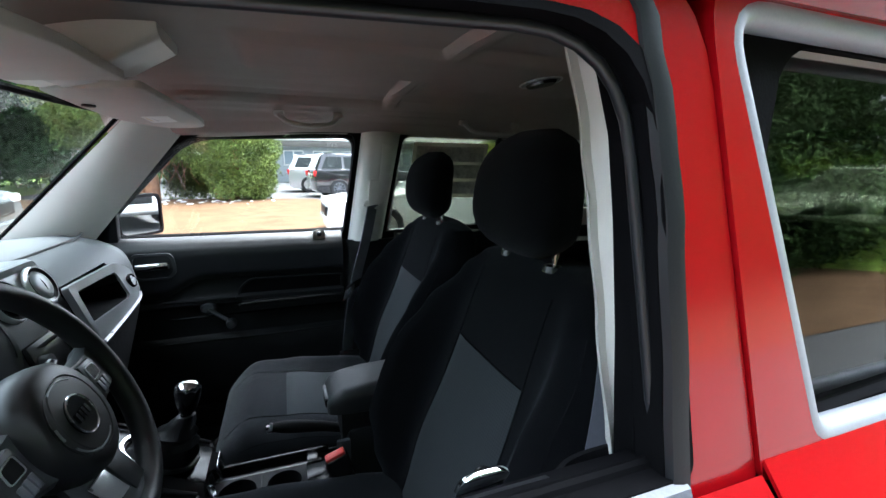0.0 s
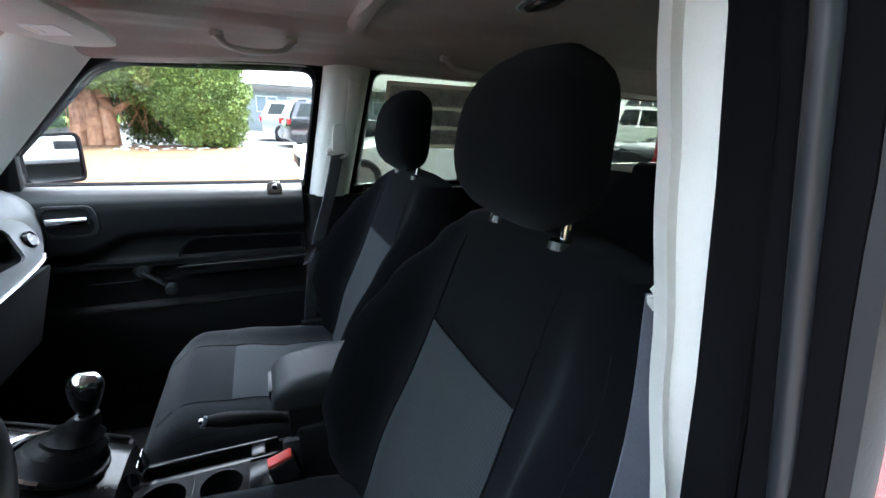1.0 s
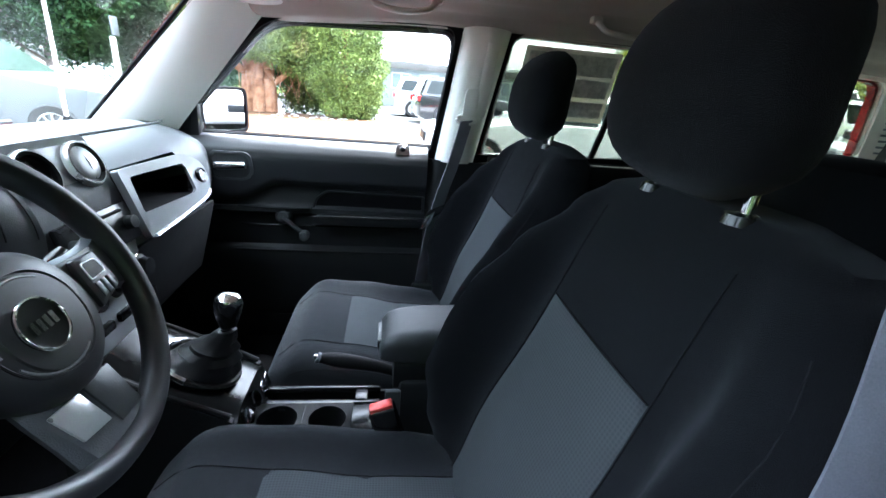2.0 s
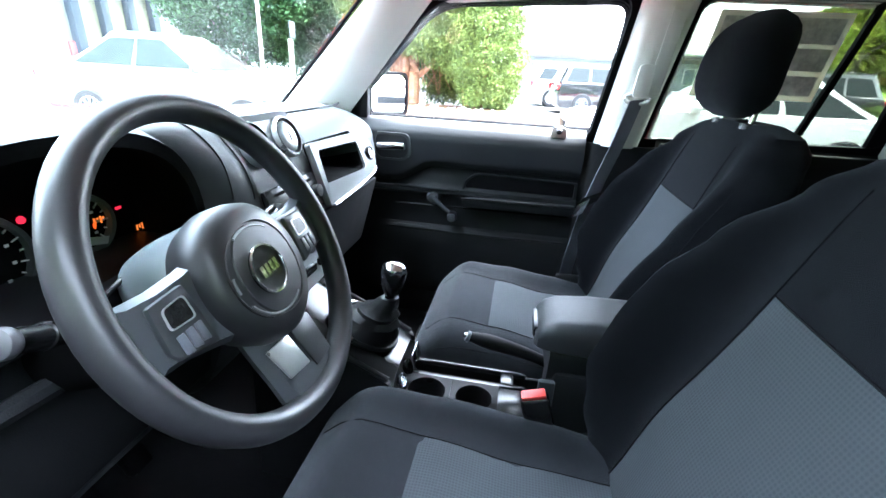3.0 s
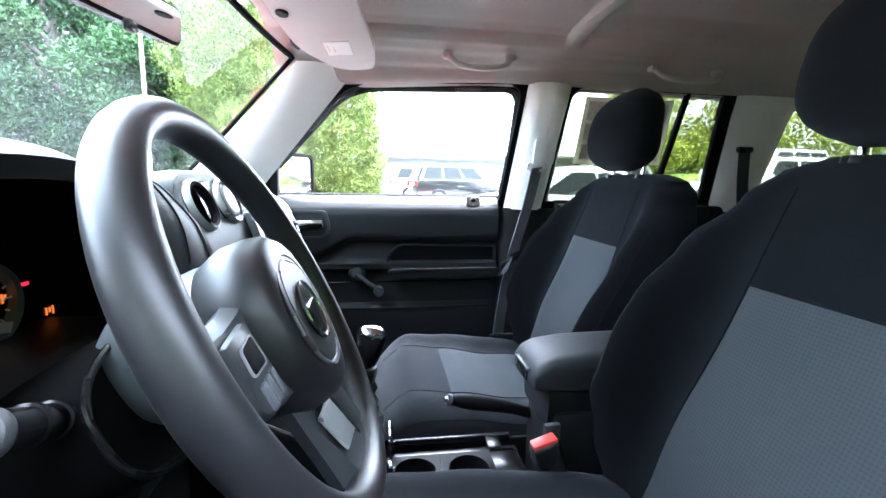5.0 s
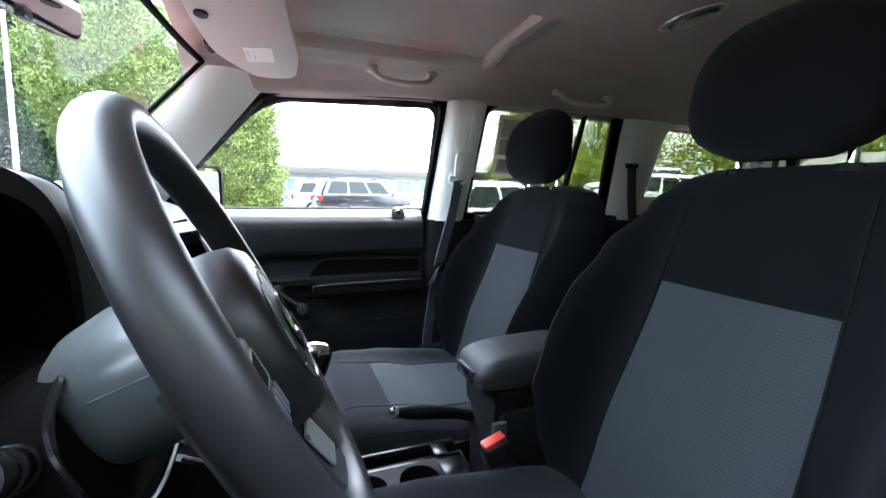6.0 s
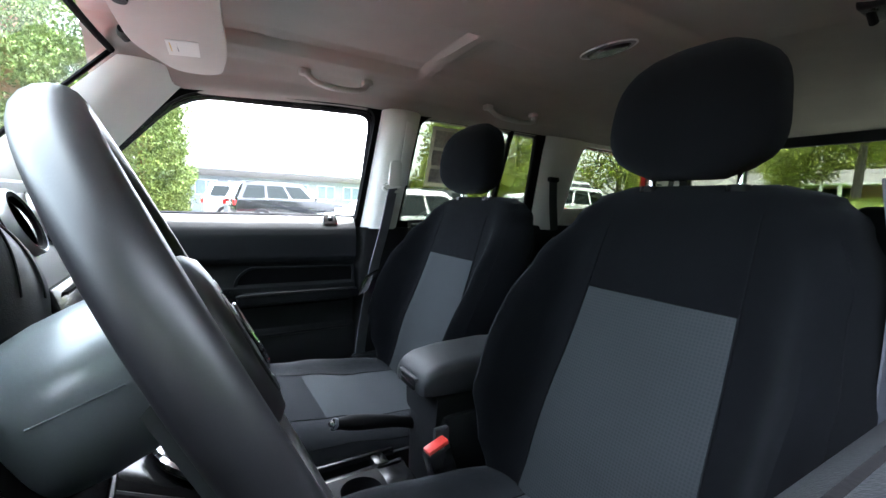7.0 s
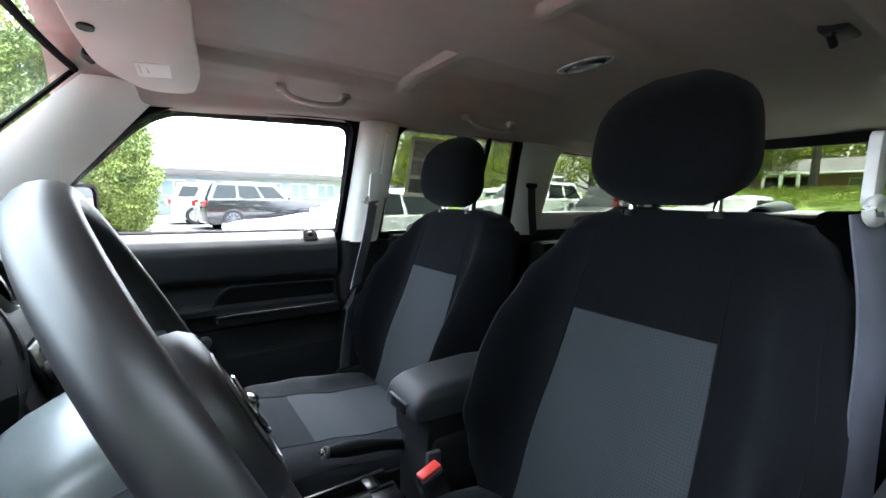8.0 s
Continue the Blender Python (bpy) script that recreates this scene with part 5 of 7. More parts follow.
part("spoke_cap", slab([wp(0.002, -0.096, -0.005), wp(0.050, -0.098, -0.006), wp(0.046, -0.156, 0.001), wp(0.004, -0.154, 0.002)], WN * 0.004, 0.0018), M["grey"], ls, "dark grey spoke cap")
column = thing("steering_column", (-0.45, -0.374, 0.97), "black steering column shroud with two stalks", "steering column")
def shroud_ring(n, w, h):
    return [WC + WN * n + WY * (w * sgnpow(math.cos(2 * math.pi * j / 40), 0.75)) + WU * (h * sgnpow(math.sin(2 * math.pi * j / 40), 0.75) + 0.006) for j in range(40)]


part("shroud", loft([shroud_ring(*r) for r in ((-0.030, 0.060, 0.054), (-0.05, 0.066, 0.057), (-0.085, 0.066, 0.056), (-0.108, 0.063, 0.052), (-0.121, 0.054, 0.044), (-0.128, 0.038, 0.030))]), M["shroud"], column, "satin grey shroud behind the wheel")
part("shroud_seam", tube([WC + WN * n + WY * -0.0655 + WU * (0.016 - 0.1 * (n + 0.05)) for n in (-0.045, -0.065, -0.080, -0.094)], 0.0006, 6), M["weather"], column)
def cowl_ring(n, k=1.0):
    return [WC + WN * n + WY * (0.115 * k * sgnpow(math.cos(2 * math.pi * j / 48), 0.75)) + WU * (0.056 * k * sgnpow(math.sin(2 * math.pi * j / 48), 0.75) - 0.012) for j in range(48)]


part("shaft", loft([shroud_ring(-0.11, 0.030, 0.026), shroud_ring(-0.26, 0.030, 0.026)]), M["dial"], column)
bm = bmesh.new()
rows = [[bm.verts.new(p) for p in r] for r in (cowl_ring(-0.225, 0.9), cowl_ring(-0.16), cowl_ring(-0.102), cowl_ring(-0.102, 0.95), cowl_ring(-0.112, 0.92))]
for r0, r1 in zip(rows, rows[1:]):
    for k in range(48):
        bm.faces.new((r0[k - 1], r0[k], r1[k], r1[k - 1]))
bm.faces.new(rows[-1])
part("switch_cowl", bm, M["dial"], column, "black cowl that holds the stalks")
part("cowl_edge", tube(cowl_ring(-0.102, 0.98), 0.0030, 8, True), M["gloss"], column)
stalk = part("light_stalk", tube(curve([(-0.412, -0.462, 0.998), (-0.404, -0.506, 1.018), (-0.397, -0.542, 1.035)], 5), [0.007, 0.0075, 0.0075, 0.009, 0.0105, 0.0115, 0.0118, 0.0118, 0.0118, 0.0118, 0.0115], 16), M["gloss"], column, "black light stalk")
part("stalk_knob", lathe([(0.0, -0.004), (0.0120, -0.004), (0.0134, -0.001), (0.0136, 0.003), (0.0124, 0.007), (0.0088, 0.0095), (0.004, 0.0107), (0, 0.011)], (-0.396, -0.544, 1.036), (0.20, -1, 0.45), 28), M["stalk_cap"], stalk, "pale grey end cap")
for q in (0.35, 0.62):
    part("stalk_ring", lathe([(0.0112, -0.004), (0.0128, -0.003), (0.0128, 0.003), (0.0112, 0.004)], (lerp(-0.412, -0.397, q), lerp(-0.462, -0.542, q), lerp(0.998, 1.035, q)), (0.28, -0.87, 0.43), 24), M["gloss"], stalk)
part("wiper_stalk", tube(curve([WC + WN * -0.075 + WY * 0.05, WC + WN * -0.068 + WY * 0.12 + WU * 0.010, WC + WN * -0.060 + WY * 0.185 + WU * 0.028], 5), [0.007, 0.007, 0.008, 0.010, 0.012, 0.013, 0.013, 0.012, 0.012, 0.011, 0.009], 16), M["gloss"], column, "black wiper stalk")
part("ignition_ring", lathe([(0.014, 0), (0.020, 0.0), (0.020, 0.012), (0.014, 0.014), (0.010, 0.004), (0, 0.002)], WC + WN * -0.15 + WY * 0.07 + WU * -0.02, (0.7, 0.7, 0), 24), M["chrome"], column)

# ---- console ----
console = thing("centre_console", (-0.05, -0.02, 0.36), "black centre console with cup holders and padded armrest", "console")


def tower(u, v):
    t = u
    x = lerp(-0.425, -0.205, t)
    z = lerp(0.800, 0.690, t)
    y = lerp(-0.115, 0.075, v)
    e = abs(2 * v - 1)
    return Vector((x, y, z - 0.03 * e ** 5))


part("tower_top", sheet(tower, 14, 16, 0.01), M["gloss"], console, "glossy black sloping shifter panel")
part("tower_edge", tube(curve([(-0.415, 0.070, 0.782), (-0.33, 0.074, 0.742), (-0.215, 0.070, 0.686)]), 0.005, 8), M["leather"], console)
part("tower_edge", tube(curve([(-0.415, -0.110, 0.782), (-0.33, -0.113, 0.742), (-0.215, -0.110, 0.686)]), 0.005, 8), M["leather"], console)
part("tower_body", loft([[Vector((x, lerp(-0.117, 0.077, k), z)) for x, z in ((-0.52, 0.36), (-0.50, 0.80), (-0.43, 0.79), (-0.212, 0.678), (-0.190, 0.60), (-0.190, 0.36))] for k in (0, 1)]), M["plastic"], console)
# lower tray with a slot and two cup holders
tray_z = 0.620
cups = [(-0.148, -0.055, 0.040), (-0.047, -0.055, 0.038)]
tray = part("tray_top", merge(box(-0.088, 0.048, tray_z, 0.30, 0.014, 0.016, 0.004), box(-0.088, -0.004, tray_z, 0.30, 0.024, 0.016, 0.004), box(-0.088, -0.103, tray_z, 0.30, 0.012, 0.016, 0.004),
                              box(-0.220, -0.03, tray_z, 0.03, 0.15, 0.016, 0.004), box(0.03, -0.055, tray_z, 0.06, 0.11, 0.016, 0.004), box(-0.0975, -0.055, tray_z, 0.026, 0.10, 0.016, 0.004), box(0.02, 0.02, tray_z, 0.03, 0.05, 0.016, 0.004)), M["gloss"], console, "mid-grey tray top")
for cx, cy, r in cups:
    circ, sqr = [], []
    for j in range(32):
        a = 2 * math.pi * j / 32
        c, s_ = math.cos(a), math.sin(a)
        m = max(abs(c), abs(s_))
        sqr.append(Vector((cx + 0.050 * c / m, cy + 0.047 * s_ / m, tray_z + 0.0085)))
        circ.append(Vector((cx + r * c, cy + r * s_, tray_z + 0.0085)))
    part("cup_holder", merge(ring_slab(sqr, circ, (0, 0, -0.006)), lathe([(r, 0.0), (r * 0.95, -0.055), (0, -0.056)], (cx, cy, tray_z + 0.008), (0, 0, 1), 32)), M["plastic_dull"], console, "round black cup holder")
part("slot_well", merge(box(-0.09, 0.026, 0.560, 0.26, 0.034, 0.008), box(-0.09, 0.041, 0.59, 0.26, 0.004, 0.06), box(-0.09, 0.010, 0.59, 0.26, 0.004, 0.06)), M["dial"], console)
part("tray_body", merge(box(-0.06, -0.108, 0.48, 0.36, 0.010, 0.27, 0.004), box(-0.06, 0.052, 0.48, 0.36, 0.010, 0.27, 0.004), box(-0.06, -0.03, 0.45, 0.34, 0.14, 0.20, 0.004)), M["plastic"], console)
part("bin_body", box(0.225, -0.028, 0.555, 0.26, 0.150, 0.40, 0.015), M["plastic"], console)
part("armrest_bin", loft([[Vector((x, y, z)) for y, z in [(q.x, q.y) for q in rounded([(-0.090, 0.725, 0), (0.034, 0.725, 0), (0.040, 0.795, 0), (-0.096, 0.795, 0)], 0.015, 4)]] for x in (0.085, 0.10, 0.33, 0.36)]), M["plastic"], console)
lid = []
for x, top, w in ((0.056, 0.812, 0.052), (0.060, 0.826, 0.061), (0.072, 0.840, 0.067), (0.095, 0.850, 0.071), (0.15, 0.857, 0.074), (0.26, 0.860, 0.074), (0.345, 0.852, 0.071), (0.368, 0.835, 0.062)):
    lid.append([Vector((x, -0.028 + p.x, p.y)) for p in rounded([(-w, 0.796, 0), (w, 0.796, 0), (w - 0.004, top, 0), (-w + 0.004, top, 0)], [0.006, 0.006, 0.034, 0.034], 8)])
al = part("armrest_lid", loft(lid), M["armrest"], console, "padded dark grey armrest lid")
part("latch", box(0.058, -0.028, 0.808, 0.012, 0.060, 0.022, 0.005), M["gloss"], al)
part("latch_frame", box(0.056, -0.028, 0.822, 0.008, 0.070, 0.005, 0.002), M["grey"], al)
part("side_clip", box(0.085, -0.112, 0.70, 0.03, 0.012, 0.09, 0.004), M["dash"], console)
shifter = thing("gear_lever", (-0.265, -0.03, 0.74), "manual gear lever with a chrome-topped knob and leather boot", "gear lever")
boot = []
for t, sx, sy in ((0, 0.062, 0.055), (0.10, 0.061, 0.053), (0.22, 0.052, 0.046), (0.30, 0.053, 0.046), (0.42, 0.040, 0.037), (0.52, 0.041, 0.037), (0.66, 0.028, 0.027), (0.78, 0.026, 0.025), (1.0, 0.017, 0.017)):
    c = Vector((-0.290, -0.028, 0.742)).lerp(Vector((-0.234, -0.034, 0.828)), t ** 0.85)
    boot.append([c + Vector((sx * math.cos(2 * math.pi * j / 32) * (1 + 0.06 * math.sin(6 * math.pi * j / 16)), sy * math.sin(2 * math.pi * j / 32) * (1 + 0.05 * math.cos(5 * math.pi * j / 16)), -0.42 * sx * math.cos(2 * math.pi * j / 32) * (1 - t))) for j in range(32)])
part("boot", loft(boot), M["leather"], shifter, "creased black leather boot")
part("boot_ring", tube([Vector((-0.290 + 0.068 * math.cos(a), -0.028 + 0.062 * math.sin(a), 0.748 - 0.032 * math.cos(a))) for a in [radians(95 + 9 * j) for j in range(20)]], 0.008, 8), M["chrome"], shifter, "bright bezel ahead of the boot")
part("boot_plate", tube([Vector((-0.290 + 0.064 * math.cos(2 * math.pi * j / 32), -0.028 + 0.058 * math.sin(2 * math.pi * j / 32), 0.744 - 0.030 * math.cos(2 * math.pi * j / 32))) for j in range(32)], 0.006, 8, True), M["leather"], shifter)
for q in (0.0, 0.030):
    part("console_button", slab([(-0.196, 0.030 - q, 0.668), (-0.196, 0.048 - q, 0.672), (-0.186, 0.044 - q, 0.640), (-0.186, 0.026 - q, 0.636)], (0.004, 0, 0.001), 0.001), M["chrome"], console, "bright button on the console's end")
part("shaft", tube([(-0.242, -0.034, 0.80), (-0.229, -0.035, 0.865)], 0.009, 12), M["dial"], shifter)
kn = part("knob", lathe([(0.0, -0.056), (0.012, -0.054), (0.016, -0.046), (0.0215, -0.030), (0.0250, -0.012), (0.0258, 0.000), (0.0235, 0.006)], (-0.226, -0.035, 0.886), (0.12, 0, 1), 28), M["gloss"], shifter)
part("knob_cap", lathe([(0.0252, 0.001), (0.0256, 0.006), (0.0225, 0.013), (0.014, 0.0175), (0.0, 0.0185)], (-0.226, -0.035, 0.886), (0.12, 0, 1), 8), M["chrome"], kn, "bright chrome knob cap")
for k in range(2):
    part("power_socket", lathe([(0.012, 0.0), (0.017, 0.0), (0.017, 0.008), (0.012, 0.009), (0.010, -0.006), (0, -0.006)], (-0.200, -0.075 + 0.05 * k, 0.655), (1, 0, 0.5), 24), M["chrome"] if k == 0 else M["gloss"], console, "round power socket")
brake = thing("parking_brake", (0.06, 0.03, 0.60), "lowered black parking brake lever with a bright button", "parking brake")
part("lever", tube(curve([(-0.076, 0.024, 0.724), (-0.030, 0.026, 0.716), (0.05, 0.028, 0.699), (0.12, 0.028, 0.676)], 4), [0.010, 0.011, 0.013, 0.015, 0.016, 0.016, 0.015, 0.014, 0.013, 0.012, 0.012, 0.013, 0.015], 14), M["plastic_dull"], brake)
part("button", lathe([(0, 0), (0.006, 0), (0.006, 0.007), (0.004, 0.010), (0, 0.0105)], (-0.076, 0.024, 0.724), (-0.9, 0, 0.4), 16), M["chrome"], brake, "chrome push button")
part("collar", lathe([(0.0095, -0.004), (0.012, -0.002), (0.012, 0.004), (0.0095, 0.005)], (-0.074, 0.024, 0.723), (-0.9, 0, 0.4), 16), M["weather"], brake)


def belt_buckle(x, y, z, lean):
    b = thing("belt_buckle", (x + 0.06, y, z - 0.16), "black seat belt buckle with a red button", "belt buckle", "belt buckles")
    ax = Vector((-0.30, lean, 1)).normalized()
    m = axis_pose((x, y, z), ax)
    part("housing", moved(box(0, 0, -0.040, 0.030, 0.052, 0.085, 0.008, 3), m), M["gloss"], b)
    part("button", moved(box(0.0, 0, 0.003, 0.022, 0.044, 0.010, 0.003), m), M["buckle_red"], b, "red release button")
    part("strap", moved(box(0.0, 0, -0.12, 0.008, 0.030, 0.09, 0.003), m), M["weather"], b)
    return b


belt_buckle(0.064, -0.132, 0.722, -0.02)
belt_buckle(0.160, 0.098, 0.610, 0.02)


# ---- seat belts ----
def ribbon(path, width_dir, w, t=0.0015):
    w2 = Vector(width_dir).normalized() * w / 2
    p = [Vector(q) for q in path]
    rings = []
    for i_, q in enumerate(p):
        d = (p[min(i_ + 1, len(p) - 1)] - p[max(i_ - 1, 0)]).normalized()
        nn = d.cross(w2).normalized() * t
        rings.append([q - w2 - nn, q + w2 - nn, q + w2 + nn, q - w2 + nn])
    return loft(rings)


def seat_belt(s, dx, mat, hang, yl=0.640):
    b = thing("seat_belt", (0.30 + dx, s * 0.64, 0.42), "grey seat belt hanging from its pillar loop", "seat belt", "front seat belts")
    ring = part("loop", merge(tube([Vector((0.311 + dx + 0.036 * math.cos(2 * math.pi * k / 24), s * yl, 1.208 + 0.014 * math.sin(2 * math.pi * k / 24))) for k in range(24)], 0.006, 14, True),
                              slab([(p.x + dx, s * yl, p.z) for p in rounded([(0.290, 0, 1.212), (0.336, 0, 1.212), (0.340, 0, 1.302), (0.298, 0, 1.302)], 0.014)], (0, -s * 0.012, 0), 0.004)), M["beige"], b, "pale plastic belt loop")
    part("webbing", ribbon(curve([(0.308 + dx, s * (yl - 0.008), 1.205), (hang[0], s * 0.620, 1.08), (hang[1], s * (0.610 if s > 0 else 0.628), 0.90), (hang[2], s * (0.618 if s > 0 else 0.634), 0.66), (hang[2], s * 0.635, 0.46)], 6), (0.90, s * 0.42, 0.1), 0.047), mat, b)
    tg = part("tongue", slab([(p.x + dx - 0.02, s * 0.602, p.z + 0.062) for p in rounded([(0.222, 0, 0.845), (0.285, 0, 0.875), (0.278, 0, 0.850), (0.250, 0, 0.832), (0.222, 0, 0.808), (0.205, 0, 0.810)], 0.006)], (0, -s * 0.010, 0), 0.003), M["gloss"], b)
    part("tongue_blade", slab([(0.188 + dx, s * 0.592, 0.886), (0.224 + dx, s * 0.592, 0.910), (0.208 + dx, s * 0.592, 0.860), (0.174 + dx, s * 0.592, 0.842)], (0, -s * 0.003, 0), 0.001), M["chrome"], tg, "steel belt tongue")
    return b


seat_belt(1, 0.0, M["belt"], (0.278, 0.228, 0.195))
seat_belt(-1, 0.072, M["belt"], (0.362, 0.336, 0.325), 0.606)
rear_belt = thing("seat_belt", (1.03, 0.63, 1.05), "dark rear seat belt on its pillar", "seat belt")
part("webbing", ribbon([(1.078, 0.632, 1.285), (1.086, 0.632, 1.17), (1.095, 0.625, 1.06)], (1, 0, 0.2), 0.045), M["belt_black"], rear_belt)
part("loop", box(1.080, 0.634, 1.285, 0.06, 0.018, 0.022, 0.006), M["gloss"], rear_belt)
cb = thing("cargo_belt", (1.75, 0.55, 1.02), "dark centre seat belt slanting down from the roof side", "seat belt")
part("webbing", ribbon([(1.93, 0.60, 1.42), (1.70, 0.48, 1.20), (1.52, 0.36, 1.08)], (1, 0, 0.2), 0.045), M["belt_black"], cb)


# ---- roof fittings ----
def grab_handle(x0, x1, y, z):
    g = thing("grab_handle", ((x0 + x1) / 2, y + 0.07, z + 0.03), "pale plastic grab handle above the door", "grab handle", "roof grab handles")
    part("bar", tube(curve([(x0 - 0.012, y + 0.020, z + 0.056), (x0 - 0.002, y + 0.008, z + 0.042), (x0 + 0.020, y - 0.004, z + 0.026), ((x0 + x1) / 2, y - 0.010, z + 0.018), (x1 - 0.020, y - 0.004, z + 0.026), (x1 + 0.002, y + 0.008, z + 0.042), (x1 + 0.012, y + 0.020, z + 0.056)], 6), 0.0105, 12, flat=0.8), M["handle"], g)
    for x in (x0 - 0.012, x1 + 0.012):
        part("foot", box(x, y + 0.024, z + 0.058, 0.034, 0.030, 0.022, 0.008), M["handle"], g)
    return g


grab_handle(0.002, 0.168, 0.540, 1.466)
grab_handle(0.665, 0.865, 0.540, 1.462)

vis = thing("sun_visor", (-0.34, 0.36, 1.50), "pale grey sun visor folded up with a warning label", "sun visor", "sun visors")


def visor_bm(s):
    o = rounded([(x, s * y, 1.4915 + 0.074 * (x + 0.345) - 0.0756 * (y - 0.346)) for x, y in ((-0.432, 0.045), (-0.264, 0.040), (-0.246, 0.220), (-0.222, 0.400), (-0.226, 0.555), (-0.325, 0.552), (-0.408, 0.390), (-0.425, 0.222))], [0.02, 0.02, 0.05, 0.06, 0.055, 0.05, 0.06, 0.03], 6)
    return slab(o, (0, 0, -0.016), 0.006, 3)


part("panel", visor_bm(1), M["visor"], vis)
lab = part("label_sheet", slab([(-0.345, 0.346, 1.4755), (-0.284, 0.341, 1.4800), (-0.278, 0.424, 1.4733), (-0.339, 0.429, 1.4690)], (0, 0, -0.0015)), M["paper"], vis, "white warning label")
for k in range(4):
    part("print_bar", slab([(-0.338 + 0.013 * k, 0.358, 1.4737 + 0.0010 * k), (-0.3362 + 0.013 * k, 0.358, 1.4739 + 0.0010 * k), (-0.3322 + 0.013 * k, 0.404, 1.4702 + 0.0010 * k), (-0.334 + 0.013 * k, 0.404, 1.4700 + 0.0010 * k)], (0, 0, -0.0004)), M["amber_print"] if k == 0 else M["ink"], lab)
part("hinge", tube([(-0.420, 0.395, 1.494), (-0.424, 0.420, 1.492), (-0.418, 0.445, 1.490)], 0.009, 10), M["plastic_dull"], vis)
part("clip", lathe([(0, 0), (0.013, 0), (0.012, 0.004), (0, 0.005)], (-0.404, 0.196, 1.4835), (0, 0, -1), 20, (1.0, 1.5)), M["plastic_dull"], vis)
vis2 = thing("sun_visor", (-0.34, -0.36, 1.50), "pale grey sun visor folded up", "sun visor", "sun visors")
part("panel", visor_bm(-1), M["visor"], vis2)
part("hinge", lathe([(0, 0), (0.016, 0), (0.014, 0.014), (0, 0.016)], (-0.405, -0.455, 1.486), (0, -0.3, -1), 20), M["weather"], vis2)
oc = thing("overhead_console", (-0.33, 0.0, 1.55), "pale overhead console with a map lamp lens", "overhead console")
part("body", loft([[Vector((x, y, z)) for y, z in [(p.x, p.y) for p in rounded([(-w, top, 0), (w, top, 0), (w * 0.8, low, 0), (-w * 0.8, low, 0)], 0.02, 4)]] for x, w, top, low in ((-0.46, 0.085, 1.55, 1.500), (-0.42, 0.10, 1.56, 1.496), (-0.28, 0.105, 1.60, 1.530), (-0.20, 0.09, 1.61, 1.575))]), M["beige"], oc)
part("lamp_lens", slab([(-0.39, -0.055, 1.503), (-0.33, -0.055, 1.517), (-0.33, 0.055, 1.517), (-0.39, 0.055, 1.503)], (0, 0, -0.006), 0.002), M["lens"], oc)
dome = thing("dome_lamp", (0.655, 0.045, 1.612), "pale oblong roof lamp with a bright edge", "dome lamp")
part("base", moved(lathe([(0, 0), (0.040, 0.0), (0.040, -0.010), (0.034, -0.018), (0, -0.020)], (0, 0, 0), (0, 0, 1), 36, (1.0, 2.3)), Matrix.Translation((0.655, 0.045, 1.598))), M["weather"], dome)
part("lens", moved(lathe([(0, 0), (0.030, 0.0), (0.026, -0.008), (0, -0.010)], (0, 0, 0), (0, 0, 1), 36, (0.8, 2.3)), Matrix.Translation((0.658, 0.045, 1.581))), M["gloss"], dome)
part("edge", moved(tube([(0.036 * math.cos(2 * math.pi * k / 40), 0.086 * math.sin(2 * math.pi * k / 40), 0) for k in range(40)], 0.0022, 6, True), Matrix.Translation((0.655, 0.045, 1.581))), M["bright"], dome)
hk = thing("belt_anchor", (0.90, -0.42, 1.590), "dark belt anchor on the headliner", "belt anchor")
part("cover", box(0.90, -0.42, 1.588, 0.11, 0.055, 0.030, 0.012, 3), M["plastic"], hk)
part("tongue", tube([(0.87, -0.42, 1.578), (0.845, -0.42, 1.560), (0.87, -0.42, 1.548)], 0.008, 8), M["plastic"], hk)
mirror = thing("rear_view_mirror", (-0.60, 0.0, 1.40), "black rear-view mirror on the windscreen", "rear-view mirror")
part("housing", loft([[Vector((-0.588 + dx + 0.22 * p.x, -0.014 + p.x - 0.22 * dx, 1.412 + p.y - 0.10 * dx)) for p in rounded([(-0.115 * w, -0.030 * w, 0), (0.115 * w, -0.034 * w, 0), (0.120 * w, 0.034 * w, 0), (-0.120 * w, 0.030 * w, 0)], 0.022, 5)] for dx, w in ((-0.030, 0.6), (-0.015, 0.95), (0.004, 1.0), (0.008, 0.97))]), M["gloss"], mirror)
part("glass", slab([Vector((-0.5795 + 0.22 * p.x, -0.016 + p.x, 1.412 + p.y)) for p in rounded([(-0.108, -0.024, 0), (0.108, -0.028, 0), (0.113, 0.028, 0), (-0.113, 0.024, 0)], 0.018, 5)], (0.002, 0, 0)), M["mirror"], mirror)
part("stem", tube(curve([(-0.605, -0.01, 1.418), (-0.63, -0.01, 1.44), (-0.645, -0.01, 1.462)]), 0.010, 10), M["gloss"], mirror)
part("toggle", box(-0.572, -0.03, 1.374, 0.012, 0.024, 0.018, 0.004), M["gloss"], mirror)
pedals = thing("pedal_set", (-0.75, -0.36, 0.36), "black pedals in the driver's footwell", "pedals")
for yy, w in ((-0.46, 0.06), (-0.36, 0.08), (-0.24, 0.05)):
    part("pedal", merge(box(-0.72, yy, 0.50, 0.03, w, 0.08, 0.01, 2, (0, -25, 0)), tube([(-0.74, yy, 0.53), (-0.80, yy, 0.66)], 0.008, 8)), M["rubber"], pedals)
solid("firewall", box(-0.93, 0, 0.62, 0.05, 1.48, 0.62, 0.01), M["carpet"], "dark carpeted bulkhead ahead of the footwells", "bulkhead", kind="structure")


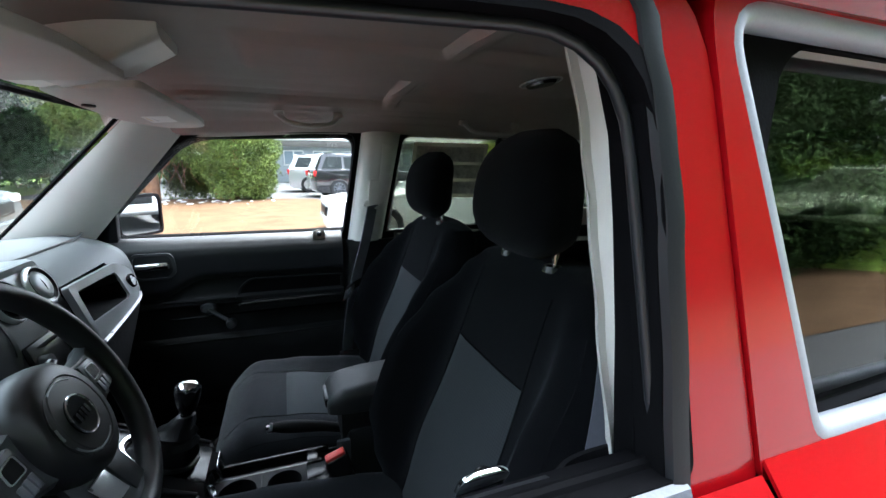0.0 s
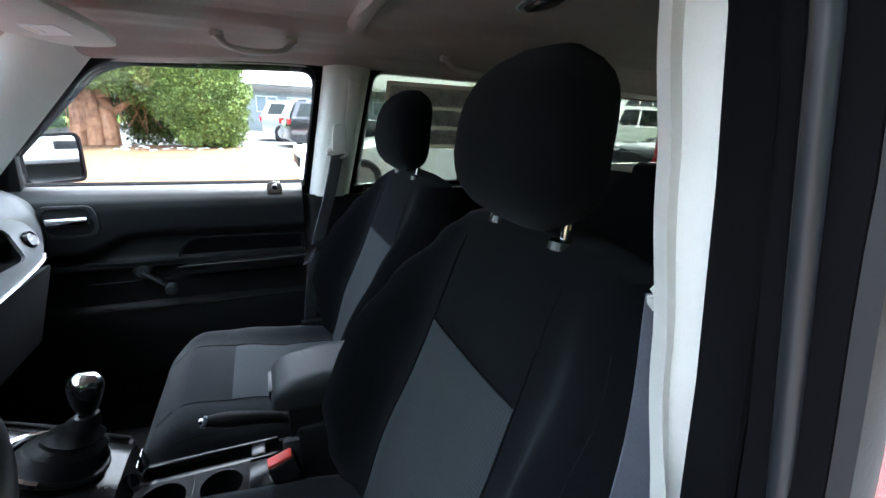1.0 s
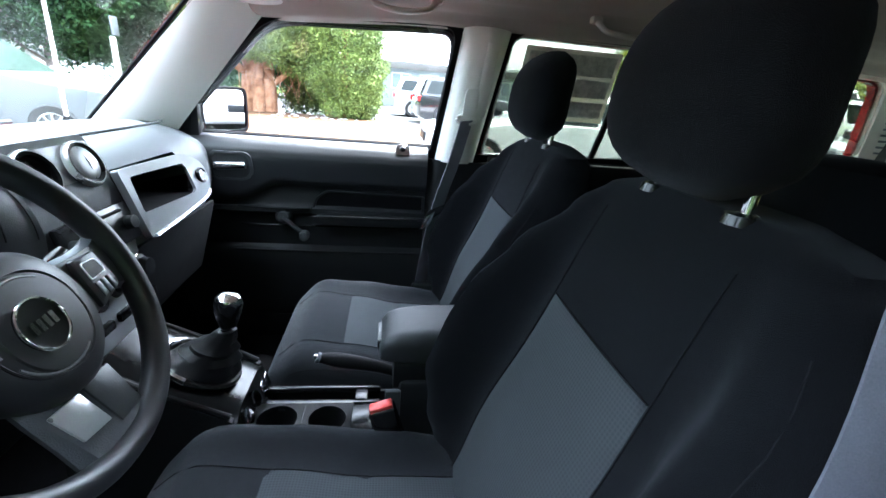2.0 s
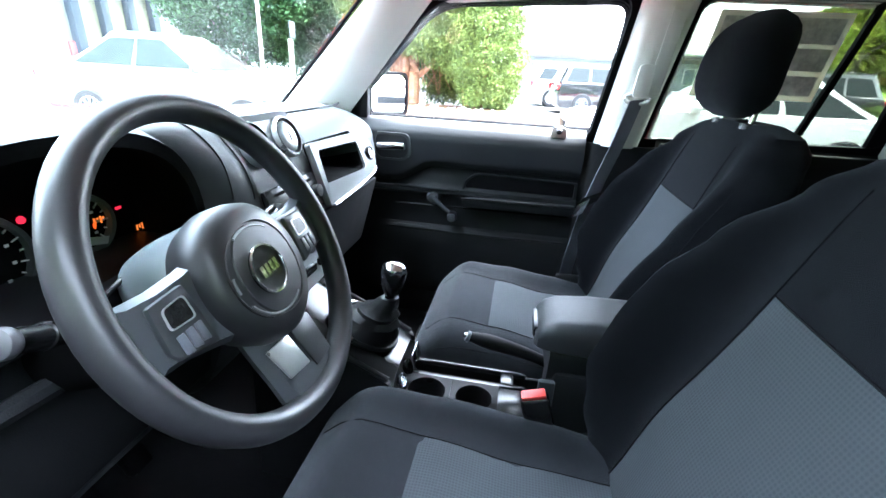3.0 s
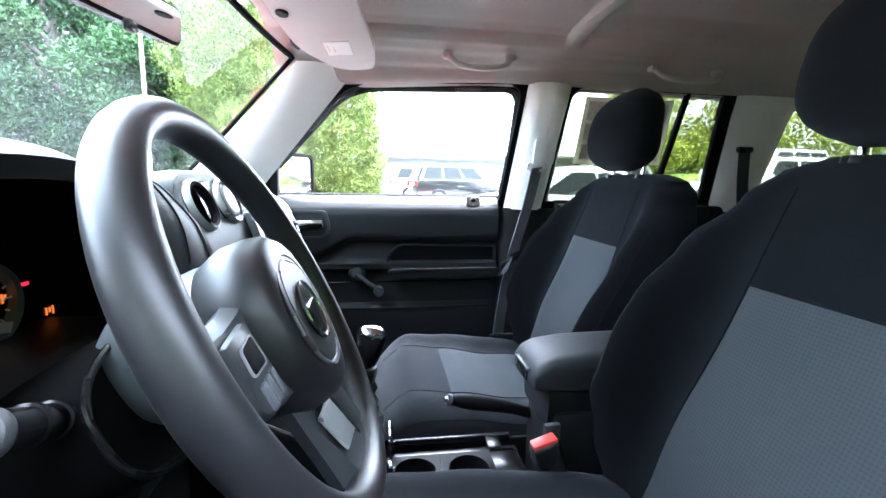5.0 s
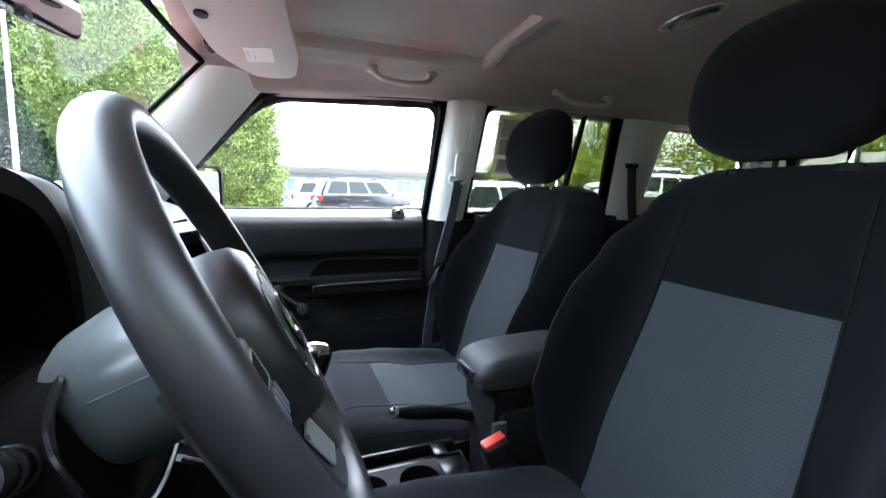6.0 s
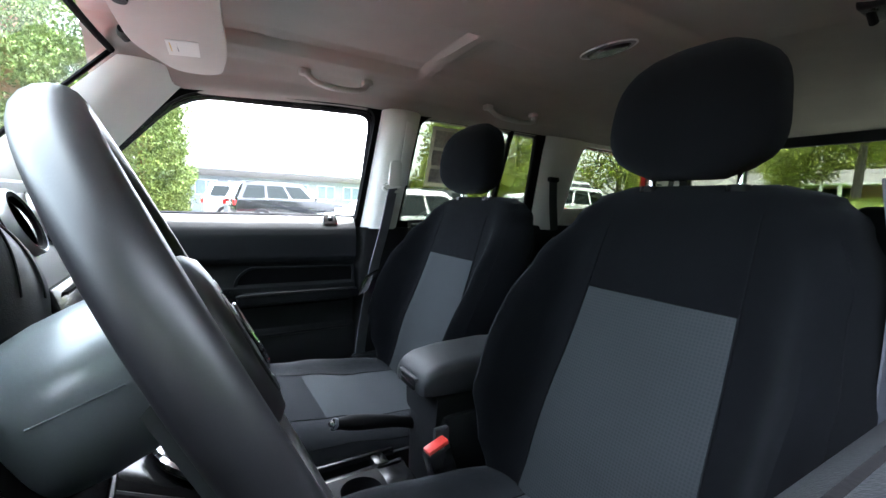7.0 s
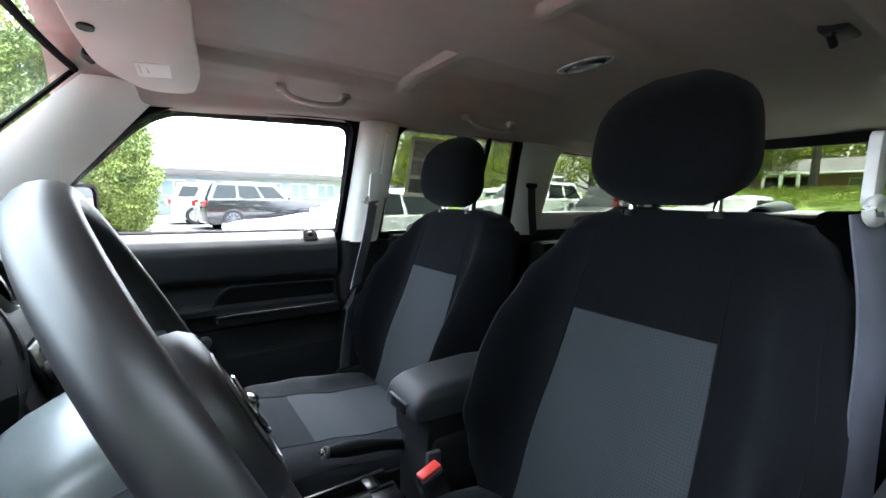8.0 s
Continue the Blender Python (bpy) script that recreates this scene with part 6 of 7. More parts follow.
# ---- outside ----
M["asphalt"] = material("asphalt", (0.065, 0.065, 0.065), 0.9, var=0.25, scale=0.6, fine=60, bump=0.3, spec=0.12)
M["mulch"] = material("dry_mulch", (0.092, 0.057, 0.033), 0.95, var=0.40, scale=2.0, fine=30, bump=1.0, spec=0.02)
M["grass"] = material("lawn", (0.135, 0.20, 0.035), 0.95, var=0.7, scale=2.5, fine=30, bump=0.8, spec=0.05)
M["stone"] = material("pale_stone", (0.5, 0.49, 0.46), 0.85, var=0.2, scale=6, bump=0.5)
M["concrete"] = material("pale_concrete", (0.48, 0.47, 0.45), 0.85, var=0.1, scale=2, fine=60, bump=0.2)
M["leaf"] = material("conifer_leaf", (0.060, 0.105, 0.024), 0.7, var=0.3, scale=1.5, fine=12, random_hue=0.45, tone=(0.125, 0.165, 0.035), spec=0.3)
M["leaf_dark"] = material("tree_leaf", (0.030, 0.066, 0.020), 0.8, var=0.4, scale=0.8, fine=10, random_hue=0.40, tone=(0.062, 0.108, 0.032), spec=0.12)
# darker tree leaf: the backlit trees' shadow side is painted into the colour
M["leaf_shaded"] = material("shaded_tree_leaf", (0.017, 0.046, 0.017), 0.85, var=0.45, scale=0.7, fine=10, random_hue=0.40, tone=(0.036, 0.074, 0.028), spec=0.06)
# yellow-green, raised in colour in place of daylight shining through the leaves
M["leaf_warm"] = material("yellow_green_leaf", (0.21, 0.29, 0.050), 0.8, var=0.3, scale=1.0, fine=10, random_hue=0.35, tone=(0.36, 0.35, 0.070), spec=0.15)
M["leaf_cover"] = material("ground_cover_leaf", (0.150, 0.190, 0.034), 0.8, var=0.3, scale=1.2, fine=8, random_hue=0.25, tone=(0.24, 0.27, 0.050), spec=0.1)
M["bark"] = material("red_brown_bark", (0.20, 0.082, 0.042), 0.95, var=0.5, scale=5, fine=40, bump=1.0, spec=0.05, tone=(0.26, 0.15, 0.09))
M["bark_grey"] = material("grey_bark", (0.13, 0.11, 0.09), 0.95, var=0.35, scale=6, fine=40, bump=1.0)
M["car_white"] = material("white_car_paint", (0.80, 0.80, 0.79), 0.25, var=0.02, coat=1.0)
M["car_silver"] = material("silver_car_paint", (0.52, 0.54, 0.56), 0.3, metal=0.5, var=0.03, coat=1.0)
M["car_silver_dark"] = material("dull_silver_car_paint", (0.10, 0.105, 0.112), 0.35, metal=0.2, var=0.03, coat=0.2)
M["car_black"] = material("black_car_paint", (0.012, 0.013, 0.016), 0.22, var=0.05, coat=1.0)
M["car_glass_green"] = material("green_tinted_car_glass", (0.014, 0.022, 0.018), 0.12, spec=0.10, var=0.25, scale=1.5)
M["car_glass"] = material("dark_car_glass", (0.010, 0.014, 0.013), 0.06, spec=0.25, var=0.05)
M["tyre"] = material("tyre_rubber", (0.02, 0.02, 0.021), 0.8, var=0.2, bump=0.3)
M["rim"] = material("alloy_rim", (0.55, 0.56, 0.57), 0.3, metal=0.9, var=0.05)
M["tail"] = material("red_tail_lamp", (0.55, 0.02, 0.02), 0.2, var=0.05)
M["lamp"] = material("clear_headlamp", (0.65, 0.67, 0.68), 0.12, var=0.05)
M["wall_white"] = material("white_painted_wall", (0.24, 0.27, 0.29), 0.8, var=0.05, scale=1.5, fine=40, bump=0.15)
# shop wall, panes and posts below: colours lowered to include the overhang's shade
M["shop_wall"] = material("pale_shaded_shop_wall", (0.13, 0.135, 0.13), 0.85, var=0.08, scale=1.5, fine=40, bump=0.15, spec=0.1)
M["wall_brick"] = material("brown_brick_wall", (0.26, 0.15, 0.11), 0.9, var=0.2, scale=4, fine=40, bump=0.3)
M["roof_grey"] = material("grey_brown_roof", (0.115, 0.108, 0.102), 0.9, var=0.15, scale=2, fine=30, bump=0.4, spec=0.1)
M["pane_far"] = material("far_window_pane", (0.16, 0.20, 0.23), 0.15, var=0.15, scale=1.0)
M["pane_warm"] = material("warm_lit_shop_pane", (0.17, 0.16, 0.10), 0.3, var=0.5, scale=0.8, spec=0.2)
M["metal_pale"] = material("pale_painted_metal", (0.62, 0.62, 0.60), 0.5, var=0.06)
M["red_wall"] = material("red_painted_band", (0.42, 0.04, 0.035), 0.7, var=0.1, scale=2)
M["dark_post"] = material("dark_blue_post", (0.020, 0.030, 0.042), 0.6, var=0.1, spec=0.2)

rng = np.random.default_rng(7)


def ground_point(u, v):
    a, r = 2 * math.pi * u, 900 * v ** 3
    x, y = r * math.cos(a), r * math.sin(a)
    z = 0.0
    if x > 9:
        z += 1.15 * min(1, (x - 9) / 9) * (1 if y > -30 else 0)
    return Vector((x, y, z))


solid("ground", sheet(ground_point, 96, 90), M["asphalt"], "grey asphalt car park", "ground", kind="structure")


def patch(name, corners, mat, label, category, z, bumpy=0.03, n=40):
    c = [Vector((*p, 0)) for p in corners]

    def fn(u, v):
        p = c[0].lerp(c[1], u).lerp(c[3].lerp(c[2], u), v)
        e = min(u, 1 - u, v, 1 - v)
        h = z * min(1, e * 12) + bumpy * noise.noise((p.x * 0.9, p.y * 0.9, 3.1)) * min(1, e * 12)
        return Vector((p.x, p.y, ground_h(p.x) + 0.012 + max(0, h)))
    return solid(name, sheet(fn, n, n), mat, label, category, kind="structure")


def ground_h(x):
    return 1.15 * min(1, (x - 9) / 9) if x > 9 else 0.0


patch("mulch_bed", [(-16, 5.5), (2.4, 5.2), (1.2, 16.2), (-16, 19)], M["mulch"], "dry tan mulch bed under the trees", "mulch bed", 0.10)
patch("lawn", [(10.5, -14), (40, -14), (40, 30), (10.5, 30)], M["grass"], "green sloping lawn behind the car park", "lawn", 0.60, 0.10)
cover = thing("ground_cover", (16, 4, 1.2), "low leafy ground cover on the green bank", "ground cover", kind="stuff")
patch("far_verge", [(-18, 16), (-9.5, 16), (-9.5, 60), (-18, 60)], M["grass"], "green verge ahead of the car", "grass verge", 0.15, 0.08)


# small pale stones along the bed's far edge
st = thing("stone_edging", (-0.3, 14.6, 0.0), "pale loose stones at the mulch bed's edge", "stones", kind="stuff")
for k in range(46):
    bm = bmesh.new()
    bmesh.ops.create_icosphere(bm, subdivisions=1, radius=0.035 + 0.06 * rng.random())
    for v in bm.verts:
        v.co *= 0.8 + 0.4 * rng.random()
        v.co.z *= 0.6
    moved(bm, pose(-4.5 + 4.6 * rng.random(), 13.4 + 2.0 * rng.random(), 0.10, 0, 0, 360 * rng.random()))
    part("stone", bm, M["stone"], st, smooth=False)


def leaves(name, blobs, count, size, mat, parent, seed, hang=0.0):
    """A crown of many small leaves about the surface and inside of uneven clumps."""
    r = np.random.default_rng(seed)
    w = np.array([b[3] * b[4] * b[5] for b in blobs]) ** 0.75
    pick = r.choice(len(blobs), count, p=w / w.sum())
    b = np.array(blobs)[pick]
    d = r.normal(size=(count, 3))
    d /= np.linalg.norm(d, axis=1)[:, None]
    rad = r.random(count) ** 0.28
    lump = 1 + 0.16 * np.sin(d[:, 0] * 9 + pick) * np.sin(d[:, 2] * 8 + 2 * pick) + 0.10 * r.normal(size=count)
    c = b[:, :3] + d * b[:, 3:6] * (rad * lump)[:, None]
    a = r.normal(size=(count, 3))
    a[:, 2] -= hang
    a /= np.linalg.norm(a, axis=1)[:, None]
    e = np.cross(a, r.normal(size=(count, 3)))
    e /= np.linalg.norm(e, axis=1)[:, None]
    s = size * (0.6 + 0.8 * r.random(count))[:, None]
    n = np.cross(a, e)
    v = np.stack([c - a * s, c + e * s * 0.45 + n * s * 0.15, c + a * s, c - e * s * 0.45 + n * s * 0.15], axis=1).reshape(-1, 3)
    f = np.arange(count * 4).reshape(-1, 4)
    me = bpy.data.meshes.new(name)
    me.from_pydata(v.tolist(), [], f.tolist())
    me.materials.append(mat)
    ob = new(name, me)
    ob.parent = parent
    ob.matrix_parent_inverse = parent.matrix_basis.inverted()
    return ob


def limb(a, b, r0, r1, bend, seed):
    r = np.random.default_rng(seed)
    a, b = Vector(a), Vector(b)
    mid = a.lerp(b, 0.5) + Vector(r.normal(size=3) * bend)
    pts = curve([a, mid, b], 5)
    return tube(pts, [lerp(r0, r1, k / (len(pts) - 1)) for k in range(len(pts))], 9)


def tree(at, height, spread, trunk_r, mat, bark, label, seed, clumps=16, count=6000, size=0.16, low=0.35, conifer=False):
    r = np.random.default_rng(seed)
    x, y = at
    z0 = ground_h(x)
    t = thing("tree", (x, y, z0), label, "tree")
    top = Vector((x + r.normal() * 0.2, y + r.normal() * 0.2, z0 + height * 0.9))
    wood = [limb((x, y, z0 - 0.1), top, trunk_r, trunk_r * 0.25, 0.12, seed)]
    blobs = []
    for k in range(clumps):
        h = low + (1 - low) * (k + 0.5) / clumps
        a = 2.4 * k + r.random()
        wide = spread * ((1.05 - h) * 1.1 if conifer else math.sin(math.pi * min(1, 0.18 + 0.80 * (h - low) / (1 - low)))) * (0.35 + 0.5 * r.random())
        c = (x + wide * math.cos(a), y + wide * math.sin(a), z0 + height * h)
        s = spread * (0.30 + 0.16 * r.random()) * (1.25 - 0.6 * h)
        blobs.append((*c, s, s, s * (0.75 if not conifer else 0.9)))
        wood.append(limb((x, y, z0 + height * max(0.1, h - 0.14)), c, trunk_r * 0.38, 0.02, 0.08, seed + k))
    part("trunk", merge(*wood), bark, t)
    leaves("crown", blobs, count, size, mat, t, seed + 99)
    return t


def lawn_h(x):
    return ground_h(x) + 0.60 * max(0.0, min(1, (x - 10.5) / 29.5 * 12))


cv = []
for k in range(420):
    x, y = 10.9 + 0.82 * (k % 14) + 0.4 * math.sin(k), -5 + 0.48 * (k // 14) + 0.2 * math.cos(3 * k)
    cv.append((x, y, lawn_h(x) - 0.02 + 0.07 * math.sin(2.3 * k), 0.65, 0.45, 0.15 + 0.08 * (k * 7 % 5) / 5))
leaves("leaf_mass", cv, 130000, 0.036, M["leaf_cover"], cover, 71, 0.0)

# the dense cedar hedge beside the car, with a red-brown trunk at its edge
bush = thing("cedar_bush", (-1.8, 15.6, 0.0), "dense bright green cedar bush reaching the ground", "bush")
under = lambda x: table(x, [(-5.6, 1.75), (-3.9, 1.55), (-3.1, 1.30), (-2.35, 0.95), (-1.85, 0.0), (0.2, 0.0)])
bl = []
for ring in range(18):
    h = 0.30 + 0.30 * ring
    wide = (1.22 - 0.02 * ring + 0.08 * math.sin(1.7 * ring)) * (0.66, 0.80, 0.92, 0.97)[min(ring, 3)] ** (ring < 4)
    for q in range(9):
        a = 2 * math.pi * q / 9 + 0.35 * ring
        x, r = -1.62 + (wide + 0.10 * math.sin(5 * q + 2 * ring)) * math.cos(a), 0.40 + 0.08 * math.sin(7 * q + 3 * ring)
        if h - 0.6 * r > under(x):
            bl.append((x, 15.8 + wide * math.sin(a), h + 0.1 * math.sin(3 * q), r, r, r * 0.9))
for k in range(60):
    x = -4.6 + 2.6 * ((k * 7) % 15) / 14
    bl.append((x, 15.2 + 0.25 * (k % 5), under(x) + 0.42 + 0.44 * (k // 15) + 0.12 * math.sin(4 * k), 0.42, 0.42, 0.34))
wood = [limb((-1.7, 15.8, -0.1), (-1.6, 15.8, 4.5), 0.20, 0.06, 0.05, 3), limb((-2.1, 15.9, -0.1), (-2.6, 15.7, 3.5), 0.14, 0.04, 0.08, 4)]
part("trunk", merge(*wood), M["bark"], bush)
leaves("foliage", bl, 170000, 0.040, M["leaf"], bush, 5, 0.7)
cedar = thing("cedar_tree", (-4.5, 16.0, 0.0), "old cedar with a thick red-brown trunk", "tree")
wood = [limb((-4.55, 16.2, -0.1), (-4.5, 16.2, 6.5), 0.50, 0.22, 0.05, 8), limb((-4.95, 15.9, -0.1), (-4.75, 16.0, 3.0), 0.30, 0.16, 0.06, 12), limb((-4.15, 15.8, -0.1), (-4.3, 16.0, 3.0), 0.26, 0.14, 0.06, 13),
        limb((-4.5, 15.65, -0.1), (-4.5, 15.9, 2.6), 0.24, 0.12, 0.06, 14), limb((-4.6, 16.0, 1.2), (-6.4, 15.5, 2.6), 0.16, 0.05, 0.1, 10), limb((-4.3, 15.9, 0.9), (-2.8, 15.4, 2.0), 0.13, 0.04, 0.08, 9)]
for k in range(22):
    x = -5.1 + 2.3 * ((k * 5) % 22) / 21
    wood.append(limb((x, 15.7 + 0.3 * (k % 3), 1.75), (x + 0.5 * math.sin(3 * k), 15.5 + 0.2 * (k % 4), 0.45 + 0.5 * ((k * 3) % 7) / 7), 0.018, 0.006, 0.10, 200 + k))
part("trunk", merge(*wood), M["bark"], cedar)
bl = [(-4.9 + 2.6 * math.cos(2.4 * k) * (0.4 + 0.6 * ((k * 5) % 9) / 9), 16.2 + 1.6 * math.sin(2.4 * k), 2.6 + 5.0 * k / 26, 0.95, 0.95, 0.7) for k in range(26)]
bl += [(-5.9 + 0.36 * (k % 9), 15.2 + 0.3 * math.sin(2 * k), 2.10 + 0.45 * (k // 9) + 0.14 * math.sin(5 * k), 0.50, 0.45, 0.38) for k in range(27)]
bl += [(-3.7 + 0.3 * (k % 6), 17.2, 0.4 + 0.35 * (k // 6), 0.45, 0.4, 0.4) for k in range(24)]
leaves("foliage", bl, 100000, 0.050, M["leaf"], cedar, 6, 0.9)

tree((-12.0, 17.2), 9.5, 3.3, 0.20, M["leaf_shaded"], M["bark_grey"], "tall leafy green tree ahead of the car", 21, 30, 90000, 0.088, 0.22)
tree((-10.0, 24.5), 11.0, 4.6, 0.24, M["leaf_shaded"], M["bark_grey"], "broad leafy green tree ahead of the car", 22, 30, 90000, 0.098, 0.16)
tree((-8.5, 32.0), 12.0, 5.0, 0.24, M["leaf_shaded"], M["bark_grey"], "broad leafy green tree beside the verge", 23, 26, 70000, 0.10, 0.12)
tree((-15.0, 27.0), 10.0, 3.6, 0.20, M["leaf_shaded"], M["bark_grey"], "tall leafy green tree behind the others", 24, 20, 16000, 0.13, 0.2)
tree((-8.6, 21.0), 9.5, 3.0, 0.20, M["leaf_shaded"], M["bark_grey"], "leafy green tree beside the verge", 25, 26, 60000, 0.085, 0.10)
for k, (x, y, h, s) in enumerate(((15, 24, 9, 3.2), (19, 28, 10, 3.6), (24, 26, 10, 3.8), (30, 22, 11, 4.2))):
    tree((x, y), h, s, 0.25, M["leaf_warm"], M["bark_grey"], "green tree beyond the parked cars", 40 + k, 20, 18000, 0.12, 0.12, True)
tree((19.5, 6.6), 4.6, 1.7, 0.12, M["leaf_warm"], M["bark_grey"], "young tree with yellowing leaves on the lawn", 50, 14, 16000, 0.05, 0.28)
tree((20.5, 4.95), 7.5, 3.4, 0.17, M["leaf_warm"], M["bark_grey"], "slim lawn tree with a spreading crown", 51, 18, 36000, 0.060, 0.42)
tree((24.0, -2.0), 9.0, 3.6, 0.25, M["leaf"], M["bark_grey"], "leafy green tree on the lawn", 52, 18, 12000, 0.12, 0.30)
for k, (x, y) in enumerate(((-7.0, -8.0), (-3.6, -7.4), (-0.4, -7.2), (2.8, -7.2), (6.4, -7.4), (10.4, -7.8), (14.0, -8.2))):
    tree((x, y), 8.3, 3.2, 0.30, M["leaf_dark"], M["bark_grey"], "dense green tree close beside the car park", 60 + k, 30, 40000, 0.085, 0.06)
woods = thing("far_woods", (44, 6, 1.15), "green woods behind the brick house", "woods", kind="stuff")
leaves("leaf_mass", [(43 + 2.5 * math.sin(2.1 * k), -16 + 1.5 * (k % 30), 2.6 + 1.9 * (k // 30), 1.9, 1.6, 1.5) for k in range(120)], 60000, 0.22, M["leaf_warm"], woods, 81, 0.2)
patch("side_bed", [(-12, -3.6), (14, -3.6), (14, -15), (-12, -15)], M["mulch"], "dry tan mulch bed along the parking bay", "mulch bed", 0.08)


def wheel_parts(parent, x, y, z, r, out, spokes=10, rimmat=None):
    w = part("wheel", lathe([(r * 0.62, -0.10), (r * 0.92, -0.105), (r, -0.07), (r, 0.07), (r * 0.92, 0.105), (r * 0.62, 0.10)], (x, y, z), (0, out, 0), 28), M["tyre"], parent)
    sp = []
    for k in range(spokes):
        a = 2 * math.pi * k / spokes
        sp.append(moved(box(0, r * 0.34, 0.085, r * 0.09, r * 0.52, 0.02, 0.006), Matrix.Rotation(a, 4, "Z")))
    rim_bm = merge(lathe([(r * 0.60, -0.05), (r * 0.66, 0.10), (r * 0.60, 0.102), (r * 0.56, 0.0), (r * 0.5, -0.02), (0.0, -0.02)], (0, 0, 0), (0, 0, 1), 28), lathe([(0, 0.10), (r * 0.13, 0.095), (r * 0.14, 0.05)], (0, 0, 0), (0, 0, 1), 16), *sp)
    part("rim", moved(rim_bm, axis_pose((x, y, z), (0, out, 0))), rimmat or M["rim"], w)


def parked_car(at, heading, length, width, height, paint, label, style="sedan", glassmat=None, group="parked cars", rimmat=None):
    """A parked car; its nose points along -x before turning by heading degrees."""
    L, W, H = length / 2, width / 2, height
    c = thing("parked_car", (0, 0, 0), label, "car", group)
    hood, belt = (0.60 * H, 0.66 * H) if style == "sedan" else (0.62 * H, 0.66 * H)
    tail = 0.68 * H if style == "sedan" else 0.66 * H
    lo = 0.20
    if style == "sedan":
        base_x, roof0, roof1, base_r = -0.36 * L * 1.0, -0.02 * L, 0.42 * L, 0.80 * L
    elif style == "pickup":
        base_x, roof0, roof1, base_r = -0.30 * L, -0.12 * L, 0.22 * L, 0.30 * L
    else:
        base_x, roof0, roof1, base_r = -0.40 * L, -0.15 * L, 0.84 * L, 0.97 * L
    prof = curve([(-L, 0.30, 0), (-L * 1.0, 0.52 * H * 0.75, 0), (-L * 0.94, hood * 0.90, 0), (base_x - 0.25 * L, hood, 0), (base_x, belt, 0), (0, belt * 1.01, 0), (base_r * 0.9, tail, 0), (L * 0.96, tail * 0.97, 0), (L, 0.5 * H, 0), (L * 0.99, 0.32, 0)], 4)
    prof = [(p.x, p.y) for p in prof] + [(L * 0.9, lo), (-L * 0.92, lo)]
    rings = []
    for yy, k in ((-1.0, 0.90), (-0.985, 0.97), (-0.90, 1.0), (0.90, 1.0), (0.985, 0.97), (1.0, 0.90)):
        rings.append([Vector((x * (1 - 0.04 * abs(yy) ** 6), W * yy, lo + (z - lo) * k if z > lo else lo)) for x, z in prof])
    body = part("body", loft(rings), paint, c)
    # greenhouse
    gh = []
    for t in (0.0, 0.5, 0.85, 1.0):
        z = lerp(belt * 0.97, H - 0.01, t) + (0.01 if t == 1 else 0)
        x0, x1 = lerp(base_x, roof0, t ** 0.9), lerp(base_r, roof1, t ** 0.9)
        w = W * lerp(0.93, 0.70, t)
        crown = [(x0, -w * 0.9), (x0 + 0.12, -w), (x1 - 0.12, -w), (x1, -w * 0.88), (x1, w * 0.88), (x1 - 0.12, w), (x0 + 0.12, w), (x0, w * 0.9)]
        gh.append([Vector((a, b, z)) for a, b in crown])
    gh.append([p + Vector((0, -p.y * 0.2, 0.025)) for p in gh[-1]])
    part("cabin", loft(gh), paint, c)
    gm = glassmat or M["car_glass"]

    def on(t, x, sgn, o=0.006):
        return Vector((x, sgn * (W * lerp(0.93, 0.70, t) + o), lerp(belt * 0.97, H - 0.01, t)))
    edges = lambda t: (lerp(base_x, roof0, t ** 0.9), lerp(base_r, roof1, t ** 0.9))
    nwin = {"sedan": 2, "pickup": 1}.get(style, 3)
    for sgn in (-1, 1):
        for k in range(nwin):
            f0, f1 = k / nwin + 0.02, (k + 1) / nwin - 0.02
            q = []
            for t, f in ((0.10, f0), (0.10, f1), (0.86, f1), (0.86, f0)):
                a, b = edges(t)
                q.append(on(t, lerp(a + 0.16, b - 0.16, f), sgn))
            part("window", slab(q, (0, sgn * 0.006, 0)), gm, c)
        part("mirror", box(base_x + 0.20, sgn * (W + 0.06), belt * 1.03, 0.10, 0.16, 0.13, 0.035, 3), paint, c)
        part("headlamp", box(-L * 0.95, sgn * W * 0.72, hood * 0.80, 0.16, W * 0.40, 0.14, 0.04, 3), M["lamp"], c)
        part("tail_lamp", box(L * 0.975, sgn * W * 0.82, tail * 0.84, 0.10, W * 0.26, 0.22, 0.03, 3), M["tail"], c)
        for k in range(nwin):
            part("door_handle", box(lerp(base_x, base_r, (k + 0.85) / nwin * 0.9), sgn * W * 0.995, belt * 0.88, 0.18, 0.03, 0.03, 0.01), paint, c)
    for x0, x1, tt in ((edges(0.06)[0], edges(0.90)[0], 0), (edges(0.06)[1], edges(0.90)[1], 1)):
        sg = -1 if tt == 0 else 1
        q = [Vector((x0 + sg * 0.012, -W * 0.78, lerp(belt * 0.97, H, 0.06))), Vector((x0 + sg * 0.012, W * 0.78, lerp(belt * 0.97, H, 0.06))), Vector((x1 + sg * 0.012, W * 0.60, lerp(belt * 0.97, H, 0.90))), Vector((x1 + sg * 0.012, -W * 0.60, lerp(belt * 0.97, H, 0.90)))]
        part("windscreen" if tt == 0 else "rear_window", slab(q, (sg * 0.006, 0, 0.002)), gm, c)
    part("grille", box(-L * 0.985, 0, 0.40 * H, 0.05, W * 0.9, 0.12 * H, 0.02, 3), M["plastic"], c)
    part("bumper", box(-L * 0.97, 0, 0.36, 0.14, W * 1.86, 0.18, 0.05, 3), paint, c)
    part("plate", box(L * 1.005, 0, 0.52 * H, 0.02, 0.32, 0.15, 0.01), M["paper"], c)
    wr = 0.33 if style == "sedan" else 0.38
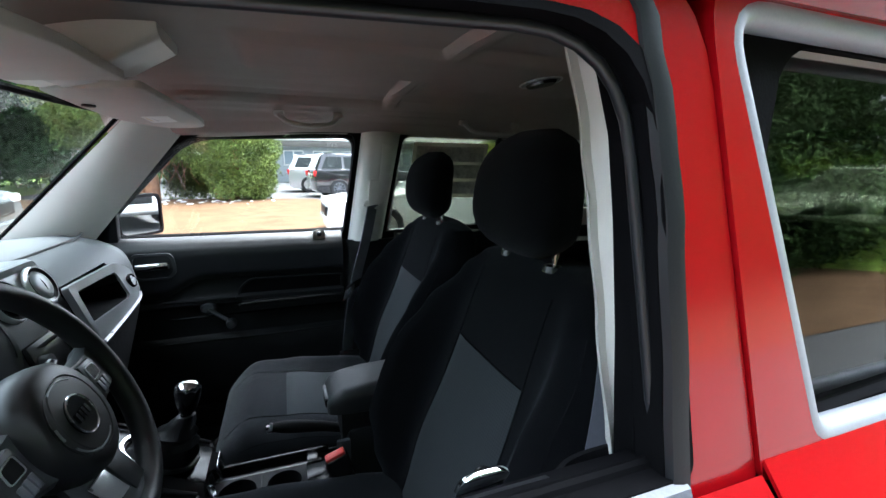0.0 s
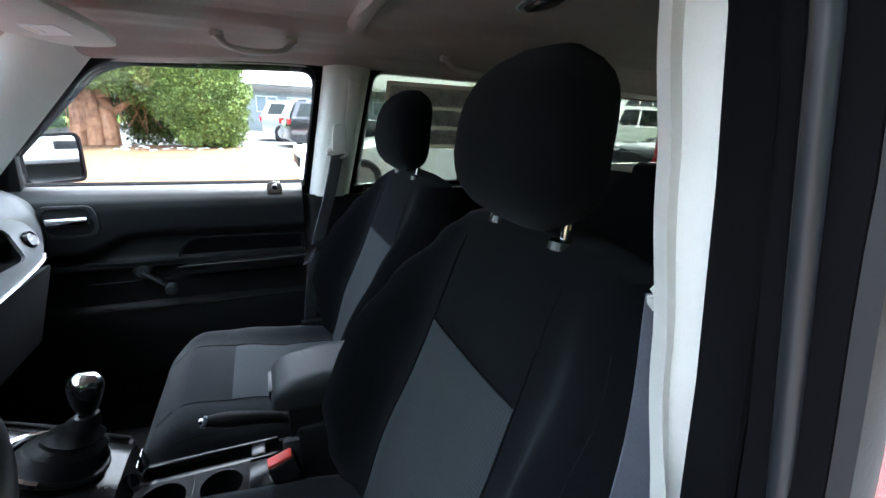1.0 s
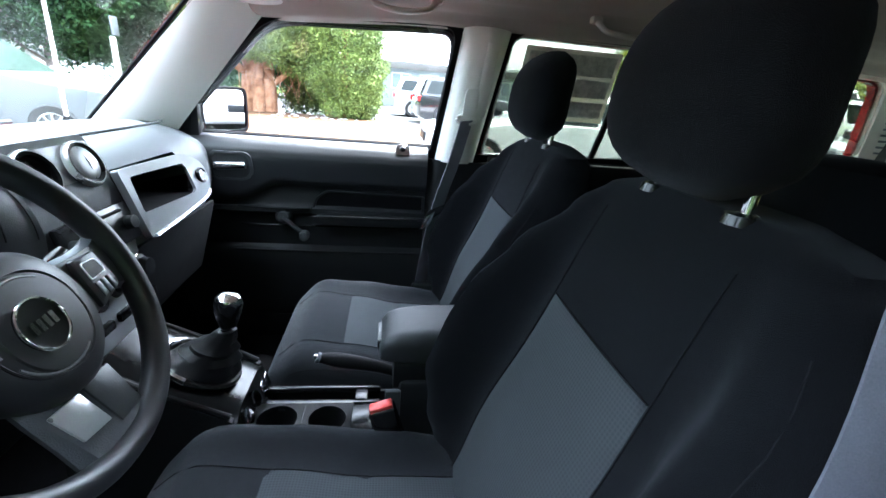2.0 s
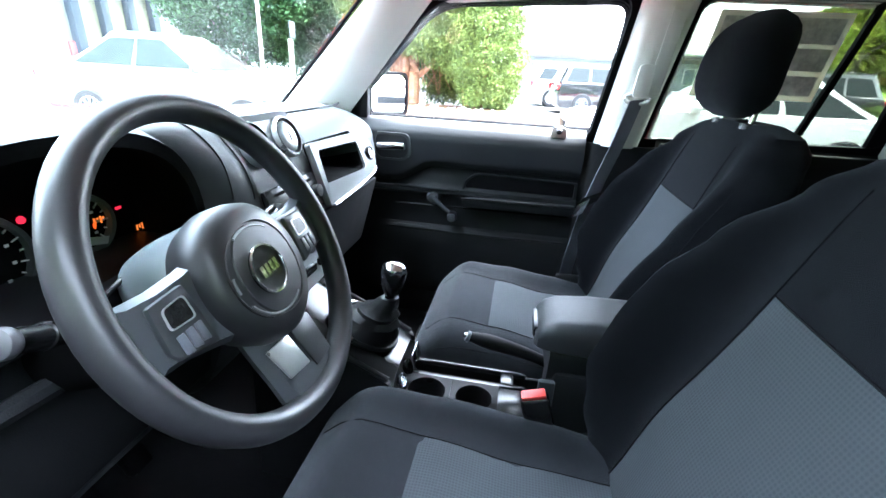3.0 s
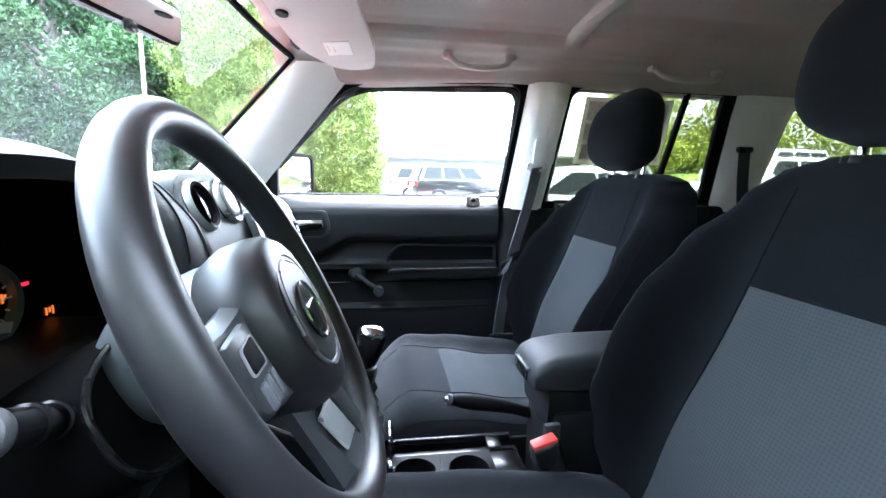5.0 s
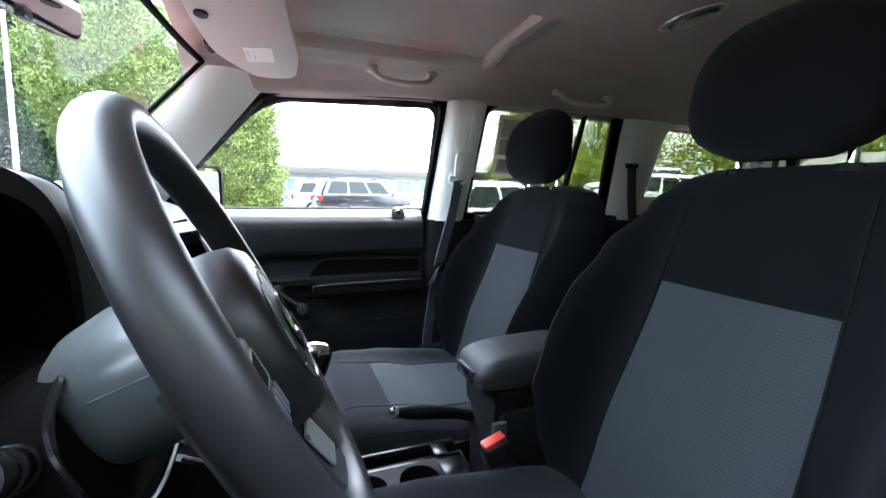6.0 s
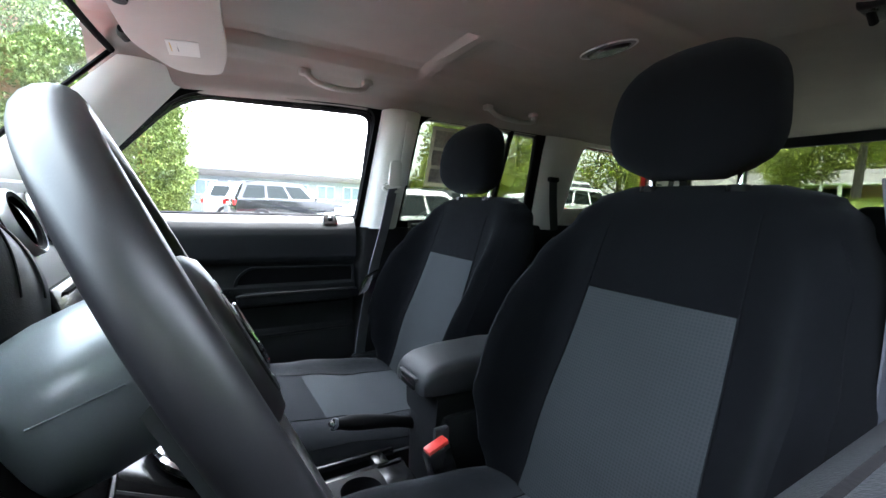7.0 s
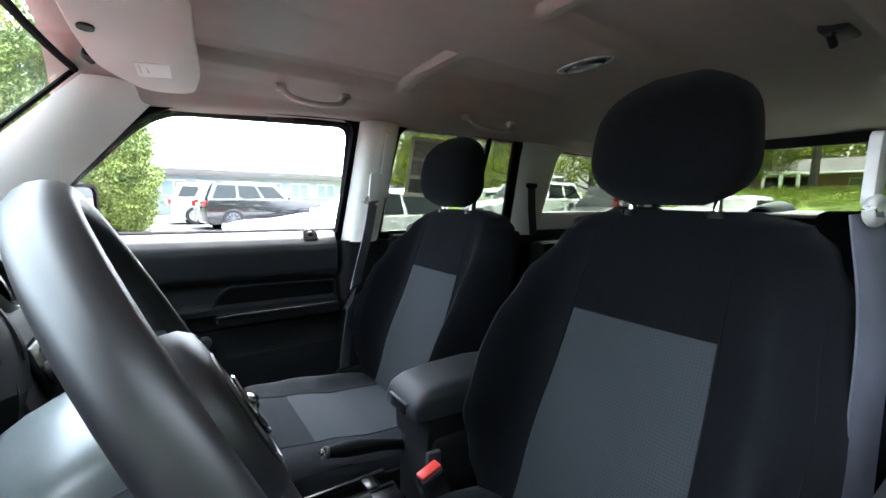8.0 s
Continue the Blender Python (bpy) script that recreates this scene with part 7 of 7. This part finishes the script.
    for sgn in (-1, 1):
        for x in (-0.60 * L, 0.58 * L):
            part("arch", lathe([(wr * 1.14, -0.06), (wr * 1.18, 0.02), (wr * 1.05, 0.03), (0, 0.02)], (x, sgn * W * 0.955, wr), (0, sgn, 0), 24), M["rubber"], c)
            wheel_parts(c, x, sgn * W * 0.93, wr, wr, sgn, 10, rimmat)
    if style == "pickup":
        part("bed_rim", box(0.66 * L, 0, tail * 1.01, 0.62 * L, W * 1.9, 0.04, 0.01), M["plastic"], c)
    if style == "suv":
        for sgn in (-1, 1):
            part("roof_rail", tube([(roof0 + 0.2, sgn * W * 0.60, H + 0.03), (0.3 * L, sgn * W * 0.62, H + 0.06), (roof1 - 0.1, sgn * W * 0.60, H + 0.03)], 0.02, 8), M["gloss"], c)
    x, y = at
    c.matrix_basis = pose(x, y, ground_h(x), 0, 0, heading)
    return c


parked_car((3.0, 6.95), 0, 4.75, 1.80, 1.40, M["car_white"], "white sedan parked with its nose beside the mulch", "sedan")
parked_car((3.35, 18.0), 188, 4.70, 1.90, 1.74, M["car_black"], "black sport utility car with dark alloy wheels", "suv", rimmat=M["weather"])
parked_car((2.5, 21.5), 180, 4.60, 1.85, 1.75, M["car_silver"], "silver sport utility car behind a black one", "suv")
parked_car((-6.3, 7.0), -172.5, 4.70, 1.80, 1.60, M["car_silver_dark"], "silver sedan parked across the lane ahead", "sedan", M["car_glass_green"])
parked_car((-17.5, 5.0), 60, 4.5, 1.85, 1.75, M["car_black"], "dark sport utility car far ahead in the lot", "suv")
parked_car((10.6, 10.2), 0, 4.6, 1.85, 1.72, M["car_white"], "white wagon with dark windows", "suv")
parked_car((8.2, 15.5), 0, 4.7, 1.90, 1.80, M["car_black"], "black sport utility car in the second row", "suv")
parked_car((15.5, 15.0), 0, 4.8, 1.90, 1.75, M["car_white"], "white sport utility car further back", "suv")
parked_car((9.7, 3.5), 0, 4.6, 1.80, 1.32, M["car_white"], "white sedan in the row behind", "sedan")
parked_car((9.8, 6.1), 0, 4.8, 1.85, 1.55, M["car_black"], "black car with red tail lamps behind", "pickup")

# the red car's own wheels
for x in (-1.18, 1.40):
    for sgn in (-1, 1):
        cwh = thing("car_wheel", (x, sgn * 0.75, 0.0), "black tyre on a silver alloy rim under the red car", "wheel", "wheels of the red car")
        wheel_parts(cwh, x, sgn * 0.75, 0.34, 0.34, sgn, 7)

# long white building across the lot
far = thing("white_building", (7, 33, 0), "long low white building with a row of windows", "building")
part("wall", box(10, 36, 1.5, 26, 8, 3.0, 0.02), M["wall_white"], far)
part("roof", box(10, 36, 3.08, 26.8, 8.8, 0.20, 0.03), M["metal_pale"], far)
part("fascia", box(10, 31.55, 2.72, 26.4, 0.10, 0.40, 0.01), M["roof_grey"], far)
for k in range(12):
    w = part("window", box(-1.2 + 2.0 * k, 31.97, 1.75, 1.35, 0.10, 1.05, 0.01), M["metal_pale"], far)
    for q in (-0.33, 0.33):
        part("pane", box(-1.2 + 2.0 * k + q, 31.91, 1.75, 0.58, 0.02, 0.92), M["pane_far"], w)
# glazed showroom front ahead
shop = thing("shop_building", (-27, 26.4, 0), "pale shop front with dark posts and a red band", "building")
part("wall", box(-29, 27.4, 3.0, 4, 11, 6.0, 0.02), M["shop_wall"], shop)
# overhang added to keep daylight off the shop front
part("shade_canopy", box(-25.6, 27.4, 6.1, 3.2, 11.4, 0.30, 0.03), M["metal_pale"], shop)
part("red_band", box(-26.9, 26.4, 1.4, 0.16, 7.4, 0.8, 0.02), M["red_wall"], shop)
for k in range(4):
    part("post", box(-26.7, 23.3 + 2.0 * k, 3.2, 0.45, 0.55, 6.0, 0.03), M["dark_post"], shop)
for k in range(3):
    part("pane", box(-26.95, 24.3 + 2.0 * k, 3.6, 0.06, 1.5, 3.6), M["pane_warm"], shop)
# low brick house beyond the lawn
hse = thing("brick_house", (32, 6, 1.15), "low brick building with a long grey roof", "building")
part("wall", box(33, 5, 2.0, 6, 22, 2.1, 0.02), M["wall_brick"], hse)
part("roof", loft([[Vector((x, y, z)) for x, z in ((29.0, 3.08), (33.0, 4.12), (37.0, 3.08), (37.0, 2.98), (29.0, 2.98))] for y in (-7, 17)]), M["roof_grey"], hse)
part("gutter", tube([(28.98, -7, 3.02), (28.98, 17, 3.02)], 0.06, 8), M["metal_pale"], hse)
for k in range(8):
    if k == 5:
        continue
    w = part("window", box(29.98, -5.4 + 2.7 * k, 2.42, 0.12, 1.25, 0.72, 0.01), M["metal_pale"], hse)
    for q in (-0.30, 0.30):
        part("pane", box(29.90, -5.4 + 2.7 * k + q, 2.42, 0.02, 0.48, 0.58), M["pane_far"], w)
porch = part("porch_roof", box(28.6, 8.6, 2.96, 2.2, 2.6, 0.12, 0.02), M["metal_pale"], hse, "pale flat porch roof")
for q in (-1.15, -0.4, 0.4, 1.15):
    part("post", box(27.6, 8.6 + q, 1.95, 0.14, 0.14, 1.9, 0.01), M["metal_pale"], porch)
part("entrance", box(29.96, 8.6, 2.1, 0.08, 2.2, 1.5, 0.01), M["car_glass"], hse)
# mast antenna at the windscreen's corner; its pale colour stands for sky glare
antenna = thing("mast_antenna", (-0.925, 0.71, 1.08), "slim mast antenna beside the windscreen, sky glare painted on as pale metal", "antenna")
part("base", lathe([(0, 0), (0.020, 0), (0.018, 0.012), (0.010, 0.030), (0.008, 0.045), (0, 0.046)], (-0.925, 0.71, 1.078), (0, 0, 1), 20), M["rubber"], antenna, "black rubber antenna base")
part("mast", tube([(-0.925, 0.71, 1.12), (-0.922, 0.71, 1.30), (-0.918, 0.71, 1.60)], [0.0062, 0.0058, 0.0045], 10), M["metal_pale"], antenna)
# a small sign on its post
sg = thing("sign_post", (-7.9, 13.9, 0), "small grey sign on a post beside the bed", "sign")
part("post", box(-7.95, 13.9, 1.0, 0.12, 0.12, 2.0, 0.01), M["concrete"], sg)
part("board", box(-7.86, 13.9, 2.28, 0.04, 0.34, 0.50, 0.01), M["weather"], sg)
